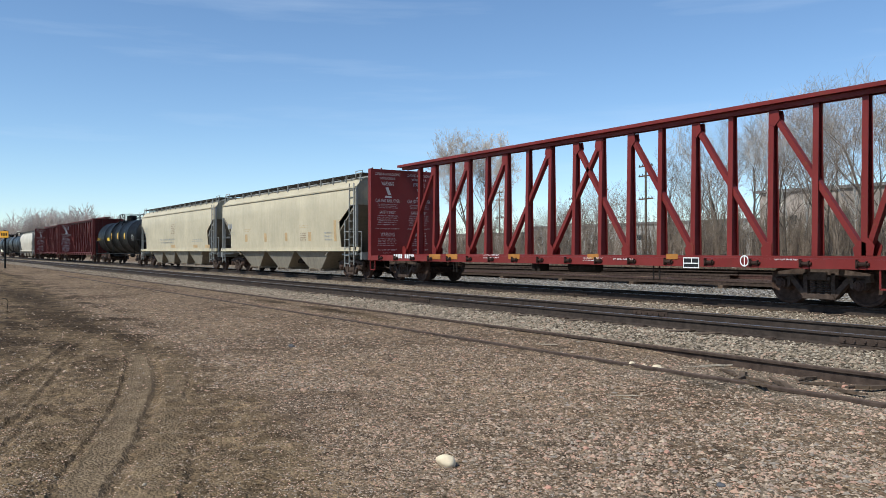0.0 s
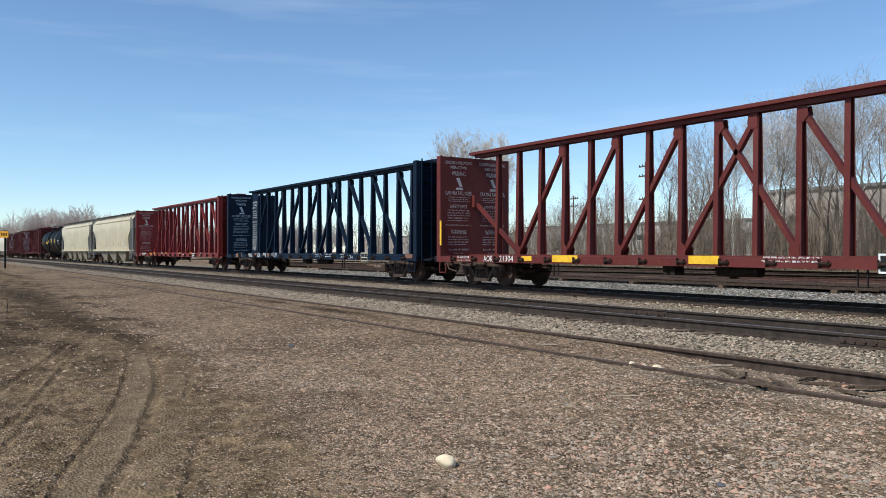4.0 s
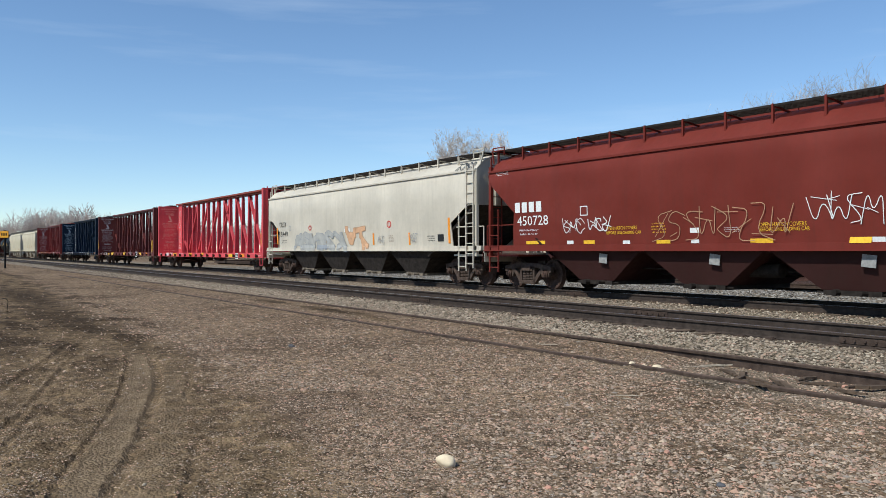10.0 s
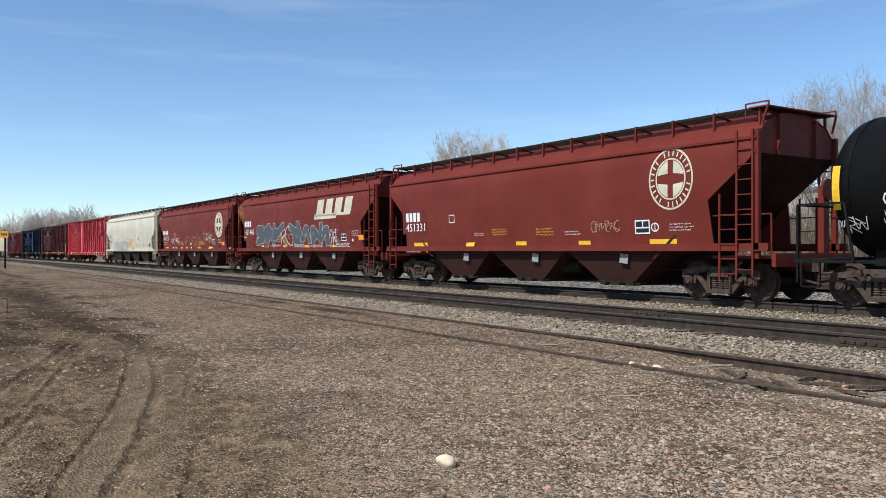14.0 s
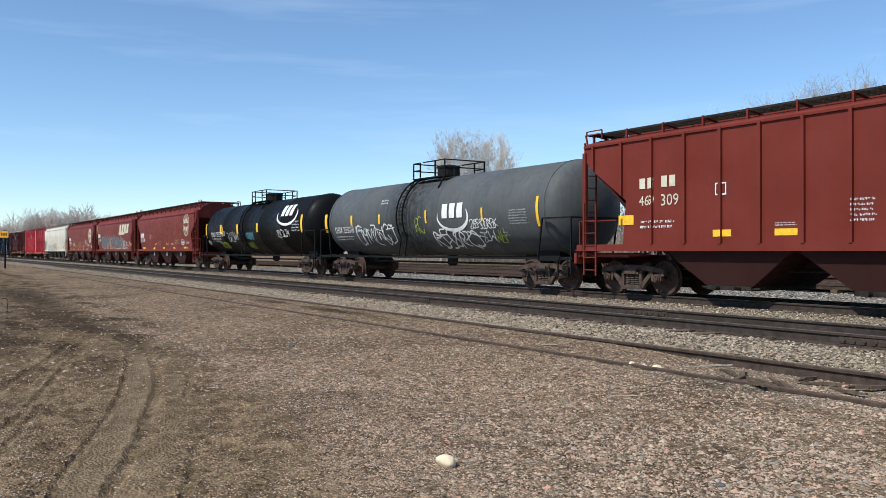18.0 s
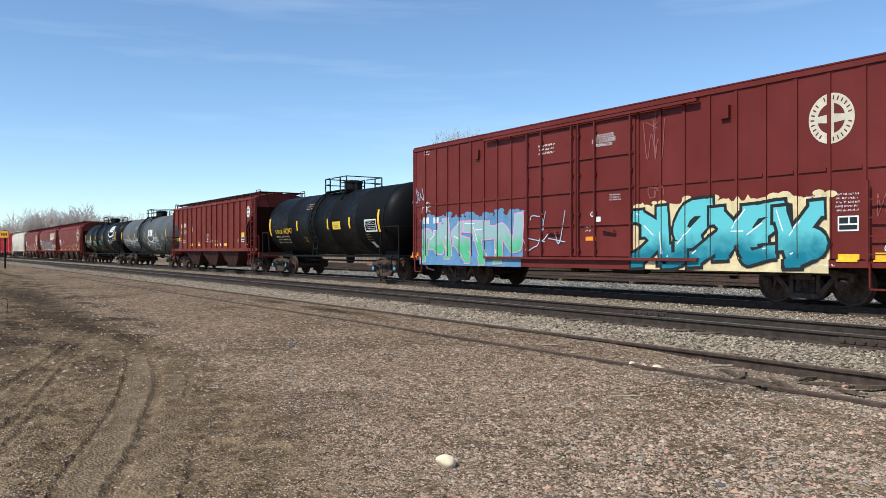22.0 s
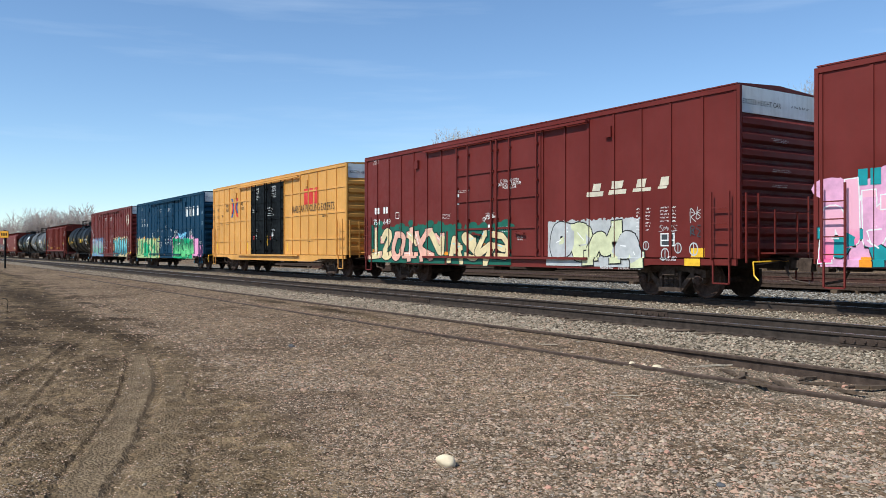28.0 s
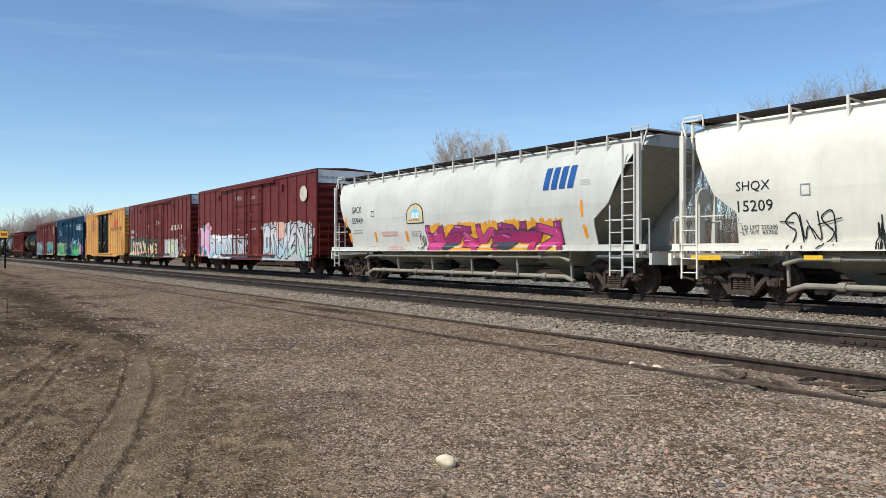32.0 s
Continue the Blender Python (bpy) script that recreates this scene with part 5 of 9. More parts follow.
# ---------------------------------------------------------------- tank car
def tank_car(pl, pr, mats, label, gap=1.6, zc=2.50, r=1.49, platform=0.0, cap=None):
    body, trim = mats
    car, hl = car_root("tank_car", pl, pr, label, "tank car")
    th = hl - 0.15
    bm = bmesh.new()
    hd = 0.72
    # straight seam steps between shell courses
    left = [(-th + hd * (1 - math.cos(math.pi / 2 * i / 8)), max(0.02, r * math.sin(math.pi / 2 * i / 8))) for i in range(9)]
    right = [(-x, q) for x, q in reversed(left)]
    mid = []
    for k in range(1, 5):
        x = -th + hd + (2 * th - 2 * hd) * k / 5
        mid += [(x - 0.01, r), (x, r + 0.006), (x + 0.01, r)]
    lathe(bm, left + mid + right, "x", 48, (0, 0, zc))
    part("tank", bm, body, car, smooth=True)
    # bands, manway, platform
    bm = bmesh.new()
    for x in (-th + hd + 0.05, th - hd - 0.05):
        lathe(bm, [(x - 0.04, r + 0.002), (x - 0.04, r + 0.015), (x + 0.04, r + 0.015), (x + 0.04, r + 0.002)], "x", 48, (0, 0, zc))
    part("tank_band", bm, body, car)
    bm = bmesh.new()
    zt = zc + r
    lathe(bm, [(zt - 0.2, 0.42), (zt + 0.34, 0.42), (zt + 0.36, 0.46), (zt + 0.42, 0.46), (zt + 0.47, 0.3), (zt + 0.48, 0.02)], "z", 20, (platform, 0, 0))
    part("manway_dome", bm, BLACK, car)
    bm = bmesh.new()
    lathe(bm, [(zt - 0.1, 0.09), (zt + 0.28, 0.09), (zt + 0.3, 0.12), (zt + 0.36, 0.05)], "z", 10, (platform + 0.75, -0.2, 0))
    part("safety_valve", bm, trim, car)
    bm = bmesh.new()
    for s in (-1, 1):
        box(bm, platform - 1.15, platform + 1.15, min(s * 0.5, s * 0.92), max(s * 0.5, s * 0.92), zt - 0.06, zt - 0.02)
        for x in (-1.05, 1.05):
            bar(bm, (platform + x, s * 0.88, zt - 0.06), (platform + x, s * 1.15, zt - 0.50), 0.05)
    part("platform", bm, trim, car)
    for s in (-1, 1):
        bm = bmesh.new()
        y = s * 0.9
        for x in (-1.1, -0.6, 0.45, 1.1):
            bar(bm, (platform + x, y, zt - 0.05), (platform + x, y, zt + 0.56), 0.045)
        for z in (zt + 0.28, zt + 0.56):
            bar(bm, (platform - 1.1, y, z), (platform - 0.6, y, z), 0.04)
            bar(bm, (platform + 0.45 if z < zt + 0.5 else platform - 0.4, y, z), (platform + 1.1, y, z), 0.04)
        if s < 0:
            for x in (-1.1, 1.1):
                for z in (zt + 0.28, zt + 0.56):
                    bar(bm, (platform + x, -0.9, z), (platform + x, 0.9, z), 0.04)
        part("platform_railing", bm, trim, car)
    # curved ladder on each side
    for s in (-1, 1):
        bm = bmesh.new()
        pts = []
        for k in range(13):
            a = radians(-62 + 127 * k / 12)
            pts.append((s * (r + 0.13) * math.cos(a), zc + (r + 0.13) * math.sin(a)))
        pts = [(s * 1.5, 0.9)] + [(y, z) for y, z in pts if z > 1.5]
        for dx in (-0.22, 0.22):
            for (ya, za), (yb, zb) in zip(pts, pts[1:]):
                bar(bm, (platform - 1.0 + dx, ya, za), (platform - 1.0 + dx, yb, zb), 0.05)
        for (ya, za), (yb, zb) in zip(pts, pts[1:]):
            bar(bm, (platform - 1.22, (ya + yb) / 2, (za + zb) / 2), (platform - 0.78, (ya + yb) / 2, (za + zb) / 2), 0.035)
        part("ladder", bm, trim, car)
    # saddles, stub sills, end platforms, side running pipe
    for s in (-1, 1):
        bm = bmesh.new()
        x0 = s * (hl - 1.6)
        prism(bm, [(x0 - 0.55, 0.86), (x0 + 0.55, 0.86), (x0 + 0.45, 1.75), (x0 - 0.45, 1.75)], -0.7, 0.7)
        part("saddle", bm, trim, car)
        bm = bmesh.new()
        box(bm, min(s * (hl - 3.2), s * (hl + 0.25)), max(s * (hl - 3.2), s * (hl + 0.25)), -0.3, 0.3, 0.76, 1.04)
        box(bm, min(s * (hl - 0.5), s * (hl + 0.3)), max(s * (hl - 0.5), s * (hl + 0.3)), -1.45, 1.45, 0.92, 1.0)
        part("end_platform", bm, trim, car)
        bm = bmesh.new()
        for q in (-1, 1):
            y = q * 1.42
            bar(bm, (s * (hl + 0.22), y, 0.5), (s * (hl + 0.22), y, 2.15), 0.045)
            bar(bm, (s * (hl + 0.22), y, 2.15), (s * (hl - 0.9), q * 1.55, 2.15), 0.045)
            bar(bm, (s * (hl - 0.9), q * 1.55, 2.15), (s * (hl - 1.1), q * 1.55, 0.95), 0.045)
            stirrup(bm, s * (hl - 0.1), q * 1.45, 0.42, 0.95, 0.42)
        bar(bm, (s * (hl + 0.22), -1.42, 2.15), (s * (hl + 0.22), 1.42, 2.15), 0.045)
        part("end_railing", bm, trim, car)
    bm = bmesh.new()
    for s in (-1, 1):
        box(bm, -hl + 0.2, hl - 0.2, s * 1.48 - 0.03, s * 1.48 + 0.03, 0.92, 0.99)
    part("side_rail", bm, trim, car)
    bm = bmesh.new()
    lathe(bm, [(0.62, 0.12), (0.7, 0.2), (1.05, 0.2)], "z", 12, (0.3, 0, 0))
    tube(bm, (-hl + 3, -0.3, 0.75), (hl - 3, -0.3, 0.75), 0.04, 6)
    part("bottom_outlet", bm, SOOT, car)
    for s in (-1, 1):
        part("coupler", shared("coupler", coupler_mesh, CAST), CAST, car, at=pose(s * (hl + gap / 2 - 1.0 + 0.1), 0, 0, 0, 0, 0 if s > 0 else 180))
        add_truck(car, s * (hl - 1.45), None, cap)
    return car, hl


# ---------------------------------------------------------------- box car
def boxcar(pl, pr, mats, label, posts=9, rails=(2.85,), door=(-2.4, 2.2), door_mat=None, gap=1.9, zt=4.98, tx=None, cap=None, lever=None):
    body, end, roof_m = mats
    car, hl = car_root("box_car", pl, pr, label, "box car")
    w, z0 = 1.52, 1.0
    bm = bmesh.new()
    box(bm, -hl, hl, -w, w, z0, zt)
    part("body", bm, body, car, bevel=0.015)
    n = 20
    for i in range(n):
        bm = bmesh.new()
        x0, x1 = -hl - 0.03 + (2 * hl + 0.06) * i / n, -hl - 0.03 + (2 * hl + 0.06) * (i + 1) / n
        pts = [(-w - 0.05, zt), (-w - 0.05, zt + 0.03), (0, zt + 0.12), (w + 0.05, zt + 0.03), (w + 0.05, zt)]
        a = [bm.verts.new((x0, y, z + 0.004)) for y, z in pts]
        b = [bm.verts.new((x1 - 0.004, y, z + 0.004)) for y, z in pts]
        bm.faces.new(a)
        bm.faces.new(b[::-1])
        for k in range(5):
            bm.faces.new((a[k], b[k], b[(k + 1) % 5], a[(k + 1) % 5]))
        part("roof_panel", bm, roof_m, car)
    for s in (-1, 1):
        y0, y1 = (s * w, s * (w + 0.07)) if s > 0 else (s * (w + 0.07), s * w)
        # side sill and upper chord
        bm = bmesh.new()
        yc0, yc1 = sorted((s * w, s * (w + 0.038)))
        box(bm, -hl, hl, yc0, yc1, zt - 0.12, zt - 0.002)
        part("top_chord", bm, body, car)
        bm = bmesh.new()
        prism(bm, [(-hl, 0.98), (hl, 0.98), (hl, 0.84), (hl - 2.6, 0.82), (hl - 3.4, 0.69), (-hl + 3.4, 0.69), (-hl + 2.6, 0.82), (-hl, 0.84)], y0 + (0.01 if s < 0 else 0.0), y1 - (0.0 if s < 0 else 0.01))
        part("side_sill", bm, body, car)
        # posts left and right of the doors
        for lo, hi in ((-hl, door[0]), (door[1], hl)):
            k = posts
            for i in range(k + 1):
                x = lo + (hi - lo) * i / k
                x = min(max(x, -hl + 0.05), hl - 0.05)
                bm = bmesh.new()
                box(bm, x - 0.04, x + 0.04, min(s * w, s * (w + 0.035)), max(s * w, s * (w + 0.035)), 1.0, zt - 0.15)
                part("side_post", bm, body, car)
                if i < k:
                    for z in rails:
                        bm = bmesh.new()
                        xn = lo + (hi - lo) * (i + 1) / k
                        yy0, yy1 = sorted((s * w, s * (w + 0.03)))
                        box(bm, x + 0.06, xn - 0.06, yy0, yy1, z - 0.035, z + 0.035)
                        part("side_rail", bm, body, car)
        # pair of plug doors
        dm = door_mat or body
        mid = (door[0] + door[1]) / 2
        for a, b in ((door[0] + 0.06, mid - 0.02), (mid + 0.02, door[1] - 0.06)):
            bm = bmesh.new()
            yd0, yd1 = (s * (w + 0.004), s * (w + 0.06))
            box(bm, a, b, min(yd0, yd1), max(yd0, yd1), 1.02, zt - 0.3)
            d = part("door", bm, dm, car, bevel=0.01)
            yo = s * (w + 0.062)
            for z in (1.9, 2.85, 3.75):
                bm = bmesh.new()
                box(bm, a + 0.05, b - 0.05, min(yo, yo + s * 0.04), max(yo, yo + s * 0.04), z - 0.03, z + 0.03)
                part("door_rib", bm, dm, d)
            for x in (a + 0.12, a + (b - a) * 0.35, b - 0.12):
                bm = bmesh.new()
                yr = s * (w + 0.13)
                tube(bm, (x, yr, 0.95), (x, yr, zt - 0.2), 0.028, 8)
                for z in (1.2, 2.2, 3.3, 4.4):
                    box(bm, x - 0.05, x + 0.05, min(s * (w + 0.05), yr), max(s * (w + 0.05), yr), z - 0.04, z + 0.04)
                part("locking_bar", bm, dm, d)
            bm = bmesh.new()
            xm = (a + b) / 2
            lathe(bm, [(s * (w + 0.07), 0.05), (s * (w + 0.16), 0.05)], "y", 10, (xm, 0, 1.75))
            bar(bm, (xm, s * (w + 0.15), 1.75), (xm + 0.45, s * (w + 0.15), 1.70), 0.05)
            part("door_lever", bm, dm, d)
        for z, nm in ((0.93, "lower_door_track"), (zt - 0.24, "upper_door_track")):
            bm = bmesh.new()
            e0, e1 = s * (w + 0.066), s * (w + 0.17)
            box(bm, door[0] - 2.0, door[1] + 2.0, min(e0, e1), max(e0, e1), z, z + 0.07)
            part(nm, bm, body, car)
        # ladders at both ends of the side and grab irons
        for q in (-1, 1):
            bm = bmesh.new()
            ladder(bm, q * (hl - 0.38), s * (w + 0.13), 0.95, 2.55, 0.5, "x", 0.36)
            stirrup(bm, q * (hl - 0.38), s * (w + 0.1), 0.42, 0.95, 0.45)
            part("ladder", bm, body, car)
        for q in (-1, 1):
            bm = bmesh.new()
            xg = q * hl * 0.55
            box(bm, xg - 0.12, xg + 0.12, min(y0, y1) - 0.02, max(y0, y1) + 0.02, zt - 0.75, zt - 0.45)
            part("lift_bracket", bm, body, car)
    for s in (-1, 1):
        x0, x1 = s * (hl + 0.002), s * (hl + 0.09)
        for i in range(9):
            bm = bmesh.new()
            z = 1.15 + i * 0.36
            pts = [(x0, z), (x1, z + 0.07), (x1, z + 0.2), (x0, z + 0.28)]
            prism(bm, pts, -w + 0.06, w - 0.06)
            part("end_corrugation", bm, end, car)
        for q in (-1, 1):
            bm = bmesh.new()
            box(bm, min(x0, x1), max(x0, x1), q * w - 0.04, q * w + 0.04, 1.0, zt - 0.01)
            part("corner_post", bm, end, car)
        bm = bmesh.new()
        box(bm, min(x0, s * (hl + 0.03)), max(x0, s * (hl + 0.03)), -w + 0.05, w - 0.05, zt - 0.62, zt - 0.01)
        pn = part("height_panel", bm, WHITE_PANEL, car, "white painted excess-height panel")
        bm = bmesh.new()
        ladder(bm, s * (hl + 0.16), -1.2, 0.9, 2.5, 0.45, "y", 0.36)
        ladder(bm, s * (hl + 0.16), 1.2, 0.9, 2.5, 0.45, "y", 0.36)
        part("end_ladder", bm, body, car)
        bm = bmesh.new()
        box(bm, min(s * hl, s * (hl + 0.55)), max(s * hl, s * (hl + 0.55)), -0.9, 0.9, 1.1, 1.14)
        for y in (-0.85, 0.0, 0.85):
            bar(bm, (s * (hl + 0.5), y, 1.14), (s * (hl + 0.5), y, 2.1), 0.035)
        bar(bm, (s * (hl + 0.5), -0.85, 2.1), (s * (hl + 0.5), 0.85, 2.1), 0.035)
        bar(bm, (s * (hl + 0.5), -0.85, 1.6), (s * (hl + 0.5), 0.85, 1.6), 0.035)
        part("brake_platform", bm, body, car)
    bm = bmesh.new()
    box(bm, -hl - 0.3, hl + 0.3, -0.4, 0.4, 0.76, 0.998)
    for i in range(9):
        x = -hl + 1 + (2 * hl - 2) * i / 8
        box(bm, x - 0.06, x + 0.06, -1.45, 1.45, 0.84, 0.998)
    part("underframe", bm, SOOT, car)
    underframe(car, hl, tx or hl - 2.35, gap, SOOT, cap=cap)
    if lever:
        bm = bmesh.new()
        for a, b in (((0.25, -1.3, 0.92), (0.3, -1.34, 0.62)), ((0.3, -1.34, 0.62), (0.42, -1.34, 0.5)), ((0.25, -1.3, 0.92), (0.4, -0.2, 0.95))):
            tube(bm, (hl + a[0], a[1], a[2]), (hl + b[0], b[1], b[2]), 0.018, 6)
        part("uncoupling_lever", bm, lever, car, "yellow uncoupling lever")
    return car, hl


WHITE_PANEL = paint("white_end_paint", (0.8, 0.78, 0.72), 0.6, 0.35)

# ---------------------------------------------------------------- the train, from its head to its tail
RED_CB = paint("red_centerbeam_paint", (0.155, 0.019, 0.016), 0.5, 0.35, rust=0.1)
BLUE_CB = paint("navy_centerbeam_paint", (0.006, 0.013, 0.027), 0.6, 0.25, spec=0.12)
BROWN_CB = paint("brown_red_centerbeam_paint", (0.105, 0.02, 0.016), 0.55, 0.45, rust=0.15)
PINK_CB = paint("bright_red_centerbeam_paint", (0.45, 0.05, 0.057), 0.55, 0.4, fade=0.25, rust=0.12)
PINK_TOP = paint("rusted_top_chord_paint", (0.22, 0.05, 0.035), 0.65, 0.5, rust=0.4)
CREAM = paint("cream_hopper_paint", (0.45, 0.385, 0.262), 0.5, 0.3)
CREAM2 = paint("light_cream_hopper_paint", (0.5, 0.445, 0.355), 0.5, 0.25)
# bays and slope sheets: dirt and the shade below the sill darken this cream
CREAM_SHADED = paint("cream_underbody_dirt_and_shade", (0.2, 0.172, 0.13), 0.65, 0.6)
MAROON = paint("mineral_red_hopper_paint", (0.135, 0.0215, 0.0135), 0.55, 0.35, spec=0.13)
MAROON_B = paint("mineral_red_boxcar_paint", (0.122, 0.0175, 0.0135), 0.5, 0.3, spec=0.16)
# grimy body red, darkened so the colour carries shade below the sill
MAROON_SHADED = paint("dark_red_underbody_shade", (0.034, 0.0125, 0.0105), 0.65, 0.5, spec=0.1)
TANK_BLACK = paint("black_tank_paint", (0.0055, 0.0052, 0.0052), 0.5, 0.3, dirt=(0.03, 0.024, 0.018), fade=0.1, spec=0.09)
TANK_GREY = paint("grey_tank_paint", (0.082, 0.084, 0.084), 0.55, 0.5, dirt=(0.05, 0.04, 0.032), spec=0.14, spill=(-3.4, 1.6))
TANK_DARK = paint("dark_grey_tank_paint", (0.03, 0.034, 0.036), 0.45, 0.3)
BOX_BLUE = paint("deep_blue_boxcar_paint", (0.006, 0.034, 0.069), 0.6, 0.2, spec=0.1)
BOX_YELLOW = paint("yellow_boxcar_paint", (0.56, 0.275, 0.062), 0.5, 0.18)
DOOR_BLACK = paint("black_door_paint", (0.0035, 0.0035, 0.0035), 0.5, 0.15, dirt=(0.012, 0.011, 0.01), fade=0.05, spec=0.07)
SHQ_WHITE = paint("white_hopper_paint", (0.7, 0.635, 0.52), 0.5, 0.15)
GAC_WHITE = paint("light_grey_hopper_paint", (0.56, 0.525, 0.455), 0.5, 0.22)
GREY_TRIM = paint("grey_trim_paint", (0.25, 0.245, 0.225), 0.55, 0.4)
PIPE_DUST = paint("dusty_pipe_paint", (0.27, 0.23, 0.175), 0.65, 0.5)
BAY_PALE = paint("dusty_bay_paint", (0.27, 0.245, 0.185), 0.65, 0.6)
CAP_BLUE = plain("bearing_cap_blue", (0.12, 0.3, 0.42), 0.6, 0.2, 10)

K = {}
K["tank_a"] = tank_car(-193.5, -176.0, (TANK_DARK, BLACK), "dark grey tank car with a dark platform")
K["tank_b"] = tank_car(-174.8, -156.4, (TANK_DARK, BLACK), "dark grey tank car with a dark platform")
K["white_far"] = hopper(-154.6, -137.6, "round", (CREAM2, GREY_TRIM, CREAM_SHADED), "pale cream covered hopper car")
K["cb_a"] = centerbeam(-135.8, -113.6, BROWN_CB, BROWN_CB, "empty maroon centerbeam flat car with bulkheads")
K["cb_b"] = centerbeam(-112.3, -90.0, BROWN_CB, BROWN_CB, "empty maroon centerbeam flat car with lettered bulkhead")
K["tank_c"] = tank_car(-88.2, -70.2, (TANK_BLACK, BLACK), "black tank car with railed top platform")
K["cream_a"] = hopper(-68.6, -49.8, "straight", (CREAM, GREY_TRIM, CREAM_SHADED), "cream covered hopper car with three discharge bays", bays=4)
K["cream_b"] = hopper(-48.3, -30.9, "straight", (CREAM, GREY_TRIM, CREAM_SHADED), "cream covered hopper car with faint red stencils", bays=3)
K["cb_red"] = centerbeam(-29.8, -8.1, RED_CB, RED_CB, "empty red centerbeam flat car with ribbed bulkheads", half_brace=False)
K["cb_blue"] = centerbeam(-6.5, 15.1, BLUE_CB, BLUE_CB, "empty navy blue centerbeam flat car with lettered bulkhead", half_brace=False)
K["cb_brown"] = centerbeam(16.5, 38.4, BROWN_CB, BROWN_CB, "empty brown-red centerbeam flat car with lettered bulkhead")
K["cb_pink"] = centerbeam(39.75, 61.6, PINK_CB, PINK_TOP, "empty bright red centerbeam flat car with rusty top chord")
K["crdx"] = hopper(62.5, 81.1, "straight", (CREAM2, CREAM2, SOOT), "dirty cream covered hopper car with orange graffiti", bays=4, cut=(1.47, 2.15, 2.72), nose=0.68)
K["bn1"] = hopper(81.9, 98.5, "curved", (MAROON, MAROON, MAROON_SHADED), "mineral red covered hopper car with round white emblem", cut=(1.3, 2.37, 3.38), nose=0.14)
K["bn2"] = hopper(99.6, 116.0, "curved", (MAROON, MAROON, MAROON_SHADED), "mineral red covered hopper car with grey graffiti letters", cut=(1.3, 2.37, 3.38), nose=0.14)
K["bn3"] = hopper(117.2, 133.7, "curved", (MAROON, MAROON, MAROON_SHADED), "mineral red covered hopper car with cross emblem in a circle", cut=(1.3, 2.37, 3.38), nose=0.14)
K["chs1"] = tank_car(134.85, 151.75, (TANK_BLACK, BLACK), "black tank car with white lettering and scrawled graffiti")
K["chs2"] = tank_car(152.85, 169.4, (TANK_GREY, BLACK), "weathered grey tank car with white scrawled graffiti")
K["bn4"] = hopper(170.3, 186.8, "ribbed", (MAROON, MAROON, MAROON_SHADED), "mineral red ribbed three-bay covered hopper car", ribs=16, cut=(1.55, 2.5, 3.6), nose=0.16)
K["utlx"] = tank_car(187.9, 202.0, (TANK_BLACK, BLACK), "black tank car with yellow reflectors and lettering", cap=CAP_BLUE, platform=0.6)
K["box1"] = boxcar(203.6, 221.5, (MAROON_B, MAROON_B, MAROON_B), "mineral red box car with teal and pastel graffiti")
K["box2"] = boxcar(223.6, 241.75, (BOX_BLUE, BOX_BLUE, BOX_BLUE), "blue box car with green graffiti along its lower side", posts=7, rails=(2.75, 4.05), cap=CAP_BLUE, lever=YELLOW_INK)
K["box3"] = boxcar(243.85, 262.1, (BOX_YELLOW, BOX_YELLOW, BOX_YELLOW), "yellow box car with black double doors", posts=7, rails=(1.75, 2.9, 4.0), door_mat=DOOR_BLACK)
K["box4"] = boxcar(263.95, 282.0, (MAROON_B, MAROON_B, MAROON_B), "mineral red box car with pale graffiti below", posts=7, rails=(), lever=YELLOW_INK)
K["box5"] = boxcar(284.0, 302.2, (MAROON_B, MAROON_B, MAROON_B), "mineral red box car with pink and silver graffiti", posts=6, rails=())
# the ends of the round-sided cars: height and how far the side stops short of the end
ROUND_END = ((1.2, 1.55), (2.05, 1.6), (2.48, 1.0), (3.7, 0.32), (3.945, 0.2), (3.95, 0.0))
K["gacx"] = hopper(304.2, 322.15, "round", (GAC_WHITE, GAC_WHITE, BAY_PALE), "light grey round-sided covered hopper car with magenta graffiti", bays=5, pipes=PIPE_DUST, cut=(1.6, 2.05, 3.95), line=ROUND_END)
K["shqx"] = hopper(323.6, 341.0, "round", (SHQ_WHITE, SHQ_WHITE, BAY_PALE), "white round-sided covered hopper car with black stencils", bays=5, pipes=PIPE_DUST, cut=(1.6, 2.05, 3.95), line=ROUND_END)

# ---------------------------------------------------------------- lettering, emblems and sprayed pieces on the cars
INKS = {"w": WHITE_INK, "k": BLACK_INK, "y": YELLOW_INK, "o": ORANGE_INK, "r": RED_INK}


def ink(code, rgb, rough=0.55):
    INKS[code] = plain("spray_" + code, rgb, rough, 0.12, 3.0)


def fade_ink(code, low, high, z0, z1, rough=0.5):
    """Sprayed fill that blends from one colour to another up the side."""
    m, nt, b = nodes_of("spray_" + code)
    tc = nt.nodes.new("ShaderNodeTexCoord")
    sep = nt.nodes.new("ShaderNodeSeparateXYZ")
    nt.links.new(tc.outputs["Object"], sep.inputs[0])
    mr = nt.nodes.new("ShaderNodeMapRange")
    mr.inputs["From Min"].default_value, mr.inputs["From Max"].default_value = z0, z1
    nt.links.new(sep.outputs["Z"], mr.inputs["Value"])
    add = nt.nodes.new("ShaderNodeMath")
    add.operation = "MULTIPLY_ADD"
    nt.links.new(noise_tex(nt, tc.outputs["Object"], 2.2, 5), add.inputs[0])
    add.inputs[1].default_value = 0.9
    nt.links.new(mr.outputs["Result"], add.inputs[2])
    nt.links.new(ramp(nt, add.outputs[0], [(0.5, low), (0.95, high)]), b.inputs["Base Color"])
    b.inputs["Roughness"].default_value = rough
    INKS[code] = m


SURF = {}
POSTS = {}


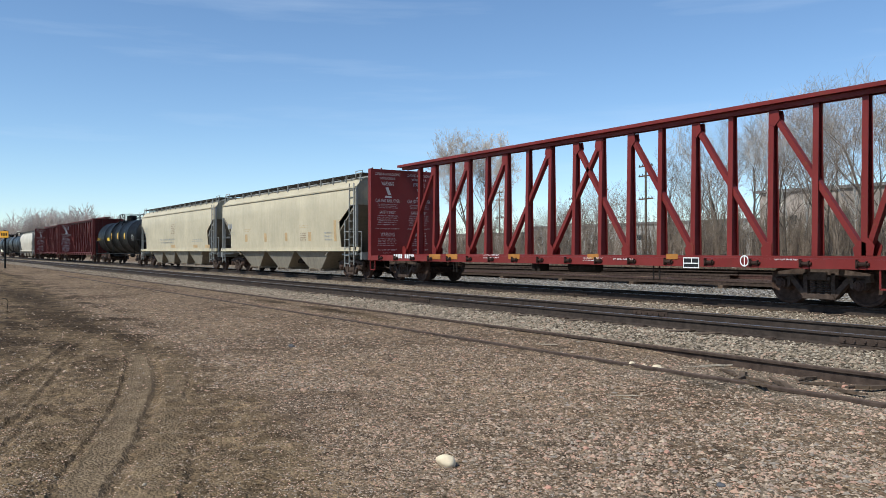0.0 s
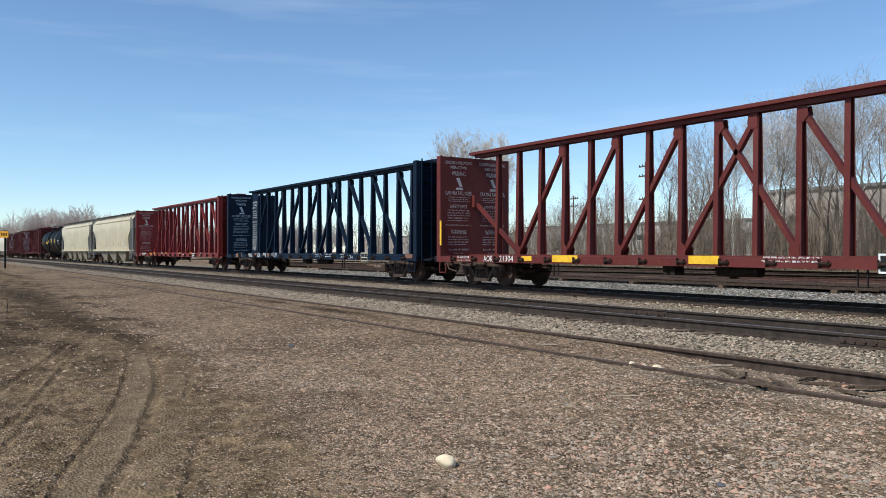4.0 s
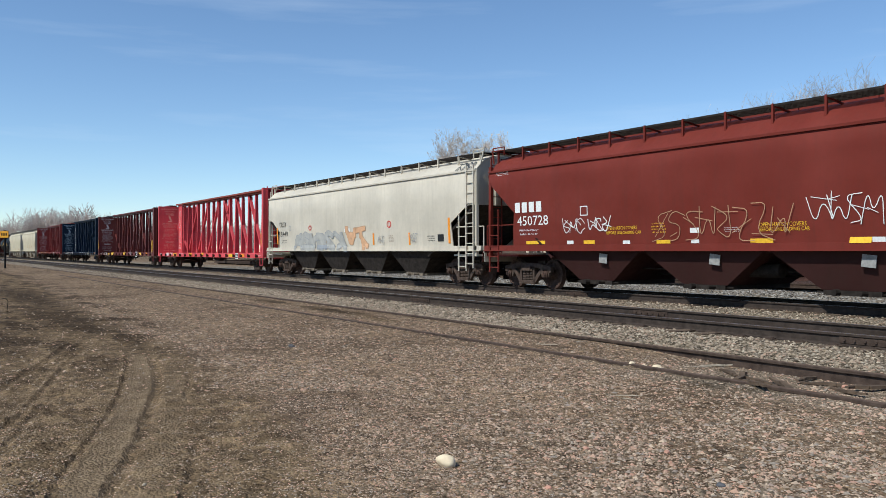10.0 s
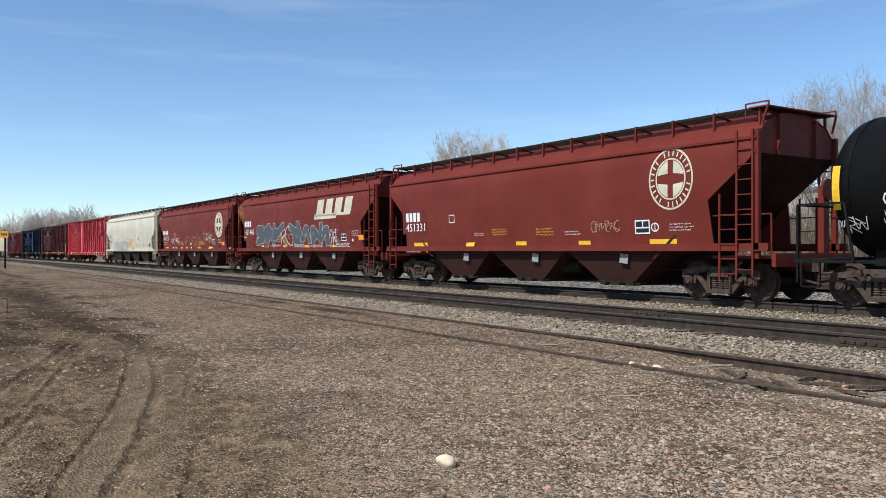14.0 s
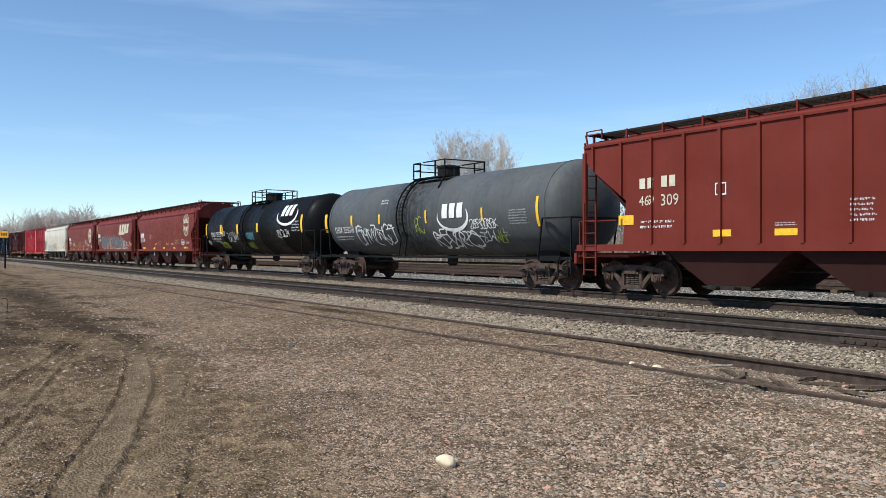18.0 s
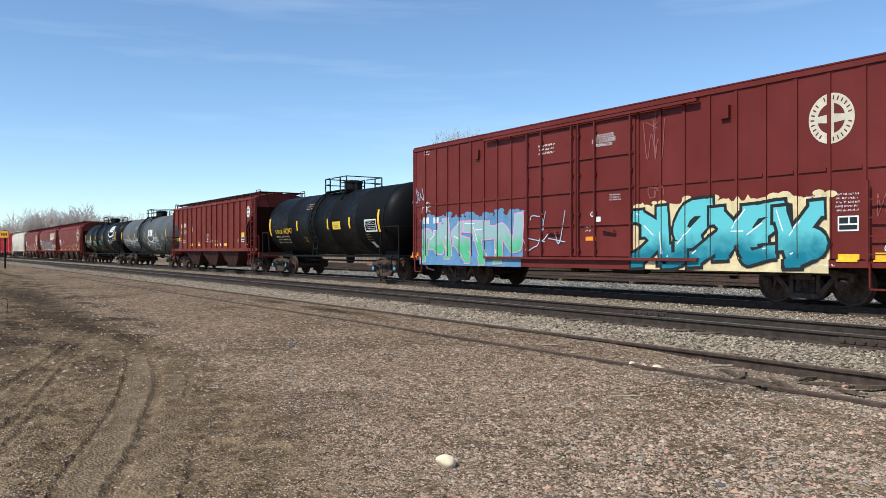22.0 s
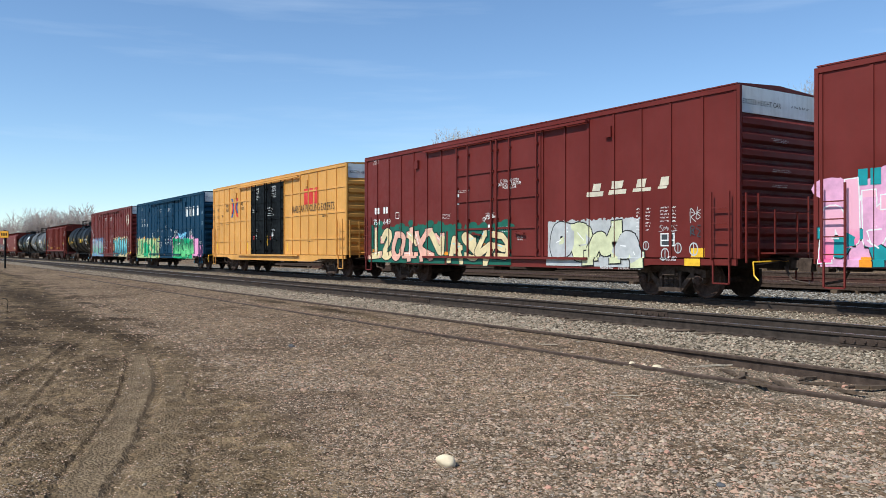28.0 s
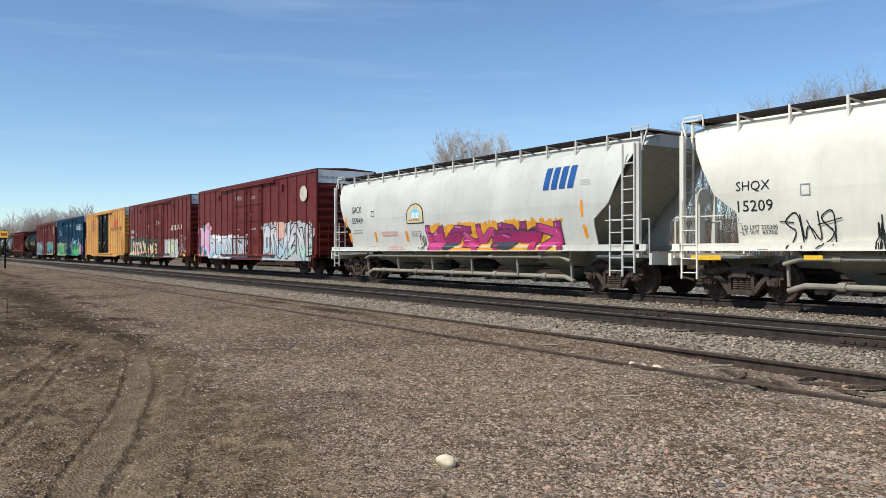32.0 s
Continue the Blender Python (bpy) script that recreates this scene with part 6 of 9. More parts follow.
def surface(key, z, x=99.0):
    kind = SURF[key]
    if key in POSTS and key != "bn4" and z >= 1.0 and -2.34 < x < 2.14:
        return 1.584
    if key in POSTS and key != "bn4" and z < 1.0:
        return 1.592
    if isinstance(kind, float):
        return kind
    if kind == "tank":
        return math.sqrt(max(0.05, 1.49 ** 2 - (z - 2.5) ** 2)) + 0.012
    prof = SHAPES[kind]
    return float(np.interp(z, [q for _, q in prof], [y for y, _ in prof])) if z > 1.34 else 1.55


def sheet(key, name, polys, code, off=0.006, label="", step=0.0003, ribs=False):
    """Flat paint laid on a car's near side: polygons of (x, z)."""
    car = K[key][0]
    curved = not isinstance(SURF[key], float)
    bm = bmesh.new()
    for i, poly in enumerate(polys):
        vs = [bm.verts.new((x, i * step, z)) for x, z in poly]
        try:
            bm.faces.new(vs)
        except ValueError:
            pass
    if curved and bm.verts:
        zs = [v.co.z for v in bm.verts]
        z = min(zs) + 0.14
        while z < max(zs):
            bmesh.ops.bisect_plane(bm, geom=bm.verts[:] + bm.edges[:] + bm.faces[:], plane_co=(0, 0, z), plane_no=(0, 0, 1))
            z += 0.14
    if key in POSTS and bm.verts:
        for x in (-2.345, -2.335, 2.135, 2.145):
            bmesh.ops.bisect_plane(bm, geom=bm.verts[:] + bm.edges[:] + bm.faces[:], plane_co=(x, 0, 0), plane_no=(1, 0, 0))
        for z in (0.995, 1.001):
            bmesh.ops.bisect_plane(bm, geom=bm.verts[:] + bm.edges[:] + bm.faces[:], plane_co=(0, 0, z), plane_no=(0, 0, 1))
    if ribs and key in POSTS:
        for x0, x1, out in POSTS[key]:
            xs = [v.co.x for v in bm.verts]
            if not xs or x1 < min(xs) or x0 > max(xs):
                continue
            cut = bm.copy()
            for co, no in (((x0, 0, 0), (-1, 0, 0)), ((x1, 0, 0), (1, 0, 0)), ((0, 0, 1.0), (0, 0, -1))):
                bmesh.ops.bisect_plane(cut, geom=cut.verts[:] + cut.edges[:] + cut.faces[:], plane_co=co, plane_no=no, clear_outer=True)
            if cut.faces:
                for v in cut.verts:
                    v.co.y = -(out + off + v.co.y)
                part(name, flat_mesh(cut, name), INKS[code], car, label)
            else:
                cut.free()
    for v in bm.verts:
        v.co.y = -(surface(key, v.co.z, v.co.x) + off + v.co.y)
    return part(name, flat_mesh(bm, name), INKS[code], car, label)


def flat_mesh(bm, name):
    me = bpy.data.meshes.new(name)
    bm.to_mesh(me)
    bm.free()
    return me


FONT = {}


def glyphs(s):
    """Polygons of a line of the built-in font, and its size."""
    if s not in FONT:
        cu = bpy.data.curves.new("line", "FONT")
        cu.body, cu.resolution_u = s, 2
        ob = bpy.data.objects.new("line", cu)
        me = bpy.data.meshes.new_from_object(ob)
        polys = [[(me.vertices[i].co.x, me.vertices[i].co.y) for i in p.vertices] for p in me.polygons]
        xs, zs = [x for p in polys for x, _ in p], [z for p in polys for _, z in p]
        FONT[s] = polys, min(xs), max(xs), min(zs), max(zs)
        bpy.data.objects.remove(ob)
        bpy.data.curves.remove(cu)
        bpy.data.meshes.remove(me)
    return FONT[s]


def line_polys(s, x0, x1, z0, z1):
    polys, a, b, c, d = glyphs(s)
    return [[(x0 + (x - a) / (b - a) * (x1 - x0), z0 + (z - c) / (d - c) * (z1 - z0)) for x, z in p] for p in polys]


def words(key, s, x0, x1, z0, z1, code="w"):
    sheet(key, "lettering", line_polys(s, x0, x1, z0, z1), code, 0.012, step=0.0, ribs=True)


def mark_polys(n, x0, x1, z0, z1, slant=0.0):
    """A company mark as plain blocks, one for each of its signs."""
    out = []
    w = (x1 - x0) / n
    for i in range(n):
        a, b = x0 + i * w + 0.04 * w, x0 + (i + 1) * w - 0.24 * w
        h = z1 - z0
        def q(xa, xb, za, zb):
            return [(xa + slant * za * h, z0 + za * h), (xb + slant * za * h, z0 + za * h), (xb + slant * zb * h, z0 + zb * h), (xa + slant * zb * h, z0 + zb * h)]
        out.append(q(a, b, 0, 1))
    return out


def mark(key, n, x0, x1, z0, z1, code="w", slant=0.0):
    sheet(key, "company_mark", mark_polys(n, x0, x1, z0, z1, slant), code, 0.012, step=0.0, ribs=True)


def row_polys(n, x0, x1, z0, z1, seed):
    rng = random.Random(seed)
    out = []
    h = (z1 - z0) / n
    for i in range(n):
        za, zb = z1 - (i + 0.70) * h, z1 - (i + 0.24) * h
        x = x0 + rng.uniform(0, 0.08) * (x1 - x0)
        end = x1 - rng.uniform(0, 0.15) * (x1 - x0)
        while x < end:
            # one word: thin strokes side by side, so that it greys as small letters do
            w = min(end - x, rng.uniform(1.4, 4.5) * (zb - za) + 0.01)
            t = max(0.009, 0.36 * (zb - za))
            k = max(1, int(w / (t * 1.7)))
            for j in range(k):
                xa = x + w * j / k
                lo, hi = rng.choice(((0, 1), (0, 1), (0, 0.55), (0.45, 1)))
                out.append([(xa, za + lo * (zb - za)), (xa + t, za + lo * (zb - za)), (xa + t, za + hi * (zb - za)), (xa, za + hi * (zb - za))])
            x += w + 0.6 * (zb - za) + 0.004
    return out


def rows(key, n, x0, x1, z0, z1, code="w"):
    sheet(key, "stencil", row_polys(n, x0, x1, z0, z1, int(x0 * 31 + z0 * 77 + n)), code, 0.011, step=0.0, ribs=True)


def patch(key, x0, x1, z0, z1, code, off=0.009, lean=0.0):
    d = lean * (z1 - z0)
    sheet(key, "reflector" if code in "yo" else "painted_patch", [[(x0 - d, z0), (x1 - d, z0), (x1, z1), (x0, z1)]], code, off, ribs=True)


def frame_plate(key, x0, x1, z0, z1, code="w", back="k"):
    """A framed black data plate, or an open frame."""
    if back:
        sheet(key, "data_plate", [[(x0, z0), (x1, z0), (x1, z1), (x0, z1)]], back, 0.008)
    t = 0.1 * min(x1 - x0, z1 - z0)
    m = z0 + (z1 - z0) * 0.4
    ps = [[(x0, z0), (x1, z0), (x1, z0 + t), (x0, z0 + t)], [(x0, z1 - t), (x1, z1 - t), (x1, z1), (x0, z1)],
          [(x0, z0 + t), (x0 + t, z0 + t), (x0 + t, z1 - t), (x0, z1 - t)], [(x1 - t, z0 + t), (x1, z0 + t), (x1, z1 - t), (x1 - t, z1 - t)]]
    if back:
        ps.append([(x0 + t, m), (x1 - t, m), (x1 - t, m + t), (x0 + t, m + t)])
        ps.append([((x0 + x1) / 2, m + t), ((x0 + x1) / 2 + t, m + t), ((x0 + x1) / 2 + t, z1 - t), ((x0 + x1) / 2, z1 - t)])
    sheet(key, "plate_frame", ps, code, 0.012, step=0.0)


def oval(x0, x1, z0, z1, n=28):
    return [((x0 + x1) / 2 + (x1 - x0) / 2 * math.cos(i * math.tau / n), (z0 + z1) / 2 + (z1 - z0) / 2 * math.sin(i * math.tau / n)) for i in range(n)]


def ring_polys(x0, x1, z0, z1, t, n=28):
    a, b = oval(x0, x1, z0, z1, n), oval(x0 + t, x1 - t, z0 + t, z1 - t, n)
    return [[a[i], a[(i + 1) % n], b[(i + 1) % n], b[i]] for i in range(n)]


def ring(key, x0, x1, z0, z1, code="w", t=0.12, cross=True):
    w = x1 - x0
    ps = ring_polys(x0, x1, z0, z1, t * w)
    if cross:
        xm, zm, q = (x0 + x1) / 2, (z0 + z1) / 2, 0.05 * w
        ps += [[(xm - q, z0 + t * w), (xm + q, z0 + t * w), (xm + q, z1 - t * w), (xm - q, z1 - t * w)]]
    sheet(key, "ring_mark", ps, code, 0.012, step=0.0)


def emblem(key, x0, x1, z0, z1, code="c", hollow=False, base="m"):
    """The railway's round emblem: a disc with a quartered circle, drawn as plain shapes."""
    w, h = x1 - x0, z1 - z0
    xm, zm = (x0 + x1) / 2, (z0 + z1) / 2
    if hollow:
        sheet(key, "emblem_ring", ring_polys(x0, x1, z0, z1, 0.035 * w, 36) + ring_polys(x0 + 0.16 * w, x1 - 0.16 * w, z0 + 0.16 * h, z1 - 0.16 * h, 0.03 * w, 32), code, 0.010, step=0.0)
    else:
        sheet(key, "emblem_disc", [oval(x0, x1, z0, z1, 36)], code, 0.008)
    ink_in = code if hollow else base
    quarters = []
    for sx in (-1, 1):
        for sz in (-1, 1):
            pts = [(xm + sx * 0.06 * w, zm + sz * 0.09 * h)]
            for k in range(7):
                a = math.radians(12 + 66 * k / 6)
                pts.append((xm + sx * 0.30 * w * math.cos(a), zm + sz * 0.30 * h * math.sin(a)))
            quarters.append(pts)
    sheet(key, "emblem_cross", quarters, ink_in, 0.011, step=0.0)
    ticks = []
    for k in range(26):
        a = math.tau * k / 26
        if k % 9 == 0:
            continue
        for r0, r1 in ((0.37, 0.455),):
            c, s_ = math.cos(a), math.sin(a)
            ticks.append([(xm + w * (r0 * c - 0.013 * s_), zm + h * (r0 * s_ + 0.013 * c)), (xm + w * (r0 * c + 0.013 * s_), zm + h * (r0 * s_ - 0.013 * c)),
                          (xm + w * (r1 * c + 0.014 * s_), zm + h * (r1 * s_ - 0.014 * c)), (xm + w * (r1 * c - 0.014 * s_), zm + h * (r1 * s_ + 0.014 * c))])
    sheet(key, "emblem_lettering", ticks, ink_in, 0.012, step=0.0)


def rounded(pts, times=2):
    """The line with its corners cut, as a moving hand draws it."""
    for _ in range(times):
        if len(pts) < 3:
            return pts
        out = [pts[0]]
        for (xa, za), (xb, zb) in zip(pts, pts[1:]):
            out += [(0.75 * xa + 0.25 * xb, 0.75 * za + 0.25 * zb), (0.25 * xa + 0.75 * xb, 0.25 * za + 0.75 * zb)]
        pts = out + [pts[-1]]
    return pts


def stroke(pts, w, w1=None):
    """Quads and round joints along a polyline."""
    out = []
    w1 = w if w1 is None else w1
    n = len(pts)
    for i, ((xa, za), (xb, zb)) in enumerate(zip(pts, pts[1:])):
        d = math.hypot(xb - xa, zb - za) or 1e-6
        nx, nz = -(zb - za) / d, (xb - xa) / d
        ra, rb = [(w + (w1 - w) * k / max(1, n - 1)) / 2 for k in (i, i + 1)]
        out.append([(xa + nx * ra, za + nz * ra), (xa - nx * ra, za - nz * ra), (xb - nx * rb, zb - nz * rb), (xb + nx * rb, zb + nz * rb)])
        if i:
            out.append(oval(xa - ra, xa + ra, za - ra, za + ra, 8))
    return out


def scrawl(key, x0, x1, z0, z1, code="w", thick=0.035, seed=0):
    """A quick sprayed scribble."""
    rng = random.Random(seed + int(x0 * 13 + z0 * 7))
    w, h = x1 - x0, z1 - z0
    n = max(2, int(round(w / max(0.16, 0.55 * h))))
    polys = []
    for i in range(n):
        a, b = x0 + w * i / n, x0 + w * (i + 1.15) / n
        kind = rng.randint(0, 4)
        if kind == 0:
            pts = [(0, 0), (0.1, 1), (0.55, 0.3), (0.9, 1), (1, 0.1)]
        elif kind == 1:
            pts = [(0.5 + 0.5 * math.cos(0.6 + k * 0.55), 0.5 + 0.5 * math.sin(0.6 + k * 0.55)) for k in range(11)]
        elif kind == 2:
            pts = [(0, 1), (1, 0.95), (0.1, 0.1), (1.0, 0.0)]
        elif kind == 3:
            pts = [(0.1, 0), (0.15, 1), (0.8, 0.8), (0.75, 0.55), (0.15, 0.45), (0.95, 0)]
        else:
            pts = [(0.9, 0.9), (0.3, 1), (0.1, 0.7), (0.8, 0.4), (0.7, 0.05), (0, 0.05)]
        fx, fz, sw = rng.random() < 0.5, rng.random() < 0.5, rng.uniform(-0.4, 0.4)
        pts = [((1 - x if fx else x) + sw * (z - 0.5), 1 - z if fz else z) for x, z in pts]
        pts = [(a + (b - a) * (x + rng.uniform(-0.16, 0.16)), z0 + h * min(1, max(0, z + rng.uniform(-0.16, 0.16)))) for x, z in pts]
        polys += stroke(rounded(pts), thick * 0.6)
        polys += stroke([(a + (b - a) * rng.uniform(-0.2, 0.4), z0 + h * rng.uniform(0.1, 0.9)), (a + (b - a) * rng.uniform(0.5, 1.3), z0 + h * rng.uniform(0.1, 0.9))], thick * 0.5)
    sheet(key, "spray_scribble", polys, code, 0.014, step=0.00012)


LETTERS = (
    (((0, 0), (0.05, 1)), ((0.05, 1), (0.8, 0.85), (0.7, 0.55), (0.1, 0.5)), ((0.3, 0.5), (0.95, 0))),
    (((0.9, 0.85), (0.4, 1), (0.05, 0.75), (0.5, 0.52), (0.95, 0.3), (0.6, 0.02), (0.05, 0.1)),),
    (((0.05, 0.95), (0.95, 1)), ((0.5, 0.95), (0.45, 0.0))),
    (((0.95, 0.9), (0.1, 0.95), (0.08, 0.05), (0.95, 0.08)), ((0.1, 0.5), (0.8, 0.52))),
    (((0.0, 0.0), (0.45, 1.0), (0.95, 0.0)), ((0.22, 0.35), (0.75, 0.35))),
    (((0.1, 0.2), (0.1, 0.8), (0.5, 1.0), (0.9, 0.8), (0.9, 0.2), (0.5, 0.0), (0.1, 0.2)),),
    (((0.05, 0.0), (0.1, 1.0)), ((0.95, 1.0), (0.15, 0.45), (0.98, 0.0))),
    (((0.05, 0.0), (0.1, 1.0), (0.85, 0.1), (0.95, 1.0)),),
)


def piece(key, x0, x1, z0, z1, n, fill, line="k", cloud="", shine="w", seed=1, fat=0.30, puff=0.18, fill2="", tuft="", rim=0.07):
    """A sprayed piece of graffiti: cloud, outline, filled letter shapes, shines and drips."""
    rng = random.Random(seed)
    w, h = (x1 - x0) / n, z1 - z0
    if tuft:
        # sprayed tufts that peep out along the upper edge and the ends
        polys = []
        for k in range(n * 2 + 1):
            if rng.random() < 0.75:
                x, r = x0 + (x1 - x0) * k / (2 * n) + rng.uniform(-0.1, 0.1), rng.uniform(0.09, 0.17) * h
                z = z1 + rng.uniform(-0.06, 0.05) * h
                polys += [oval(x - r * 1.3, x + r * 1.3, z - r, z + r * 0.9, 12), oval(x - r * 2.0, x + r * 0.5, z - r, z + r * 0.4, 10)]
        for x in (x0, x1):
            for k in range(4):
                r, z = rng.uniform(0.1, 0.15) * h, z0 + h * (0.15 + 0.22 * k)
                polys.append(oval(x - r, x + r, z - r, z + r, 10))
        sheet(key, "graffiti_cloud", polys, tuft, 0.004, step=0.00005, ribs=True)
    if cloud:
        polys = []
        m = int((x1 - x0) / (0.55 * puff * h + 0.05)) + 4
        base = [(x0, z0), (x1, z0)]
        top = []
        for k in range(m + 1):
            x = x1 - (x1 - x0) * k / m
            top.append((x, z1 - 0.05 * h + puff * h * rng.uniform(-0.5, 0.75)))
        quads = [[(a[0], z0), (b[0], z0), b, a] for a, b in zip(top, top[1:])]
        polys += quads
        for x, z in top[::2]:
            r = puff * h * rng.uniform(0.3, 0.6)
            polys.append(oval(x - r * 1.8, x + r * 1.8, z - r, z + r * 0.8, 12))
        sheet(key, "graffiti_cloud", polys, cloud, 0.006, step=0.00008, ribs=True)
    for i in range(n):
        outer, inner, inner2, shines = [], [], [], []
        strokes = LETTERS[(seed * 3 + i * 5 + rng.randint(0, 2)) % len(LETTERS)]
        # twisted, mirrored strokes with darts and bars into the neighbour: no readable letters
        fx, fz, sw = rng.random() < 0.6, rng.random() < 0.55, rng.uniform(0.15, 0.4)
        strokes = [[((1 - x if fx else x) + sw * math.sin(3.1 * z + i), (1 - z if fz else z) + 0.14 * math.sin(4 * x + i)) for x, z in st] for st in strokes]
        strokes = [[(min(1.25, max(-0.25, x)), min(1.0, max(0.0, z))) for x, z in st] for st in strokes]
        if rng.random() < 0.5:
            strokes.append([(rng.uniform(0.2, 0.5), rng.uniform(0.2, 0.8)), (rng.uniform(0.9, 1.3), rng.uniform(0.1, 0.95))])
        a = x0 + w * i - 0.04 * w
        lean = rng.uniform(-0.12, 0.18)
        zj0, zj1 = z0 + h * rng.uniform(0.0, 0.08), z1 - h * rng.uniform(0.0, 0.14)
        th = 0.62 * fat * min(w * 1.25, h * 0.9)
        for st in strokes:
            pts = [(a + 0.13 * w + (0.86 * w) * x + lean * w * (z - 0.5) + rng.uniform(-0.04, 0.04) * w, zj0 + th * 0.5 + (zj1 - zj0 - th) * z + rng.uniform(-0.03, 0.03) * h) for x, z in st]
            t0, t1 = th * rng.uniform(0.85, 1.2), th * rng.uniform(0.85, 1.3)
            pts = rounded(pts, 1)
            outer += stroke(pts, t0 + rim, t1 + rim)
            for e, t in ((pts[0], t0), (pts[-1], t1)):
                r = t / 2 + rim / 2
                outer.append([(e[0] - r, e[1] - r), (e[0] + r, e[1] - r * 0.9), (e[0] + r * 0.9, e[1] + r), (e[0] - r, e[1] + r * 0.9)])
                r = t / 2
                inner.append([(e[0] - r, e[1] - r), (e[0] + r, e[1] - r * 0.9), (e[0] + r * 0.9, e[1] + r), (e[0] - r, e[1] + r * 0.9)])
            (inner2 if fill2 and rng.random() < 0.45 else inner).extend(stroke(pts, t0, t1))
            if shine:
                (xa, za), (xb, zb) = pts[0], pts[1]
                shines += stroke([(xa - 0.3 * t0, za + 0.3 * t0), ((xa + xb) / 2 - 0.3 * t0, (za + zb) / 2 + 0.3 * t0)], 0.03)
        lay = 0.0135 + 0.0022 * (i if i % 2 else i + 1)
        sheet(key, "graffiti_outline", outer, line, lay, step=0.00002, ribs=True)
        sheet(key, "graffiti_fill", inner, fill, lay + 0.0009, step=0.00002, ribs=True)
        if inner2:
            sheet(key, "graffiti_fill", inner2, fill2, lay + 0.0013, step=0.00002, ribs=True)
        if shines:
            sheet(key, "graffiti_shine", shines, shine, lay + 0.0018, step=0.00002, ribs=True)


def end_words(key, face_x, items):
    """Lettering on a face that looks towards the tail of the train: (text or row count, y0, y1, z0, z1, ink)."""
    car = K[key][0]
    for what, y0, y1, z0, z1, code in items:
        polys = line_polys(what, y0, y1, z0, z1) if isinstance(what, str) else row_polys(what, y0, y1, z0, z1, int(z0 * 100))
        bm = bmesh.new()
        for poly in polys:
            try:
                bm.faces.new([bm.verts.new((face_x, y, z)) for y, z in poly])
            except ValueError:
                pass
        part("lettering" if isinstance(what, str) else "stencil", flat_mesh(bm, "lettering"), INKS[code], car)


for _k in K:
    SURF[_k] = 1.52
SURF.update({"white_far": "round", "cream_a": "straight", "cream_b": "straight", "crdx": "straight", "bn1": "curved", "bn2": "curved", "bn3": "curved", "bn4": 1.505, "gacx": "round", "shqx": "round"})
for _k in ("tank_a", "tank_b", "tank_c", "chs1", "chs2", "utlx"):
    SURF[_k] = "tank"
for _k in ("cb_a", "cb_b", "cb_red", "cb_blue", "cb_brown", "cb_pink"):
    SURF[_k] = 1.545
for _k, (_n, _d) in {"box1": (9, (-2.4, 2.2)), "box2": (7, (-2.4, 2.2)), "box3": (7, (-2.4, 2.2)), "box4": (7, (-2.4, 2.2)), "box5": (6, (-2.4, 2.2))}.items():
    _h = K[_k][1]
    POSTS[_k] = [(lo + (hi - lo) * i / _n - 0.04, lo + (hi - lo) * i / _n + 0.04, 1.555) for lo, hi in ((-_h, _d[0]), (_d[1], _h)) for i in range(_n + 1)]
_h = K["bn4"][1]
POSTS["bn4"] = [(-_h + 0.35 + (2 * _h - 0.7) * i / 15 - 0.04, -_h + 0.35 + (2 * _h - 0.7) * i / 15 + 0.04, 1.575) for i in range(16)]
ink("bluec", (0.13, 0.26, 0.42)), ink("fadeo", (0.50, 0.34, 0.17)), ink("pinkp", (0.74, 0.38, 0.55)), ink("dgrey", (0.085, 0.095, 0.105)), ink("mgreen", (0.02, 0.36, 0.14)), ink("pgreen", (0.42, 0.52, 0.22)), ink("rose", (0.52, 0.06, 0.2)), ink("palegrey", (0.40, 0.385, 0.35)), ink("c", (0.62, 0.55, 0.42)), ink("m", (0.13, 0.02, 0.017)), ink("grey", (0.30, 0.31, 0.32)), ink("silver", (0.48, 0.48, 0.47)), ink("dark", (0.05, 0.055, 0.06)), ink("brown", (0.22, 0.11, 0.07)), ink("peach", (0.62, 0.36, 0.20)), ink("tan", (0.45, 0.28, 0.16)), ink("lime", (0.45, 0.55, 0.05)), ink("cream", (0.72, 0.58, 0.32)), ink("pink", (0.75, 0.30, 0.50)), ink("salmon", (0.72, 0.40, 0.30)), ink("dgreen", (0.02, 0.12, 0.08)), ink("orange", (0.75, 0.33, 0.03)), ink("sky", (0.25, 0.60, 0.75)), ink("lblue", (0.42, 0.52, 0.62)), ink("purple", (0.22, 0.06, 0.22)), ink("blue", (0.03, 0.10, 0.30)), ink("yellowish", (0.62, 0.62, 0.38)), ink("teal", (0.03, 0.28, 0.30)), ink("yel", (0.80, 0.52, 0.05)), ink("redx", (0.6, 0.04, 0.03)), ink("faint", (0.30, 0.10, 0.09))
fade_ink("pastel", (0.10, 0.42, 0.2), (0.3, 0.42, 0.42), 1.2, 2.2)
fade_ink("tealf", (0.01, 0.16, 0.22), (0.14, 0.50, 0.52), 1.0, 2.2)
fade_ink("limef", (0.05, 0.42, 0.14), (0.50, 0.62, 0.20), 0.9, 2.2)
fade_ink("greenf", (0.14, 0.55, 0.18), (0.01, 0.14, 0.06), 1.1, 2.3)
fade_ink("magenta", (0.48, 0.015, 0.1), (0.24, 0.025, 0.12), 1.2, 2.4)
fade_ink("chrome", (0.38, 0.50, 0.55), (0.60, 0.58, 0.58), 1.0, 2.3)
fade_ink("mint", (0.40, 0.55, 0.44), (0.55, 0.50, 0.48), 1.0, 2.3)
fade_ink("pinkf", (0.80, 0.12, 0.30), (0.78, 0.40, 0.50), 1.0, 2.2)


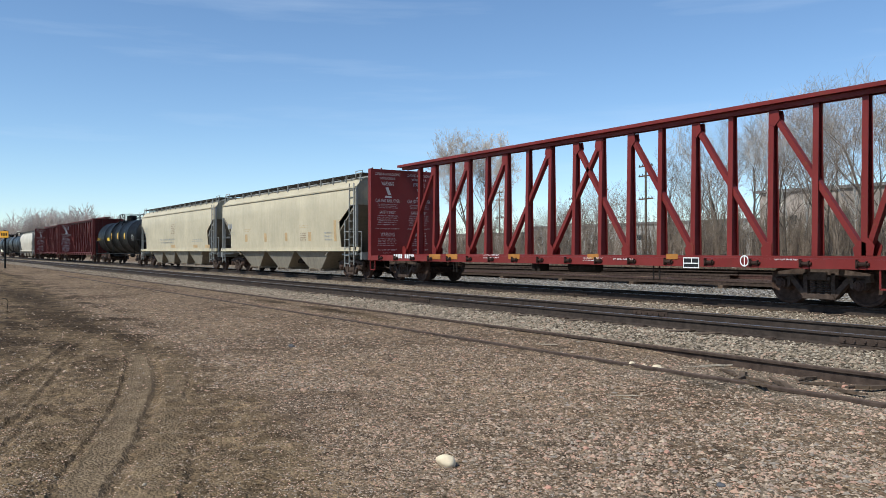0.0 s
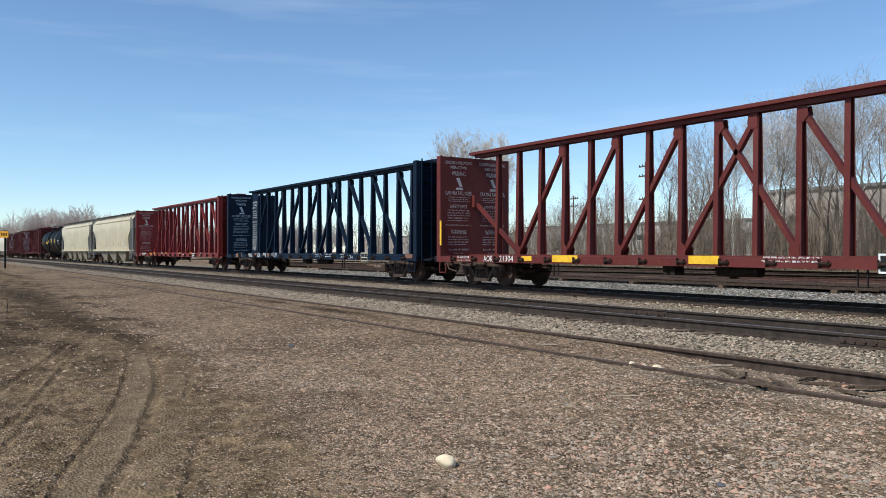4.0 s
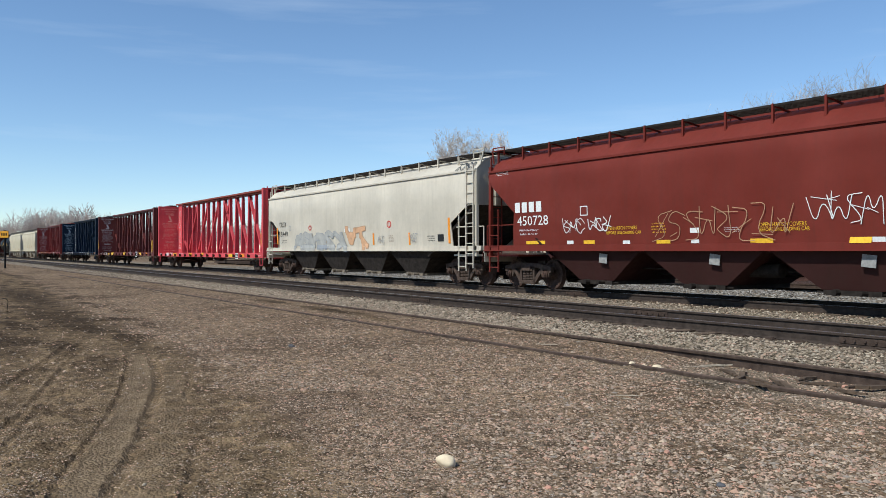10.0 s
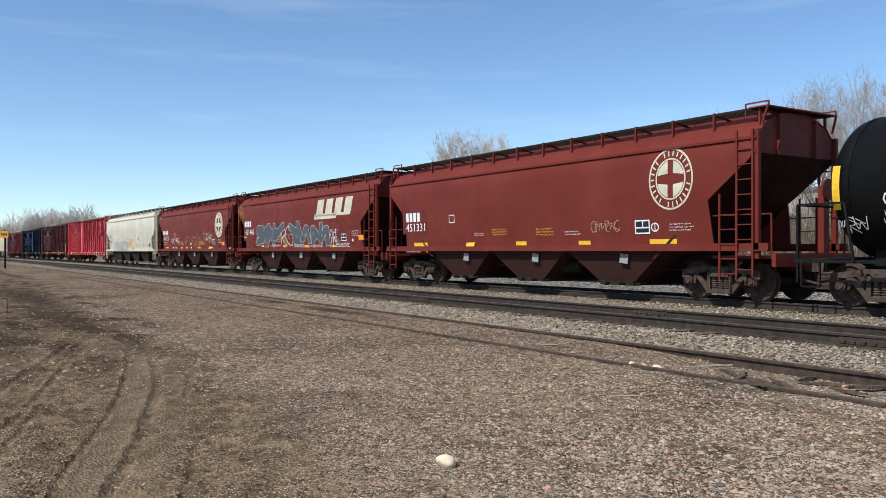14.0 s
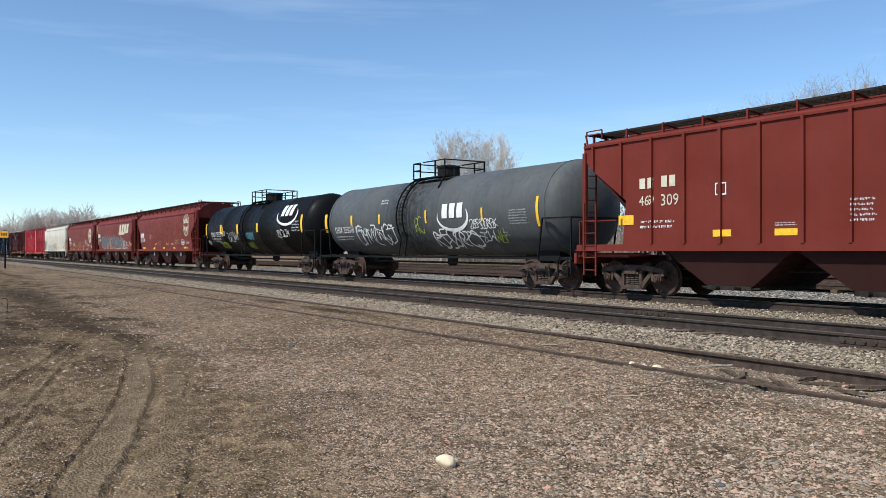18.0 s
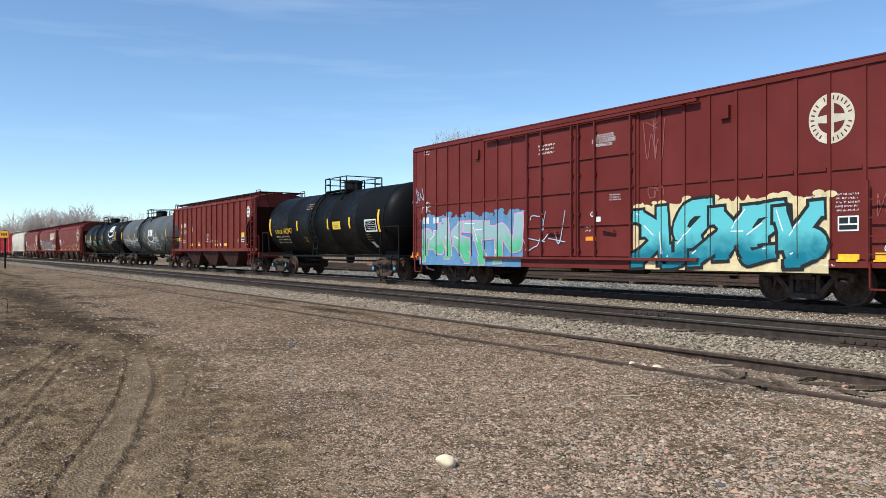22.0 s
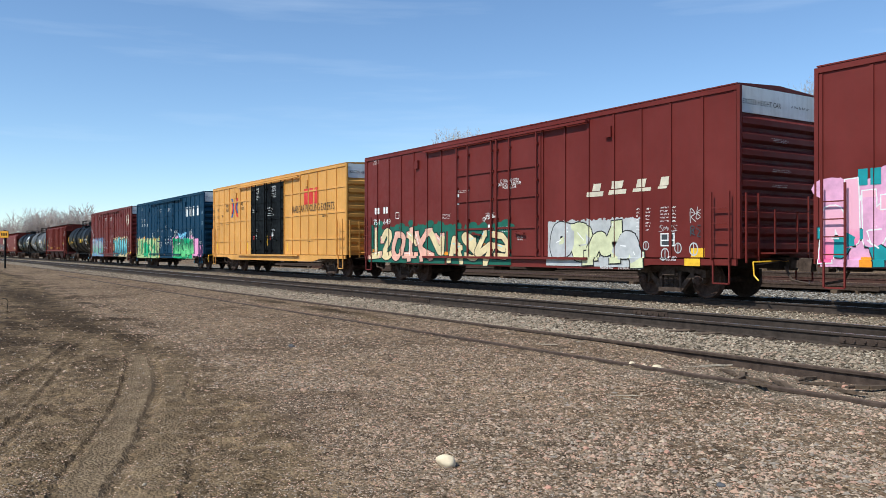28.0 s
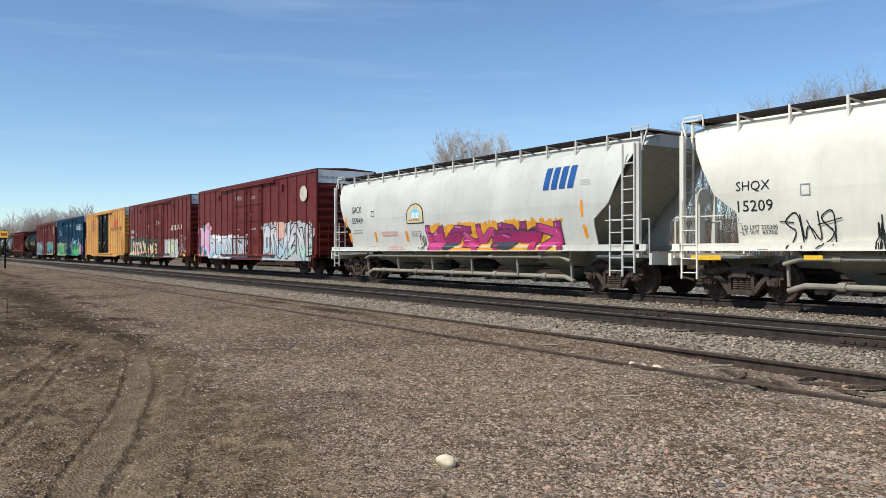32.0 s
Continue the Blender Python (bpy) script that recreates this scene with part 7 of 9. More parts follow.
def blob(key, x0, x1, z0, z1, code="pink"):
    """A plain sprayed patch with an uneven edge."""
    rng = random.Random(int(x0 * 10))
    def edge(k):
        out = []
        for i in range(22):
            a = i * math.tau / 22
            c, q = math.cos(a), math.sin(a)
            m = max(abs(c), abs(q)) ** 0.8 * (1 + k + r[i])
            out.append(((x0 + x1) / 2 + (x1 - x0) / 2 * c / m, (z0 + z1) / 2 + (z1 - z0) / 2 * q / m))
        return out
    r = [rng.uniform(-0.03, 0.1) for _ in range(22)]
    sheet(key, "graffiti_outline", [edge(0.0)], "k", 0.024, ribs=True)
    sheet(key, "graffiti_fill", [edge(0.05)], code, 0.0245, ribs=True)


def chevrons(key, x0, x1, z0, z1):
    """A cross of red and blue chevrons."""
    xm, zm, w, h = (x0 + x1) / 2, (z0 + z1) / 2, x1 - x0, z1 - z0
    for sx, code in ((-1, "blue"), (1, "redx")):
        for d, cc in ((0.0, code), (0.2, "redx" if code == "blue" else "blue")):
            a, b = xm + sx * (0.01 + 0.8 * d) * w, xm + sx * (0.5) * w
            ps = []
            for sz in (-1, 1):
                ps.append([(a, zm), (a + sx * 0.17 * w, zm), (b + sx * 0.02 * w, zm + sz * (0.5 - d) * h), (b - sx * 0.2 * w, zm + sz * (0.5 - d) * h)])
            sheet(key, "chevron_mark", ps, cc, 0.012)


def swoosh(key, x0, x1, z0, z1, code):
    """A crescent that swings under a mark, thick below and pointed at its ends."""
    xm, zm, a, b = (x0 + x1) / 2, (z0 + z1) / 2, (x1 - x0) / 2, (z1 - z0) / 2
    polys, n = [], 26
    for i in range(n):
        quad = []
        for k, side in ((i, 0), (i + 1, 0), (i + 1, 1), (i, 1)):
            t = math.radians(160 + 235 * k / n)
            thick = 0.17 * max(0.0, math.sin(math.pi * k / n)) ** 0.8 + 0.006
            r = 1.0 - side * thick
            quad.append((xm + a * r * math.cos(t), zm + b * (r - side * thick * 0.4) * math.sin(t)))
        polys.append(quad)
    sheet(key, "swoosh_mark", polys, code, 0.012, step=0.0)


def sheet_disc(key, x0, x1, z0, z1, code):
    sheet(key, "round_mark", [oval(x0, x1, z0, z1, 32)], code, 0.078)


def mill_emblem(key, x0, x1, z0, z1):
    """Arched badge: dark rim, cream field, blue and green shapes."""
    def arch(a, b, c, d):
        m, r = (a + b) / 2, (b - a) / 2
        zc = c + 0.45 * (d - c)
        return [(a, c), (b, c)] + [(m + r * math.cos(math.pi * k / 14), zc + (d - zc) * math.sin(math.pi * k / 14)) for k in range(15)]
    w, h = x1 - x0, z1 - z0
    sheet(key, "badge_rim", [arch(x0, x1, z0, z1)], "k", 0.008)
    sheet(key, "badge_field", [arch(x0 + 0.05 * w, x1 - 0.05 * w, z0 + 0.05 * h, z1 - 0.05 * h)], "cream", 0.011)
    sheet(key, "badge_picture", [arch(x0 + 0.25 * w, x1 - 0.2 * w, z0 + 0.27 * h, z1 - 0.28 * h)], "sky", 0.014)
    sheet(key, "badge_picture", [[(x0 + 0.27 * w, z0 + 0.27 * h), (x0 + 0.52 * w, z0 + 0.27 * h), (x0 + 0.52 * w, z0 + 0.5 * h), (x0 + 0.4 * w, z0 + 0.58 * h)], [(x0 + 0.56 * w, z0 + 0.27 * h), (x0 + 0.74 * w, z0 + 0.27 * h), (x0 + 0.74 * w, z0 + 0.55 * h), (x0 + 0.56 * w, z0 + 0.5 * h)]], "w", 0.017)
    sheet(key, "badge_lettering", row_polys(1, x0 + 0.1 * w, x1 - 0.1 * w, z0 + 0.1 * h, z0 + 0.25 * h, 3), "k", 0.014)


def bulkhead_words(key, code="w", far=True):
    hl = K[key][1]
    x = -hl + 0.248
    items = []
    for y0, y1 in (((-1.34, -0.16), (0.18, 1.36)) if far else ((-1.34, -0.16),)):
        w = y1 - y0
        items += [("LOADING & UNLOADING", y0, y1, 4.30, 4.41, code), ("INSTRUCTIONS", y0 + 0.2 * w, y1 - 0.2 * w, 4.13, 4.23, code), ("WARNING", y0 + 0.25 * w, y1 - 0.25 * w, 3.88, 4.05, code),
                  ("CAR MAY FALL OVER", y0 + 0.02, y1 - 0.02, 3.19, 3.33, code), (3, y0 + 0.1, y1 - 0.1, 2.93, 3.14, code),
                  ("SAFETY FIRST", y0 + 0.18 * w, y1 - 0.18 * w, 2.72, 2.84, code), (5, y0 + 0.06, y1 - 0.06, 2.22, 2.68, code), (1, y0, y1, 2.05, 2.15, code), ("WARNING", y0 + 0.22 * w, y1 - 0.22 * w, 1.78, 1.94, code),
                  (4, y0 + 0.1, y1 - 0.1, 1.36, 1.72, code), (1, y0 + 0.08 * w, y1 - 0.08 * w, 1.16, 1.29, code), (1, y0 + 0.3 * w, y1 - 0.3 * w, 1.06, 1.13, code)]
    end_words(key, x, items)
    # leaning slab that the warning shows
    for y0 in ((-1.34, 0.18) if far else (-1.34,)):
        bm = bmesh.new()
        bm.faces.new([bm.verts.new((x, y0 + a, z)) for a, z in ((0.62, 3.5), (0.76, 3.5), (0.62, 3.82), (0.48, 3.8))])
        bm.faces.new([bm.verts.new((x, y0 + a, z)) for a, z in ((0.45, 3.38), (0.8, 3.38), (0.76, 3.46), (0.5, 3.46))])
        part("warning_picture", flat_mesh(bm, "warning_picture"), INKS[code], K[key][0])


ink("dull", (0.62, 0.55, 0.52)), ink("rusto", (0.4, 0.17, 0.035))
bulkhead_words("cb_a", "dull"), bulkhead_words("cb_b", "w"), bulkhead_words("cb_red", "dull"), bulkhead_words("cb_blue", "lblue", False), bulkhead_words("cb_brown", "dull"), bulkhead_words("cb_pink", "salmon", False)
# lettered plates on the centre web beside the bulkhead
for _k, _code in (("cb_blue", "w"), ("cb_pink", "w")):
    _h = K[_k][1]
    _bm = bmesh.new()
    box(_bm, -_h + 0.53, -_h + 1.5, -0.16, -0.145, 1.0, 4.66)
    part("web_plate", _bm, BLUE_CB if _k == "cb_blue" else PINK_CB, K[_k][0])
    SURF[_k] = 0.16
    _x = -_h + 0.62
    if _k == "cb_blue":
        for _s, _a, _z in (("LOADING AND", 0.75, 4.0), ("UNLOADING", 0.62, 3.85), ("INSTRUCTION", 0.68, 3.7), ("SAFETY FIRST", 0.7, 2.85), ("WARNING", 0.7, 1.95), ("DO NOT MOVE", 0.65, 1.8), ("CAR UNLESS", 0.6, 1.66), ("TIE DOWNS ARE", 0.68, 1.52), ("SECURED IN", 0.55, 1.38), ("KEYSLOTS", 0.45, 1.24)):
            words(_k, _s, _x, _x + _a, _z, _z + 0.1, _code)
        rows(_k, 4, _x, _x + 0.75, 3.1, 3.6, _code)
        rows(_k, 6, _x, _x + 0.7, 2.1, 2.8, _code)
    else:
        rows(_k, 10, _x, _x + 0.62, 2.9, 4.2, _code)
        rows(_k, 12, _x, _x + 0.62, 1.3, 2.7, _code)
    SURF[_k] = 1.545
for _k, _code in (("box1", "k"), ("box2", "grey"), ("box3", "k"), ("box4", "k"), ("box5", "k")):
    _h = K[_k][1]
    end_words(_k, _h + 0.036, [("EXCESS HEIGHT CAR", -1.38, 0.05, 4.56, 4.68, _code), (1, 0.45, 1.3, 4.58, 4.7, _code)])
    end_words(_k, _h + 0.096, [(3, -0.4, 0.3, 3.72, 3.83, "w"), (2, -0.4, 0.4, 3.02, 3.1, "w"), (2, -0.4, 0.3, 2.66, 2.74, "w")])
mark("cream_b", 3, -7.62, -6.94, 2.47, 2.76, "grey")
rows("cream_b", 2, -7.62, -6.42, 2.11, 2.29, "grey")
rows("cream_b", 2, -5.00, -3.68, 2.23, 2.43, "fadeo")
rows("cream_b", 2, 2.78, 4.03, 2.25, 2.43, "fadeo")
rows("cream_b", 4, 2.85, 3.68, 1.65, 2.08, "brown")
rows("cream_b", 3, 5.61, 6.49, 1.62, 2.07, "grey")
patch("cream_b", -4.80, -4.41, 1.70, 2.10, "fadeo")
patch("cream_b", -1.86, -1.51, 1.67, 2.11, "fadeo")
patch("cream_b", 0.99, 1.30, 1.67, 2.09, "fadeo")
patch("cream_b", 3.85, 4.17, 1.64, 2.07, "fadeo")
patch("cream_b", 6.63, 6.88, 1.61, 2.55, "fadeo")
rows("cream_a", 6, -0.47, 0.43, 2.36, 3.11, "brown")
rows("cream_a", 2, -8.39, -7.28, 2.37, 3.09, "grey")
rows("cream_a", 2, -3.72, 0.69, 1.68, 2.12, "grey")
rows("cream_a", 2, 4.36, 7.24, 1.76, 2.00, "grey")
patch("cream_a", 4.82, 5.72, 1.40, 1.60, "fadeo")
patch("cream_a", 7.33, 8.41, 1.39, 1.58, "fadeo")
patch("cream_a", -0.63, 0.43, 1.42, 1.63, "fadeo")
frame_plate("cb_red", 5.5, 5.98, 0.76, 1.02, "w", "k")
mark("cb_red", 4, -8.7, -8.0, 0.9, 1.05, "w")
mark("cb_red", 5, -7.85, -7.14, 0.9, 1.05, "w")
patch("cb_red", -6.11, -5.36, 0.88, 1.06, "rusto")
patch("cb_red", -4.99, -4.29, 0.89, 1.07, "rusto")
patch("cb_red", -1.44, -0.87, 0.92, 1.08, "rusto")
patch("cb_red", 2.14, 2.58, 0.95, 1.09, "rusto")
patch("cb_red", 4.97, 5.33, 0.97, 1.10, "rusto")
rows("cb_red", 2, -2.80, -1.79, 0.91, 1.09, "w")
rows("cb_red", 2, 1.91, 2.76, 0.88, 1.01, "w")
rows("cb_red", 1, 3.12, 3.93, 0.91, 1.00, "w")
rows("cb_red", 1, 7.99, 8.59, 0.95, 1.02, "w")
ring("cb_red", 7.12, 7.36, 0.82, 1.08, "w")
words("cb_blue", "NOKL", -7.10, -6.46, 0.86, 1.06, "w")
words("cb_blue", "736", -5.70, -5.27, 0.86, 1.08, "w")
words("cb_blue", "879", -4.86, -4.43, 0.86, 1.08, "w")
words("cb_blue", "LD LMT 224800", -3.68, -2.92, 1.00, 1.09, "w")
words("cb_blue", "LT WT  62000", -3.68, -2.92, 0.88, 0.97, "w")
words("cb_blue", "JACK", -8.37, -8.15, 0.98, 1.05, "w")
words("cb_blue", "HERE", -8.37, -8.15, 0.87, 0.95, "w")
patch("cb_blue", -9.14, -8.71, 0.83, 1.05, "brown")
patch("cb_blue", -6.19, -5.86, 0.87, 1.06, "brown")
patch("cb_blue", -4.28, -4.00, 0.89, 1.07, "brown")
frame_plate("cb_blue", 6.38, 6.96, 0.75, 1.11, "c", "k")
rows("cb_blue", 2, 1.81, 2.54, 0.90, 1.08, "w")
rows("cb_blue", 2, 2.90, 3.59, 0.89, 1.07, "w")
words("cb_blue", "L 75-0", 5.20, 5.62, 0.86, 0.98, "w")
rows("cb_blue", 2, 4.41, 4.83, 0.87, 1.07, "w")
patch("cb_blue", 10.01, 10.55, 0.90, 1.06, "brown")
words("cb_brown", "AOK", -8.08, -7.57, 0.83, 1.03, "w")
words("cb_brown", "21304", -7.22, -6.51, 0.84, 1.03, "w")
patch("cb_brown", -6.09, -5.61, 0.87, 1.02, "y")
patch("cb_brown", -10.72, -10.61, 1.38, 2.25, "y")
words("cb_brown", "3/8 ADA BLOCK", -9.61, -8.88, 0.93, 1.01, "w")
rows("cb_brown", 1, -9.61, -8.80, 0.83, 0.90, "w")
frame_plate("cb_brown", 4.97, 5.59, 0.73, 1.12, "w", "k")
patch("cb_brown", 0.34, 1.23, 0.86, 1.06, "y")
patch("cb_brown", 6.10, 6.90, 0.86, 1.05, "y")
patch("cb_brown", -4.67, -3.58, 0.85, 1.05, "y")
patch("cb_brown", 10.38, 10.59, 1.11, 2.01, "y")
rows("cb_brown", 2, 2.35, 3.93, 0.90, 1.07, "w")
patch("cb_brown", 8.44, 8.92, 0.92, 1.06, "o")
mark("cb_pink", 3, -8.49, -7.87, 0.86, 1.06, "w")
words("cb_pink", "62784", -7.53, -6.88, 0.87, 1.07, "w")
rows("cb_pink", 2, -10.28, -9.62, 0.87, 1.04, "w")
patch("cb_pink", -6.69, -5.80, 0.85, 1.04, "orange")
patch("cb_pink", -2.83, -2.16, 0.89, 1.05, "orange")
patch("cb_pink", -0.04, 0.48, 0.92, 1.07, "orange")
rows("cb_pink", 2, -5.09, -4.26, 0.88, 1.04, "w")
rows("cb_pink", 1, -1.55, -0.77, 0.93, 1.02, "w")
frame_plate("cb_pink", 6.54, 7.01, 0.73, 1.06, "w", "k")
patch("cb_pink", 5.37, 6.10, 0.83, 1.01, "y")
patch("cb_pink", 10.63, 10.70, 1.47, 2.18, "y")
patch("cb_pink", 7.49, 8.06, 0.83, 1.01, "o")
rows("cb_pink", 2, 10.24, 10.59, 0.88, 0.96, "w")
words("crdx", "CRDX", -7.79, -6.93, 2.37, 2.62, "k")
words("crdx", "15449", -7.79, -6.74, 1.90, 2.15, "k")
rows("crdx", 2, -7.65, -6.83, 1.54, 1.74, "k")
ring("crdx", -4.22, -3.87, 2.14, 2.38, "redx")
ring("crdx", 3.32, 3.65, 2.09, 2.37, "redx")
frame_plate("crdx", -6.57, -6.34, 2.17, 2.41, "grey", "")
patch("crdx", -8.17, -8.03, 1.52, 2.35, "o")
patch("crdx", -5.56, -5.36, 1.46, 1.89, "o")
patch("crdx", -2.68, -2.51, 1.41, 1.90, "o")
patch("crdx", 2.10, 2.23, 1.43, 1.89, "o")
piece("crdx", -5.98, -0.45, 1.14, 2.13, 6, "palegrey", "grey", shine="", seed=4, fat=0.4, rim=0.05)
piece("crdx", -0.29, 1.60, 1.12, 2.28, 2, "peach", "tan", shine="", seed=9, fat=0.3, rim=0.06)
patch("crdx", -0.45, 0.07, 2.00, 2.14, "w")
rows("crdx", 5, 3.41, 3.84, 1.51, 1.80, "brown")
scrawl("crdx", 2.53, 3.08, 1.45, 1.79, "grey", 0.03, 0)
patch("crdx", 7.66, 7.79, 1.44, 2.34, "o")
patch("crdx", 4.95, 5.07, 1.41, 1.87, "o")
rows("crdx", 3, 6.26, 6.86, 1.51, 1.75, "k")
frame_plate("crdx", 6.98, 7.37, 1.52, 1.77, "k", "k")
scrawl("crdx", 7.97, 9.02, 3.85, 4.21, "dark", 0.06, 0)
scrawl("crdx", 5.02, 5.59, 1.51, 1.84, "grey", 0.03, 0)
rows("bn1", 3, -7.98, -7.25, 3.56, 3.70, "w")
mark("bn1", 4, -6.94, -5.59, 2.35, 2.66, "w")
words("bn1", "450728", -6.83, -5.38, 1.95, 2.24, "w")
rows("bn1", 2, -6.76, -5.75, 1.63, 1.86, "w")
frame_plate("bn1", -4.00, -3.70, 2.16, 2.43, "w", "")
scrawl("bn1", -4.75, -3.88, 1.65, 2.11, "w", 0.035, 0)
scrawl("bn1", -3.65, -2.89, 1.70, 2.13, "w", 0.045, 3)
words("bn1", "OPEN HATCH COVERS", -3.00, -1.89, 1.74, 1.83, "y")
words("bn1", "BEFORE UNLOADING CAR", -3.00, -1.75, 1.62, 1.70, "y")
rows("bn1", 4, -1.40, -0.90, 1.61, 1.90, "y")
scrawl("bn1", -1.35, 2.51, 1.41, 2.24, "tan", 0.03, 0)
words("bn1", "OPEN HATCH COVERS", 1.75, 2.89, 1.71, 1.80, "y")
words("bn1", "BEFORE UNLOADING CAR", 1.75, 2.96, 1.61, 1.69, "y")
patch("bn1", -6.47, -5.58, 1.38, 1.48, "y")
patch("bn1", -3.92, -3.48, 1.37, 1.47, "y")
patch("bn1", -1.26, -0.81, 1.36, 1.45, "y")
patch("bn1", 1.49, 2.07, 1.35, 1.45, "y")
patch("bn1", -4.61, -4.34, 1.37, 1.47, "w")
patch("bn1", -2.42, -2.17, 1.36, 1.45, "w")
patch("bn1", -0.17, 0.07, 1.36, 1.45, "w")
patch("bn1", -0.18, 0.09, 1.61, 1.73, "w")
rows("bn1", 3, 0.80, 1.24, 1.60, 1.73, "w")
emblem("bn1", 5.19, 6.68, 2.01, 3.53, "c", False)
scrawl("bn1", 3.01, 4.53, 1.69, 2.40, "w", 0.03, 5)
frame_plate("bn1", 4.65, 5.15, 1.60, 1.92, "w", "k")
rows("bn1", 3, 5.81, 6.41, 1.65, 1.91, "w")
patch("bn1", 6.39, 6.87, 1.53, 1.74, "o")
patch("bn1", 3.82, 4.27, 1.33, 1.45, "y")
patch("bn1", 4.27, 4.53, 1.34, 1.45, "w")
patch("bn1", 7.80, 8.04, 1.32, 1.42, "w")
rows("bn1", 1, 6.90, 7.57, 1.33, 1.40, "w")
rows("bn2", 2, -6.92, -6.18, 3.63, 3.75, "w")
scrawl("bn2", -8.07, -7.25, 2.83, 3.80, "yel", 0.03, 0)
patch("bn2", -7.21, -5.58, 1.75, 2.86, "m")
mark("bn2", 4, -7.05, -5.97, 2.51, 2.82, "w")
words("bn2", "451449", -6.99, -5.60, 2.06, 2.37, "w")
piece("bn2", -5.52, -1.74, 1.42, 2.66, 3, "dgrey", "silver", shine="", seed=3, fat=0.44, rim=0.06)
piece("bn2", -0.65, 3.93, 1.38, 2.64, 4, "dgrey", "silver", shine="", seed=8, fat=0.44, rim=0.06)
scrawl("bn2", -1.77, -0.43, 1.40, 2.39, "w", 0.05, 2)
scrawl("bn2", -1.66, -0.50, 1.40, 2.11, "tan", 0.05, 4)
scrawl("bn2", 3.85, 4.52, 1.36, 2.22, "w", 0.05, 6)
mark("bn2", 4, 2.50, 6.29, 2.86, 3.52, "c", 0.28)
patch("bn2", 2.33, 4.67, 2.63, 2.83, "c", lean=0.3)
patch("bn2", 2.33, 6.01, 2.75, 2.87, "c", lean=0.3)
patch("bn2", -2.61, -1.70, 1.57, 2.04, "m")
rows("bn2", 4, -2.48, -1.83, 1.63, 1.98, "y")
patch("bn2", 1.62, 2.50, 1.58, 2.01, "m")
rows("bn2", 4, 1.73, 2.40, 1.63, 1.96, "y")
patch("bn2", -3.74, -3.29, 1.61, 1.80, "m")
rows("bn2", 4, -3.59, -3.43, 1.67, 1.74, "w")
patch("bn2", 3.21, 3.69, 1.59, 1.77, "m")
rows("bn2", 4, 3.30, 3.61, 1.63, 1.72, "w")
patch("bn2", 4.18, 5.02, 1.58, 2.19, "m")
rows("bn2", 3, 4.23, 4.82, 1.96, 2.16, "w")
rows("bn2", 2, 4.32, 4.72, 1.75, 1.86, "w")
rows("bn2", 2, 4.34, 5.02, 1.59, 1.68, "w")
frame_plate("bn2", 5.05, 5.56, 1.62, 1.93, "w", "k")
rows("bn2", 3, 6.07, 6.78, 1.79, 2.07, "w")
patch("bn2", 6.69, 7.14, 1.64, 1.85, "o")
patch("bn2", 6.06, 6.21, 1.59, 1.70, "w")
patch("bn2", -7.21, -6.77, 1.79, 1.98, "y")
patch("bn2", -4.63, -4.24, 1.39, 1.49, "y")
patch("bn2", -1.61, -1.15, 1.37, 1.49, "y")
patch("bn2", 1.12, 1.60, 1.35, 1.46, "y")
patch("bn2", 4.02, 4.50, 1.34, 1.44, "y")
scrawl("bn2", 4.52, 5.89, 1.36, 1.53, "w", 0.03, 0)
scrawl("bn2", -3.25, -1.90, 1.38, 1.53, "w", 0.02, 0)
scrawl("bn2", -0.21, 1.18, 1.36, 1.50, "w", 0.02, 0)
scrawl("bn2", 1.77, 3.15, 1.34, 1.48, "w", 0.02, 0)
patch("bn3", -7.24, -5.56, 1.81, 2.70, "m")
mark("bn3", 4, -6.99, -5.93, 2.26, 2.59, "w")
words("bn3", "451331", -6.99, -5.65, 1.90, 2.19, "w")
frame_plate("bn3", -4.06, -3.72, 2.15, 2.43, "w", "")
emblem("bn3", 5.14, 6.54, 2.19, 3.72, "c", True)
rows("bn3", 3, -1.56, -0.73, 1.66, 1.90, "y")
rows("bn3", 3, 0.62, 1.47, 1.61, 1.87, "y")
frame_plate("bn3", 4.63, 5.14, 1.61, 1.97, "w", "k")
ring("bn3", 5.18, 5.44, 1.66, 1.89, "w")
scrawl("bn3", 3.02, 4.10, 1.68, 1.99, "tan", 0.03, 0)
rows("bn3", 3, 5.76, 6.58, 1.65, 1.87, "w")
rows("bn3", 2, -2.59, -2.01, 1.66, 1.78, "w")
rows("bn3", 2, 1.87, 2.60, 1.61, 1.76, "w")
patch("bn3", -6.50, -5.56, 1.35, 1.48, "y")
patch("bn3", -3.06, -2.59, 1.33, 1.46, "y")
patch("bn3", -0.38, 0.13, 1.34, 1.47, "y")
patch("bn3", 2.46, 2.94, 1.34, 1.46, "y")
patch("bn3", 5.10, 5.98, 1.34, 1.47, "y")
words("chs1", "CHSX", -6.81, -5.93, 2.05, 2.33, "w")
words("chs1", "255371", -5.78, -4.69, 2.06, 2.33, "w")
words("chs1", "LD LMT 207100 LB  93900 KG", -6.81, -5.13, 1.86, 1.97, "w")
words("chs1", "LT WT   78900 LB  35800 KG", -6.86, -5.17, 1.72, 1.82, "w")
patch("chs1", -7.84, -7.68, 2.01, 2.91, "y")
patch("chs1", -4.63, -4.53, 2.15, 2.63, "y")
frame_plate("chs1", -4.48, -4.21, 2.11, 2.35, "w", "")
scrawl("chs1", -7.84, -7.24, 1.53, 1.87, "w", 0.035, 0)
scrawl("chs1", -5.52, -4.00, 1.37, 1.69, "lime", 0.05, 3)
patch("chs1", -5.05, -4.73, 2.20, 2.75, "y")
patch("chs1", -2.07, -1.79, 2.16, 2.72, "y")
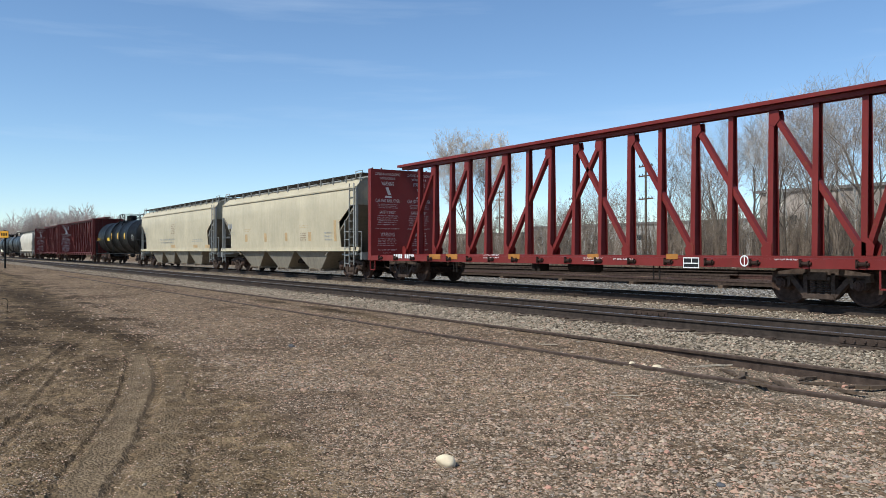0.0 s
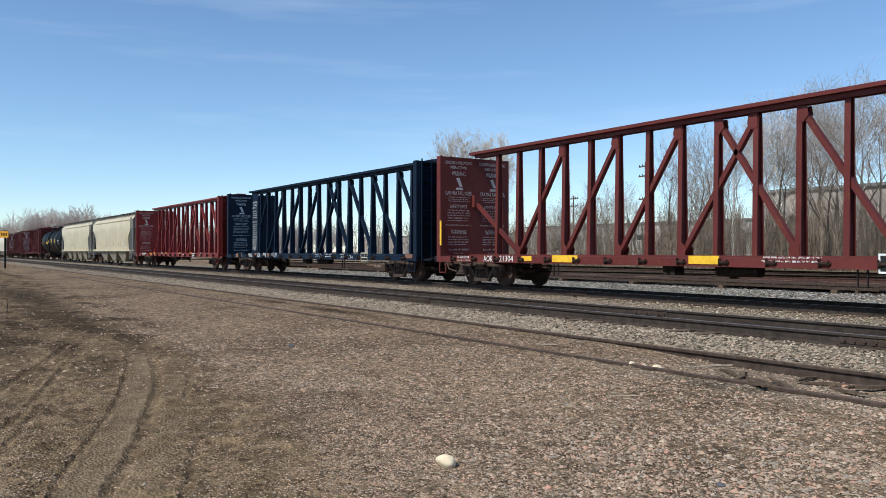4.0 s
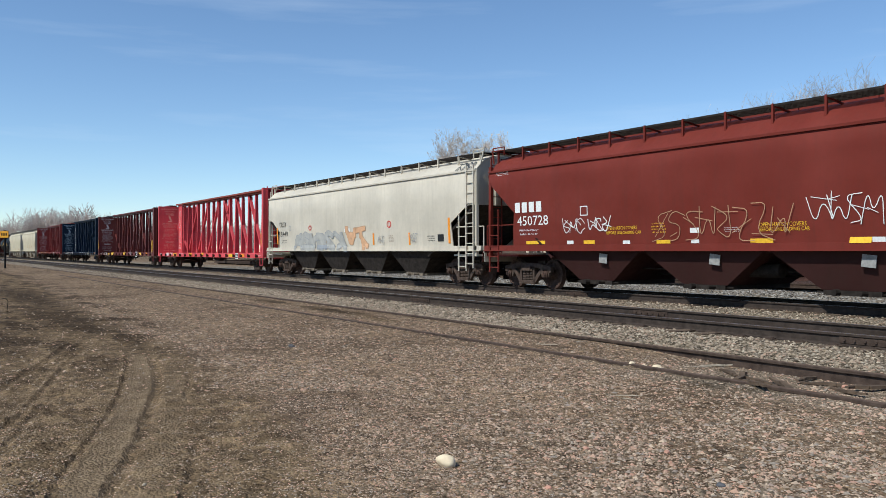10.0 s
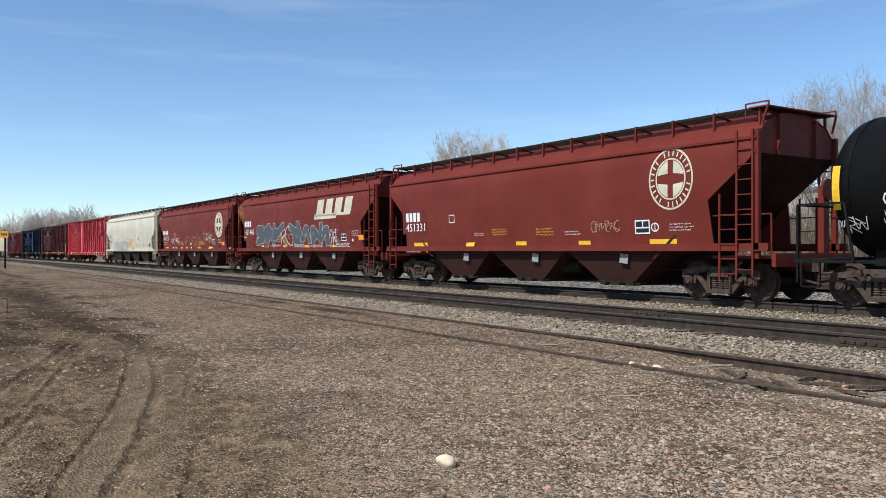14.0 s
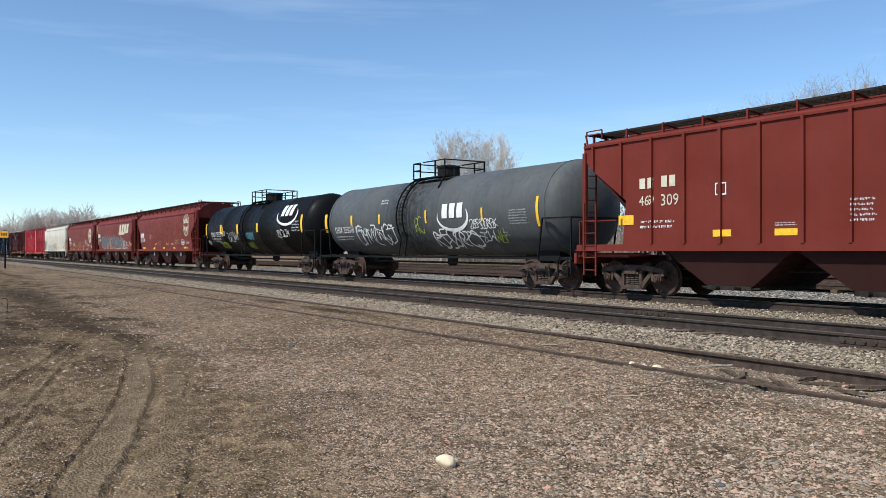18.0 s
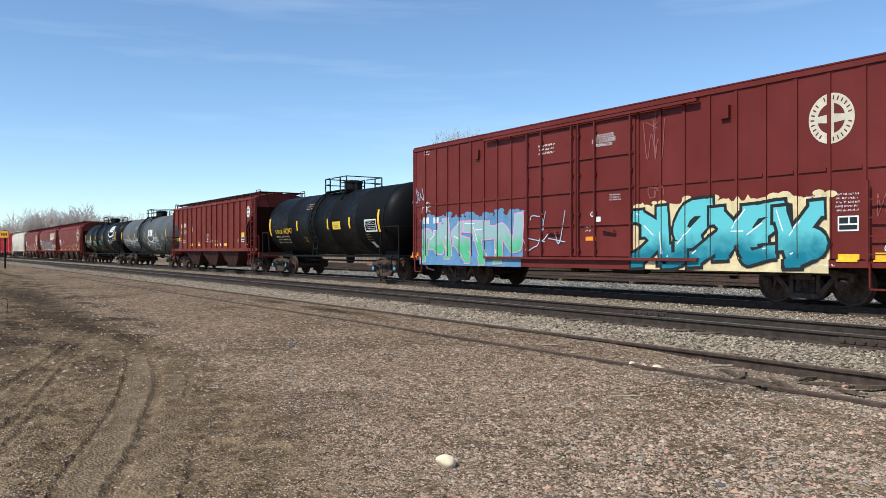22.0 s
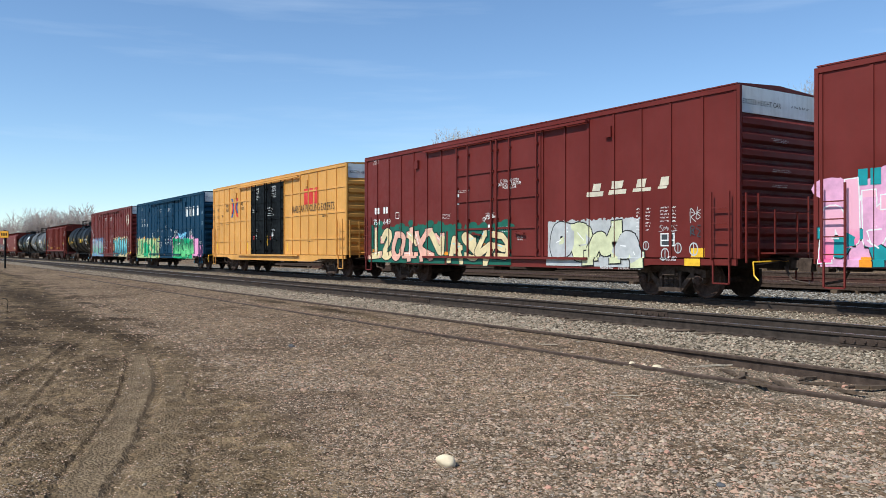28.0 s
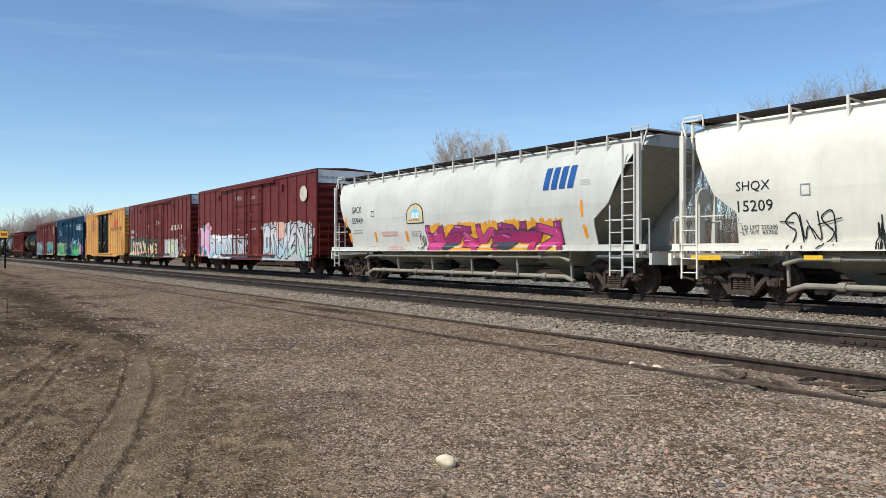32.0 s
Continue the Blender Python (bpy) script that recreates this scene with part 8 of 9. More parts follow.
patch("chs1", 1.14, 1.38, 2.20, 2.69, "y")
patch("chs1", 7.12, 7.35, 2.09, 2.94, "y")
mark("chs1", 3, 4.5, 6.1, 2.95, 3.5, "w")
swoosh("chs1", 4.0, 6.62, 2.45, 3.5, "w")
rows("chs1", 4, 5.94, 7.07, 2.12, 2.69, "w")
scrawl("chs1", -3.77, -1.99, 1.73, 2.29, "w", 0.035, 0)
scrawl("chs1", -0.60, 0.66, 1.83, 2.22, "sky", 0.035, 0)
scrawl("chs1", -0.83, 0.12, 1.25, 1.70, "lime", 0.035, 0)
scrawl("chs1", 3.99, 5.67, 1.86, 2.28, "w", 0.035, 0)
patch("chs2", -7.90, -7.66, 2.00, 2.83, "y")
patch("chs2", -5.33, -5.16, 2.26, 2.69, "y")
patch("chs2", -2.87, -2.73, 2.26, 2.65, "y")
patch("chs2", 0.67, 0.78, 2.19, 2.67, "y")
patch("chs2", 4.18, 4.28, 2.17, 2.61, "y")
patch("chs2", 7.01, 7.13, 1.92, 2.83, "y")
words("chs2", "CHSX", -6.91, -6.19, 1.95, 2.22, "w")
words("chs2", "255018", -6.07, -5.12, 1.95, 2.23, "w")
rows("chs2", 2, -7.02, -5.34, 1.62, 1.86, "w")
frame_plate("chs2", -4.94, -4.58, 1.98, 2.21, "w", "")
scrawl("chs2", -4.90, -1.75, 1.41, 2.25, "w", 0.075, 2)
mark("chs2", 3, 1.8, 3.2, 2.33, 2.84, "w")
swoosh("chs2", 1.5, 3.46, 1.84, 2.85, "w")
scrawl("chs2", 1.01, 3.74, 1.27, 1.95, "w", 0.09, 5)
scrawl("chs2", 3.51, 5.05, 1.92, 2.24, "w", 0.045, 0)
scrawl("chs2", 3.87, 4.64, 1.45, 1.85, "w", 0.045, 0)
scrawl("chs2", 4.67, 5.20, 1.37, 1.90, "lime", 0.04, 0)
rows("chs2", 6, 5.62, 6.63, 2.0, 2.5, "silver")
rows("chs2", 2, 5.17, 5.44, 1.63, 1.82, "w")
scrawl("chs2", -0.06, 0.48, 1.81, 2.45, "lime", 0.04, 0)
rows("chs2", 2, -2.83, -2.24, 3.01, 3.25, "w")
emblem("bn4", 6.80, 7.39, 3.06, 3.68, "w", False)
mark("bn4", 2, -6.22, -5.68, 2.77, 3.04, "c")
mark("bn4", 2, -5.49, -4.97, 2.78, 3.06, "c")
words("bn4", "469", -6.22, -5.72, 2.34, 2.59, "c")
words("bn4", "309", -5.49, -4.93, 2.31, 2.60, "c")
frame_plate("bn4", -3.84, -3.53, 2.48, 2.77, "w", "")
patch("bn4", -6.90, -6.42, 1.86, 2.11, "y")
patch("bn4", -3.91, -3.40, 1.51, 1.67, "y")
patch("bn4", -2.27, -1.72, 1.51, 1.66, "y")
patch("bn4", 1.25, 1.78, 1.49, 1.64, "y")
patch("bn4", 2.94, 3.47, 1.49, 1.64, "y")
rows("bn4", 2, -6.22, -5.01, 1.72, 1.98, "w")
rows("bn4", 5, -0.53, 0.01, 1.74, 2.26, "w")
rows("bn4", 2, 0.36, 0.87, 1.72, 1.89, "w")
rows("bn4", 2, -2.30, -1.75, 1.71, 1.81, "w")
rows("bn4", 2, 1.20, 1.83, 1.69, 1.82, "w")
patch("bn4", 6.01, 6.49, 2.00, 2.23, "yel")
frame_plate("bn4", 6.01, 6.49, 1.69, 2.00, "w", "k")
rows("bn4", 3, 5.36, 5.80, 1.69, 1.86, "w")
rows("bn4", 1, 6.77, 7.35, 1.49, 1.58, "w")
patch("bn4", 2.20, 2.43, 1.51, 1.64, "w")
words("utlx", "UTLX", -5.30, -4.41, 2.06, 2.25, "y")
words("utlx", "682947", -4.23, -3.19, 2.05, 2.31, "y")
rows("utlx", 3, -5.38, -3.45, 1.55, 1.97, "c")
rows("utlx", 3, -1.69, -0.80, 3.12, 3.45, "tan")
rows("utlx", 4, -1.92, -1.60, 1.60, 1.87, "y")
patch("utlx", -6.12, -5.94, 1.96, 2.85, "y")
patch("utlx", -2.56, -2.42, 2.18, 2.65, "y")
patch("utlx", 0.92, 1.04, 2.16, 2.63, "y")
patch("utlx", 3.08, 3.22, 2.16, 2.62, "y")
patch("utlx", 5.67, 5.82, 1.95, 2.85, "y")
patch("utlx", 1.49, 2.26, 2.14, 2.48, "yel")
rows("utlx", 3, 1.58, 2.18, 2.18, 2.42, "k")
frame_plate("utlx", 4.53, 5.56, 1.97, 2.48, "w", "")
rows("utlx", 6, 4.58, 5.53, 2.00, 2.44, "w")
rows("utlx", 4, 4.43, 4.89, 1.51, 1.91, "tan")
patch("utlx", 4.60, 4.86, 1.33, 1.57, "w")
mark("box1", 2, -8.39, -7.91, 2.17, 2.40, "w")
mark("box1", 2, -7.68, -7.27, 2.17, 2.38, "w")
words("box1", "761", -8.48, -7.80, 1.73, 1.95, "w")
words("box1", "034", -7.68, -7.27, 1.72, 1.93, "w")
piece("box1", -8.51, -2.56, 0.68, 2.44, 4, "pastel", "pink", "bluec", "w", seed=5, fat=0.36, puff=0.1)
scrawl("box1", -2.38, -0.79, 1.17, 2.34, "lblue", 0.05, 2)
rows("box1", 3, -1.75, -0.95, 4.01, 4.35, "w")
words("box1", "CLOSE AND LOCK", 0.63, 1.39, 4.25, 4.35, "w")
words("box1", "BOTH DOORS BEFORE", 0.57, 1.46, 4.12, 4.23, "w")
words("box1", "MOVING CAR", 0.73, 1.32, 4.01, 4.10, "w")
scrawl("box1", 2.46, 3.00, 3.22, 4.68, "faint", 0.04, 1)
scrawl("box1", 2.55, 3.00, 2.51, 2.86, "faint", 0.04, 1)
patch("box1", 0.30, 0.72, 1.46, 1.57, "o")
rows("box1", 3, 1.21, 1.67, 2.51, 2.71, "w")
ring("box1", 0.49, 0.71, 2.11, 2.26, "w")
patch("box1", 0.72, 0.89, 1.97, 2.11, "w")
rows("box1", 2, 0.30, 0.53, 1.68, 1.89, "w")
patch("box1", -8.39, -8.01, 1.22, 1.39, "y")
patch("box1", -9.14, -8.70, 0.93, 1.12, "o")
scrawl("box1", -9.09, -8.36, 2.95, 3.49, "lblue", 0.05, 0)
scrawl("box1", -8.43, -7.91, 2.56, 2.98, "w", 0.03, 0)
rows("box1", 2, -8.27, -7.87, 4.64, 4.83, "w")
piece("box1", 2.09, 7.47, 0.71, 2.42, 5, "tealf", "k", "cream", "w", seed=12, fat=0.4, puff=0.1, rim=0.16)
emblem("box1", 6.99, 7.99, 3.37, 4.41, "c", False)
rows("box1", 5, 6.94, 7.41, 1.92, 2.35, "w")
rows("box1", 5, 7.57, 8.13, 1.95, 2.36, "w")
frame_plate("box1", 7.63, 8.07, 1.57, 1.88, "w", "k")
patch("box1", 7.63, 8.08, 0.95, 1.11, "y")
patch("box1", 8.40, 8.83, 0.96, 1.14, "y")
scrawl("box1", 8.44, 8.82, 1.69, 2.41, "faint", 0.03, 0)
ring("box1", 8.58, 8.74, 1.15, 1.30, "w")
rows("box1", 1, 7.03, 7.71, 0.83, 0.92, "w")
rows("box2", 4, -7.50, -7.05, 4.45, 4.65, "w")
words("box2", "LR", -7.48, -7.09, 3.50, 3.77, "w")
words("box2", "S", -6.57, -6.34, 3.49, 3.73, "w")
words("box2", "13", -7.47, -7.12, 3.10, 3.36, "w")
words("box2", "78", -6.69, -6.29, 3.09, 3.35, "w")
words("box2", "58", -5.86, -5.46, 3.11, 3.34, "w")
words("box2", "LD LMT", -7.53, -7.14, 2.20, 2.29, "w")
words("box2", "205500", -6.69, -6.26, 2.21, 2.31, "w")
words("box2", "LT WT", -7.53, -7.14, 2.06, 2.15, "w")
words("box2", "80500", -6.65, -6.26, 2.07, 2.17, "w")
words("box2", "70K", -3.50, -3.26, 2.53, 2.62, "w")
frame_plate("box2", -4.19, -3.90, 2.28, 2.55, "w", "")
words("box2", "F", -4.10, -3.99, 2.34, 2.46, "w")
piece("box2", -8.98, -1.80, 0.65, 2.10, 6, "mgreen", "k", "pgreen", "w", seed=21, fat=0.42, puff=0.14, fill2="pgreen", tuft="orange")
words("box2", "CLOSE AND LOCK", -1.66, -1.02, 4.23, 4.29, "w")
words("box2", "DOORS BEFORE", -1.63, -1.05, 4.15, 4.21, "w")
words("box2", "MOVING CAR", -1.58, -1.09, 4.08, 4.13, "w")
words("box2", "CLOSE AND LOCK", 0.74, 1.36, 4.20, 4.27, "w")
words("box2", "DOORS BEFORE", 0.77, 1.34, 4.12, 4.18, "w")
words("box2", "MOVING CAR", 0.80, 1.30, 4.03, 4.10, "w")
rows("box2", 3, -2.32, -1.75, 2.56, 2.83, "w")
rows("box2", 2, -1.06, -0.65, 2.61, 2.72, "w")
rows("box2", 3, 0.04, 0.39, 2.74, 3.05, "w")
rows("box2", 4, 1.38, 1.94, 2.54, 2.84, "w")
words("box2", "OPEN", 0.74, 0.99, 2.23, 2.30, "w")
words("box2", "ASD", 0.72, 0.93, 1.99, 2.08, "w")
patch("box2", 0.81, 0.92, 1.88, 1.97, "redx")
patch("box2", 0.74, 0.92, 1.80, 1.88, "w")
words("box2", "OPEN", -1.66, -1.38, 2.23, 2.30, "w")
words("box2", "ASD", -1.66, -1.47, 2.00, 2.08, "w")
patch("box2", -1.64, -1.48, 1.87, 1.97, "w")
words("box2", "CLOSE", -1.06, -0.86, 2.19, 2.26, "w")
words("box2", "CLOSE", 1.32, 1.50, 2.18, 2.24, "w")
scrawl("box2", -1.96, -1.37, 1.37, 1.88, "w", 0.05, 1)
scrawl("box2", -1.16, -0.90, 1.50, 1.89, "w", 0.035, 0)
scrawl("box2", -0.01, 0.18, 1.68, 2.06, "w", 0.035, 0)
scrawl("box2", 0.37, 0.74, 1.54, 1.85, "w", 0.035, 0)
scrawl("box2", 1.28, 1.52, 1.59, 2.01, "w", 0.035, 0)
scrawl("box2", 2.21, 2.45, 2.13, 2.66, "w", 0.035, 0)
scrawl("box2", 1.67, 1.98, 1.56, 1.84, "w", 0.05, 0)
scrawl("box2", -8.33, -8.09, 2.03, 2.40, "w", 0.035, 0)
scrawl("box2", -9.06, -8.65, 1.59, 2.17, "w", 0.05, 0)
ring("box2", 0.53, 0.66, 1.79, 1.90, "w")
patch("box2", -0.42, -0.06, 0.90, 0.97, "o")
mark("box2", 1, 5.14, 5.63, 3.52, 4.14, "w")
mark("box2", 1, 5.93, 6.46, 3.51, 4.12, "w")
mark("box2", 1, 6.66, 7.23, 3.51, 4.15, "w")
mark("box2", 1, 7.59, 8.10, 3.51, 4.14, "w")
piece("box2", 2.01, 6.81, 0.68, 2.06, 5, "greenf", "k", "mgreen", "w", seed=33, fat=0.46, puff=0.1, tuft="pink")
piece("box2", 3.19, 5.31, 1.99, 2.49, 4, "sky", "blue", shine="", seed=6, fat=0.3)
scrawl("box2", 2.56, 3.13, 2.12, 2.70, "w", 0.035, 0)
scrawl("box2", 2.20, 2.44, 2.14, 2.66, "w", 0.035, 0)
scrawl("box2", 5.89, 6.52, 1.89, 2.66, "w", 0.045, 2)
blob("box2", 6.85, 8.17, 0.81, 2.05, "pink")
piece("box2", 8.17, 8.79, 0.82, 1.50, 1, "purple", "k", "pink", shine="", seed=2)
scrawl("box2", 8.65, 8.98, 3.53, 3.79, "lblue", 0.025, 0)
scrawl("box2", 8.65, 8.94, 2.90, 3.11, "lblue", 0.025, 0)
scrawl("box2", 8.21, 8.77, 1.65, 1.81, "w", 0.035, 0)
rows("box2", 3, 1.58, 1.89, 2.56, 2.87, "w")
patch("box2", 7.59, 7.87, 1.15, 1.36, "yel")
rows("box2", 3, 7.63, 7.84, 1.18, 1.33, "k")
words("box3", "TB", -9.24, -8.90, 3.53, 3.73, "k")
words("box3", "OX", -8.43, -8.07, 3.55, 3.76, "k")
words("box3", "63", -9.24, -8.90, 3.12, 3.36, "k")
words("box3", "11", -8.39, -8.10, 3.13, 3.34, "k")
words("box3", "94", -7.59, -7.22, 3.16, 3.34, "k")
words("box3", "next", -6.79, -6.26, 3.76, 3.94, "k")
words("box3", "load", -6.79, -6.26, 3.50, 3.71, "k")
words("box3", "any", -4.24, -3.85, 3.74, 3.95, "k")
words("box3", "road", -4.24, -3.72, 3.52, 3.72, "k")
chevrons("box3", -5.87, -4.68, 3.14, 4.23)
rows("box3", 3, -8.53, -8.00, 2.43, 2.72, "k")
rows("box3", 2, -6.76, -6.18, 2.69, 2.92, "k")
rows("box3", 2, -7.84, -7.22, 2.70, 2.92, "k")
words("box3", "CLOSE THIS DOOR", -1.82, -1.16, 4.47, 4.56, "w")
words("box3", "BEFORE CLOSING", -1.80, -1.18, 4.35, 4.44, "w")
words("box3", "MAIN DOOR", -1.72, -1.26, 4.24, 4.33, "w")
rows("box3", 3, -1.86, -1.12, 3.91, 4.18, "w")
words("box3", "CLOSE AND LOCK", 0.58, 1.27, 4.46, 4.54, "w")
words("box3", "DOORS BEFORE", 0.63, 1.22, 4.35, 4.43, "w")
words("box3", "MOVING CAR", 0.66, 1.19, 4.24, 4.32, "w")
rows("box3", 3, 0.56, 1.29, 3.93, 4.20, "w")
patch("box3", -2.08, -1.86, 1.81, 1.98, "redx")
patch("box3", -1.82, -1.53, 1.85, 2.06, "w")
patch("box3", 0.37, 0.60, 1.78, 1.97, "redx")
patch("box3", 0.63, 0.87, 1.84, 2.04, "w")
words("box3", "ASD", -1.78, -1.53, 2.07, 2.18, "w")
words("box3", "ASD", 0.65, 0.87, 2.06, 2.17, "w")
patch("box3", -0.01, 0.10, 1.45, 1.97, "y")
patch("box3", -3.25, -3.11, 1.20, 1.64, "y")
patch("box3", -8.56, -8.36, 1.26, 1.68, "y")
patch("box3", 2.56, 2.65, 1.17, 1.58, "y")
rows("box3", 3, -2.40, -1.80, 3.24, 3.52, "w")
rows("box3", 2, -0.05, 0.54, 3.22, 3.48, "w")
rows("box3", 2, -0.12, 0.97, 2.99, 3.18, "w")
ring("box3", 0.57, 0.76, 3.23, 3.42, "w")
rows("box3", 2, -1.76, -1.41, 2.22, 2.37, "w")
rows("box3", 2, 0.63, 1.11, 2.19, 2.33, "w")
mark("box3", 3, 4.61, 6.40, 3.39, 4.13, "redx")
words("box3", "RAILCAR POOLING EXPERTS", 3.24, 7.95, 3.04, 3.38, "k")
rows("box3", 1, 6.65, 7.37, 2.68, 2.86, "k")
rows("box3", 2, 5.07, 5.78, 1.56, 1.83, "k")
mark("box4", 2, -8.29, -7.85, 2.66, 2.91, "w")
mark("box4", 2, -7.57, -7.15, 2.66, 2.91, "w")
words("box4", "761", -8.39, -7.85, 2.22, 2.45, "w")
words("box4", "649", -7.57, -6.99, 2.23, 2.44, "w")
rows("box4", 4, -8.42, -7.92, 4.66, 4.88, "w")
frame_plate("box4", -6.59, -6.32, 2.42, 2.68, "w", "")
piece("box4", -8.69, -3.04, 0.73, 2.16, 6, "salmon", "k", "dgreen", "w", seed=14, fat=0.34, fill2="cream")
piece("box4", -2.93, 0.75, 0.73, 1.98, 4, "cream", "k", "dgreen", "sky", seed=17, fat=0.3)
words("box4", "CLOSE AND LOCK", 0.19, 1.15, 3.35, 3.44, "w")
words("box4", "BOTH DOORS BEFORE", 0.08, 1.25, 3.23, 3.33, "w")
words("box4", "MOVING CAR", 0.32, 1.01, 3.13, 3.22, "w")
patch("box4", -8.47, -8.02, 1.05, 1.26, "o")
patch("box4", -5.91, -5.49, 1.04, 1.17, "o")
patch("box4", -3.34, -2.91, 1.03, 1.15, "o")
patch("box4", -0.98, -0.51, 1.31, 1.42, "o")
patch("box4", -2.28, -2.13, 3.02, 3.12, "w")
patch("box4", -2.28, -2.13, 2.75, 2.85, "w")
patch("box4", -0.47, -0.29, 1.83, 2.03, "w")
patch("box4", 0.22, 0.43, 1.52, 1.72, "w")
rows("box4", 2, -2.21, -1.56, 3.14, 3.25, "w")
ring("box4", -0.76, -0.60, 2.14, 2.28, "w")
rows("box4", 1, -0.60, 0.03, 2.37, 2.43, "w")
rows("box4", 3, 0.09, 0.71, 1.76, 1.96, "w")
rows("box4", 3, 1.05, 1.35, 1.49, 1.66, "w")
rows("box4", 4, -3.31, -2.75, 2.30, 2.48, "w")
scrawl("box4", -0.63, -0.05, 2.21, 2.36, "w", 0.035, 0)
mark("box4", 1, 4.28, 4.70, 2.82, 3.02, "c", 0.3)
patch("box4", 4.13, 4.74, 2.67, 2.80, "c", lean=0.3)
mark("box4", 1, 5.00, 5.56, 2.84, 3.04, "c", 0.3)
patch("box4", 4.95, 5.59, 2.69, 2.81, "c", lean=0.3)
mark("box4", 1, 5.90, 6.33, 2.82, 3.03, "c", 0.3)
patch("box4", 5.82, 6.44, 2.71, 2.80, "c", lean=0.3)
mark("box4", 1, 6.70, 7.10, 2.81, 3.03, "c", 0.3)
patch("box4", 6.67, 6.96, 2.74, 2.80, "c", lean=0.3)
piece("box4", 2.43, 6.05, 0.75, 2.09, 4, "yellowish", "k", "silver", "w", seed=41, fat=0.56, puff=0.05, fill2="silver")
rows("box4", 7, 5.93, 6.08, 1.68, 2.30, "w")
rows("box4", 7, 6.25, 6.41, 1.67, 2.29, "w")
rows("box4", 5, 6.73, 7.07, 1.88, 2.30, "w")
rows("box4", 5, 7.13, 7.26, 1.87, 2.30, "w")
frame_plate("box4", 6.75, 7.20, 1.29, 1.62, "w", "dark")
ring("box4", 5.84, 6.08, 1.30, 1.57, "silver")
ring("box4", 6.16, 6.37, 1.19, 1.43, "silver")
ring("box4", 6.76, 7.03, 0.93, 1.25, "silver")
ring("box4", 7.19, 7.42, 1.11, 1.38, "silver")
ring("box4", 7.65, 7.92, 1.05, 1.38, "silver")
patch("box4", 7.56, 8.03, 0.81, 0.99, "y")
patch("box4", 7.70, 8.10, 1.02, 1.24, "y")
patch("box4", 2.50, 2.95, 1.00, 1.12, "o")
patch("box4", 5.15, 5.55, 1.00, 1.11, "o")
words("box4", "RELEASE ROD", 4.69, 5.18, 0.69, 0.76, "w")
words("box4", "2 INCH HF COMP SHOES", 5.36, 6.17, 0.69, 0.75, "w")
words("box4", "LIFT AND", 6.99, 7.26, 0.99, 1.04, "w")
words("box4", "JACK HERE", 6.99, 7.31, 0.92, 0.97, "w")
scrawl("box4", 7.65, 8.03, 1.85, 2.26, "silver", 0.03, 0)
scrawl("box4", 7.65, 8.04, 1.52, 1.79, "dark", 0.05, 0)
scrawl("box4", 6.67, 7.28, 1.66, 1.82, "silver", 0.02, 0)
mark("box5", 2, -8.28, -7.74, 2.47, 2.80, "teal")
mark("box5", 2, -7.43, -6.97, 2.49, 2.79, "tan")
words("box5", "761", -8.38, -7.74, 2.01, 2.28, "w")
words("box5", "374", -7.43, -6.76, 2.01, 2.27, "w")
piece("box5", -9.04, -6.83, 0.85, 2.75, 3, "pinkf", "w", "pinkp", shine="", seed=7, fat=0.45, puff=0.22, fill2="pinkp", rim=0.05)
piece("box5", -9.04, -7.6, 0.80, 1.7, 2, "teal", "k", "", shine="w", seed=9, fat=0.4, rim=0.05)
piece("box5", -6.95, -2.67, 0.74, 2.15, 5, "chrome", "k", "w", "w", seed=19, fat=0.42, puff=0.1)
piece("box5", -2.71, 0.05, 0.82, 2.07, 4, "silver", "k", "chrome", shine="w", seed=23, fat=0.42, puff=0.1)
words("box5", "CLOSE AND LOCK", -1.86, -0.86, 4.22, 4.30, "w")
words("box5", "BOTH DOORS BEFORE", -1.92, -0.82, 4.12, 4.21, "w")
words("box5", "MOVING CAR", -1.69, -1.03, 4.04, 4.13, "w")
ring("box5", 0.56, 0.73, 3.14, 3.31, "w")
rows("box5", 1, -1.92, -1.00, 2.35, 2.46, "w")
words("box5", "ASD", -1.63, -1.46, 2.06, 2.16, "w")
patch("box5", -8.21, -7.74, 0.85, 1.05, "o")
patch("box5", -6.53, -6.07, 0.95, 1.07, "o")
patch("box5", -4.35, -3.91, 0.94, 1.06, "o")
patch("box5", -1.97, -1.56, 0.93, 1.04, "o")
scrawl("box5", -5.38, -4.85, 2.47, 2.87, "faint", 0.03, 0)
scrawl("box5", -3.55, -2.94, 2.17, 2.92, "faint", 0.03, 0)
piece("box5", 2.33, 8.6, 0.70, 2.6, 7, "mint", "k", "silver", "w", seed=31, fat=0.4, puff=0.1, fill2="chrome", rim=0.12)
patch("box5", 2.78, 3.24, 0.93, 1.04, "o")
patch("box5", 4.73, 5.17, 0.94, 1.03, "o")
words("box5", "OPEN THIS DOOR FIRST", 0.55, 1.43, 2.35, 2.43, "w")
rows("box5", 2, 0.62, 1.43, 4.02, 4.18, "w")
blob("box5", 4.19, 5.38, 1.78, 2.70, "salmon")
patch("box5", 1.15, 1.62, 0.91, 1.02, "o")
scrawl("box5", 1.76, 2.06, 2.95, 3.29, "faint", 0.03, 0)
sheet_disc("box5", 7.34, 8.21, 3.54, 4.29, "c")
words("gacx", "GACX", -7.21, -6.38, 2.76, 3.03, "k")
words("gacx", "55949", -7.19, -6.21, 2.31, 2.56, "k")
frame_plate("gacx", -5.48, -5.22, 2.56, 2.79, "k", "")
mill_emblem("gacx", -2.67, -1.46, 2.19, 2.95)
words("gacx", "DO NOT HAMMER ON CAR", -4.66, -3.40, 1.86, 1.94, "r")
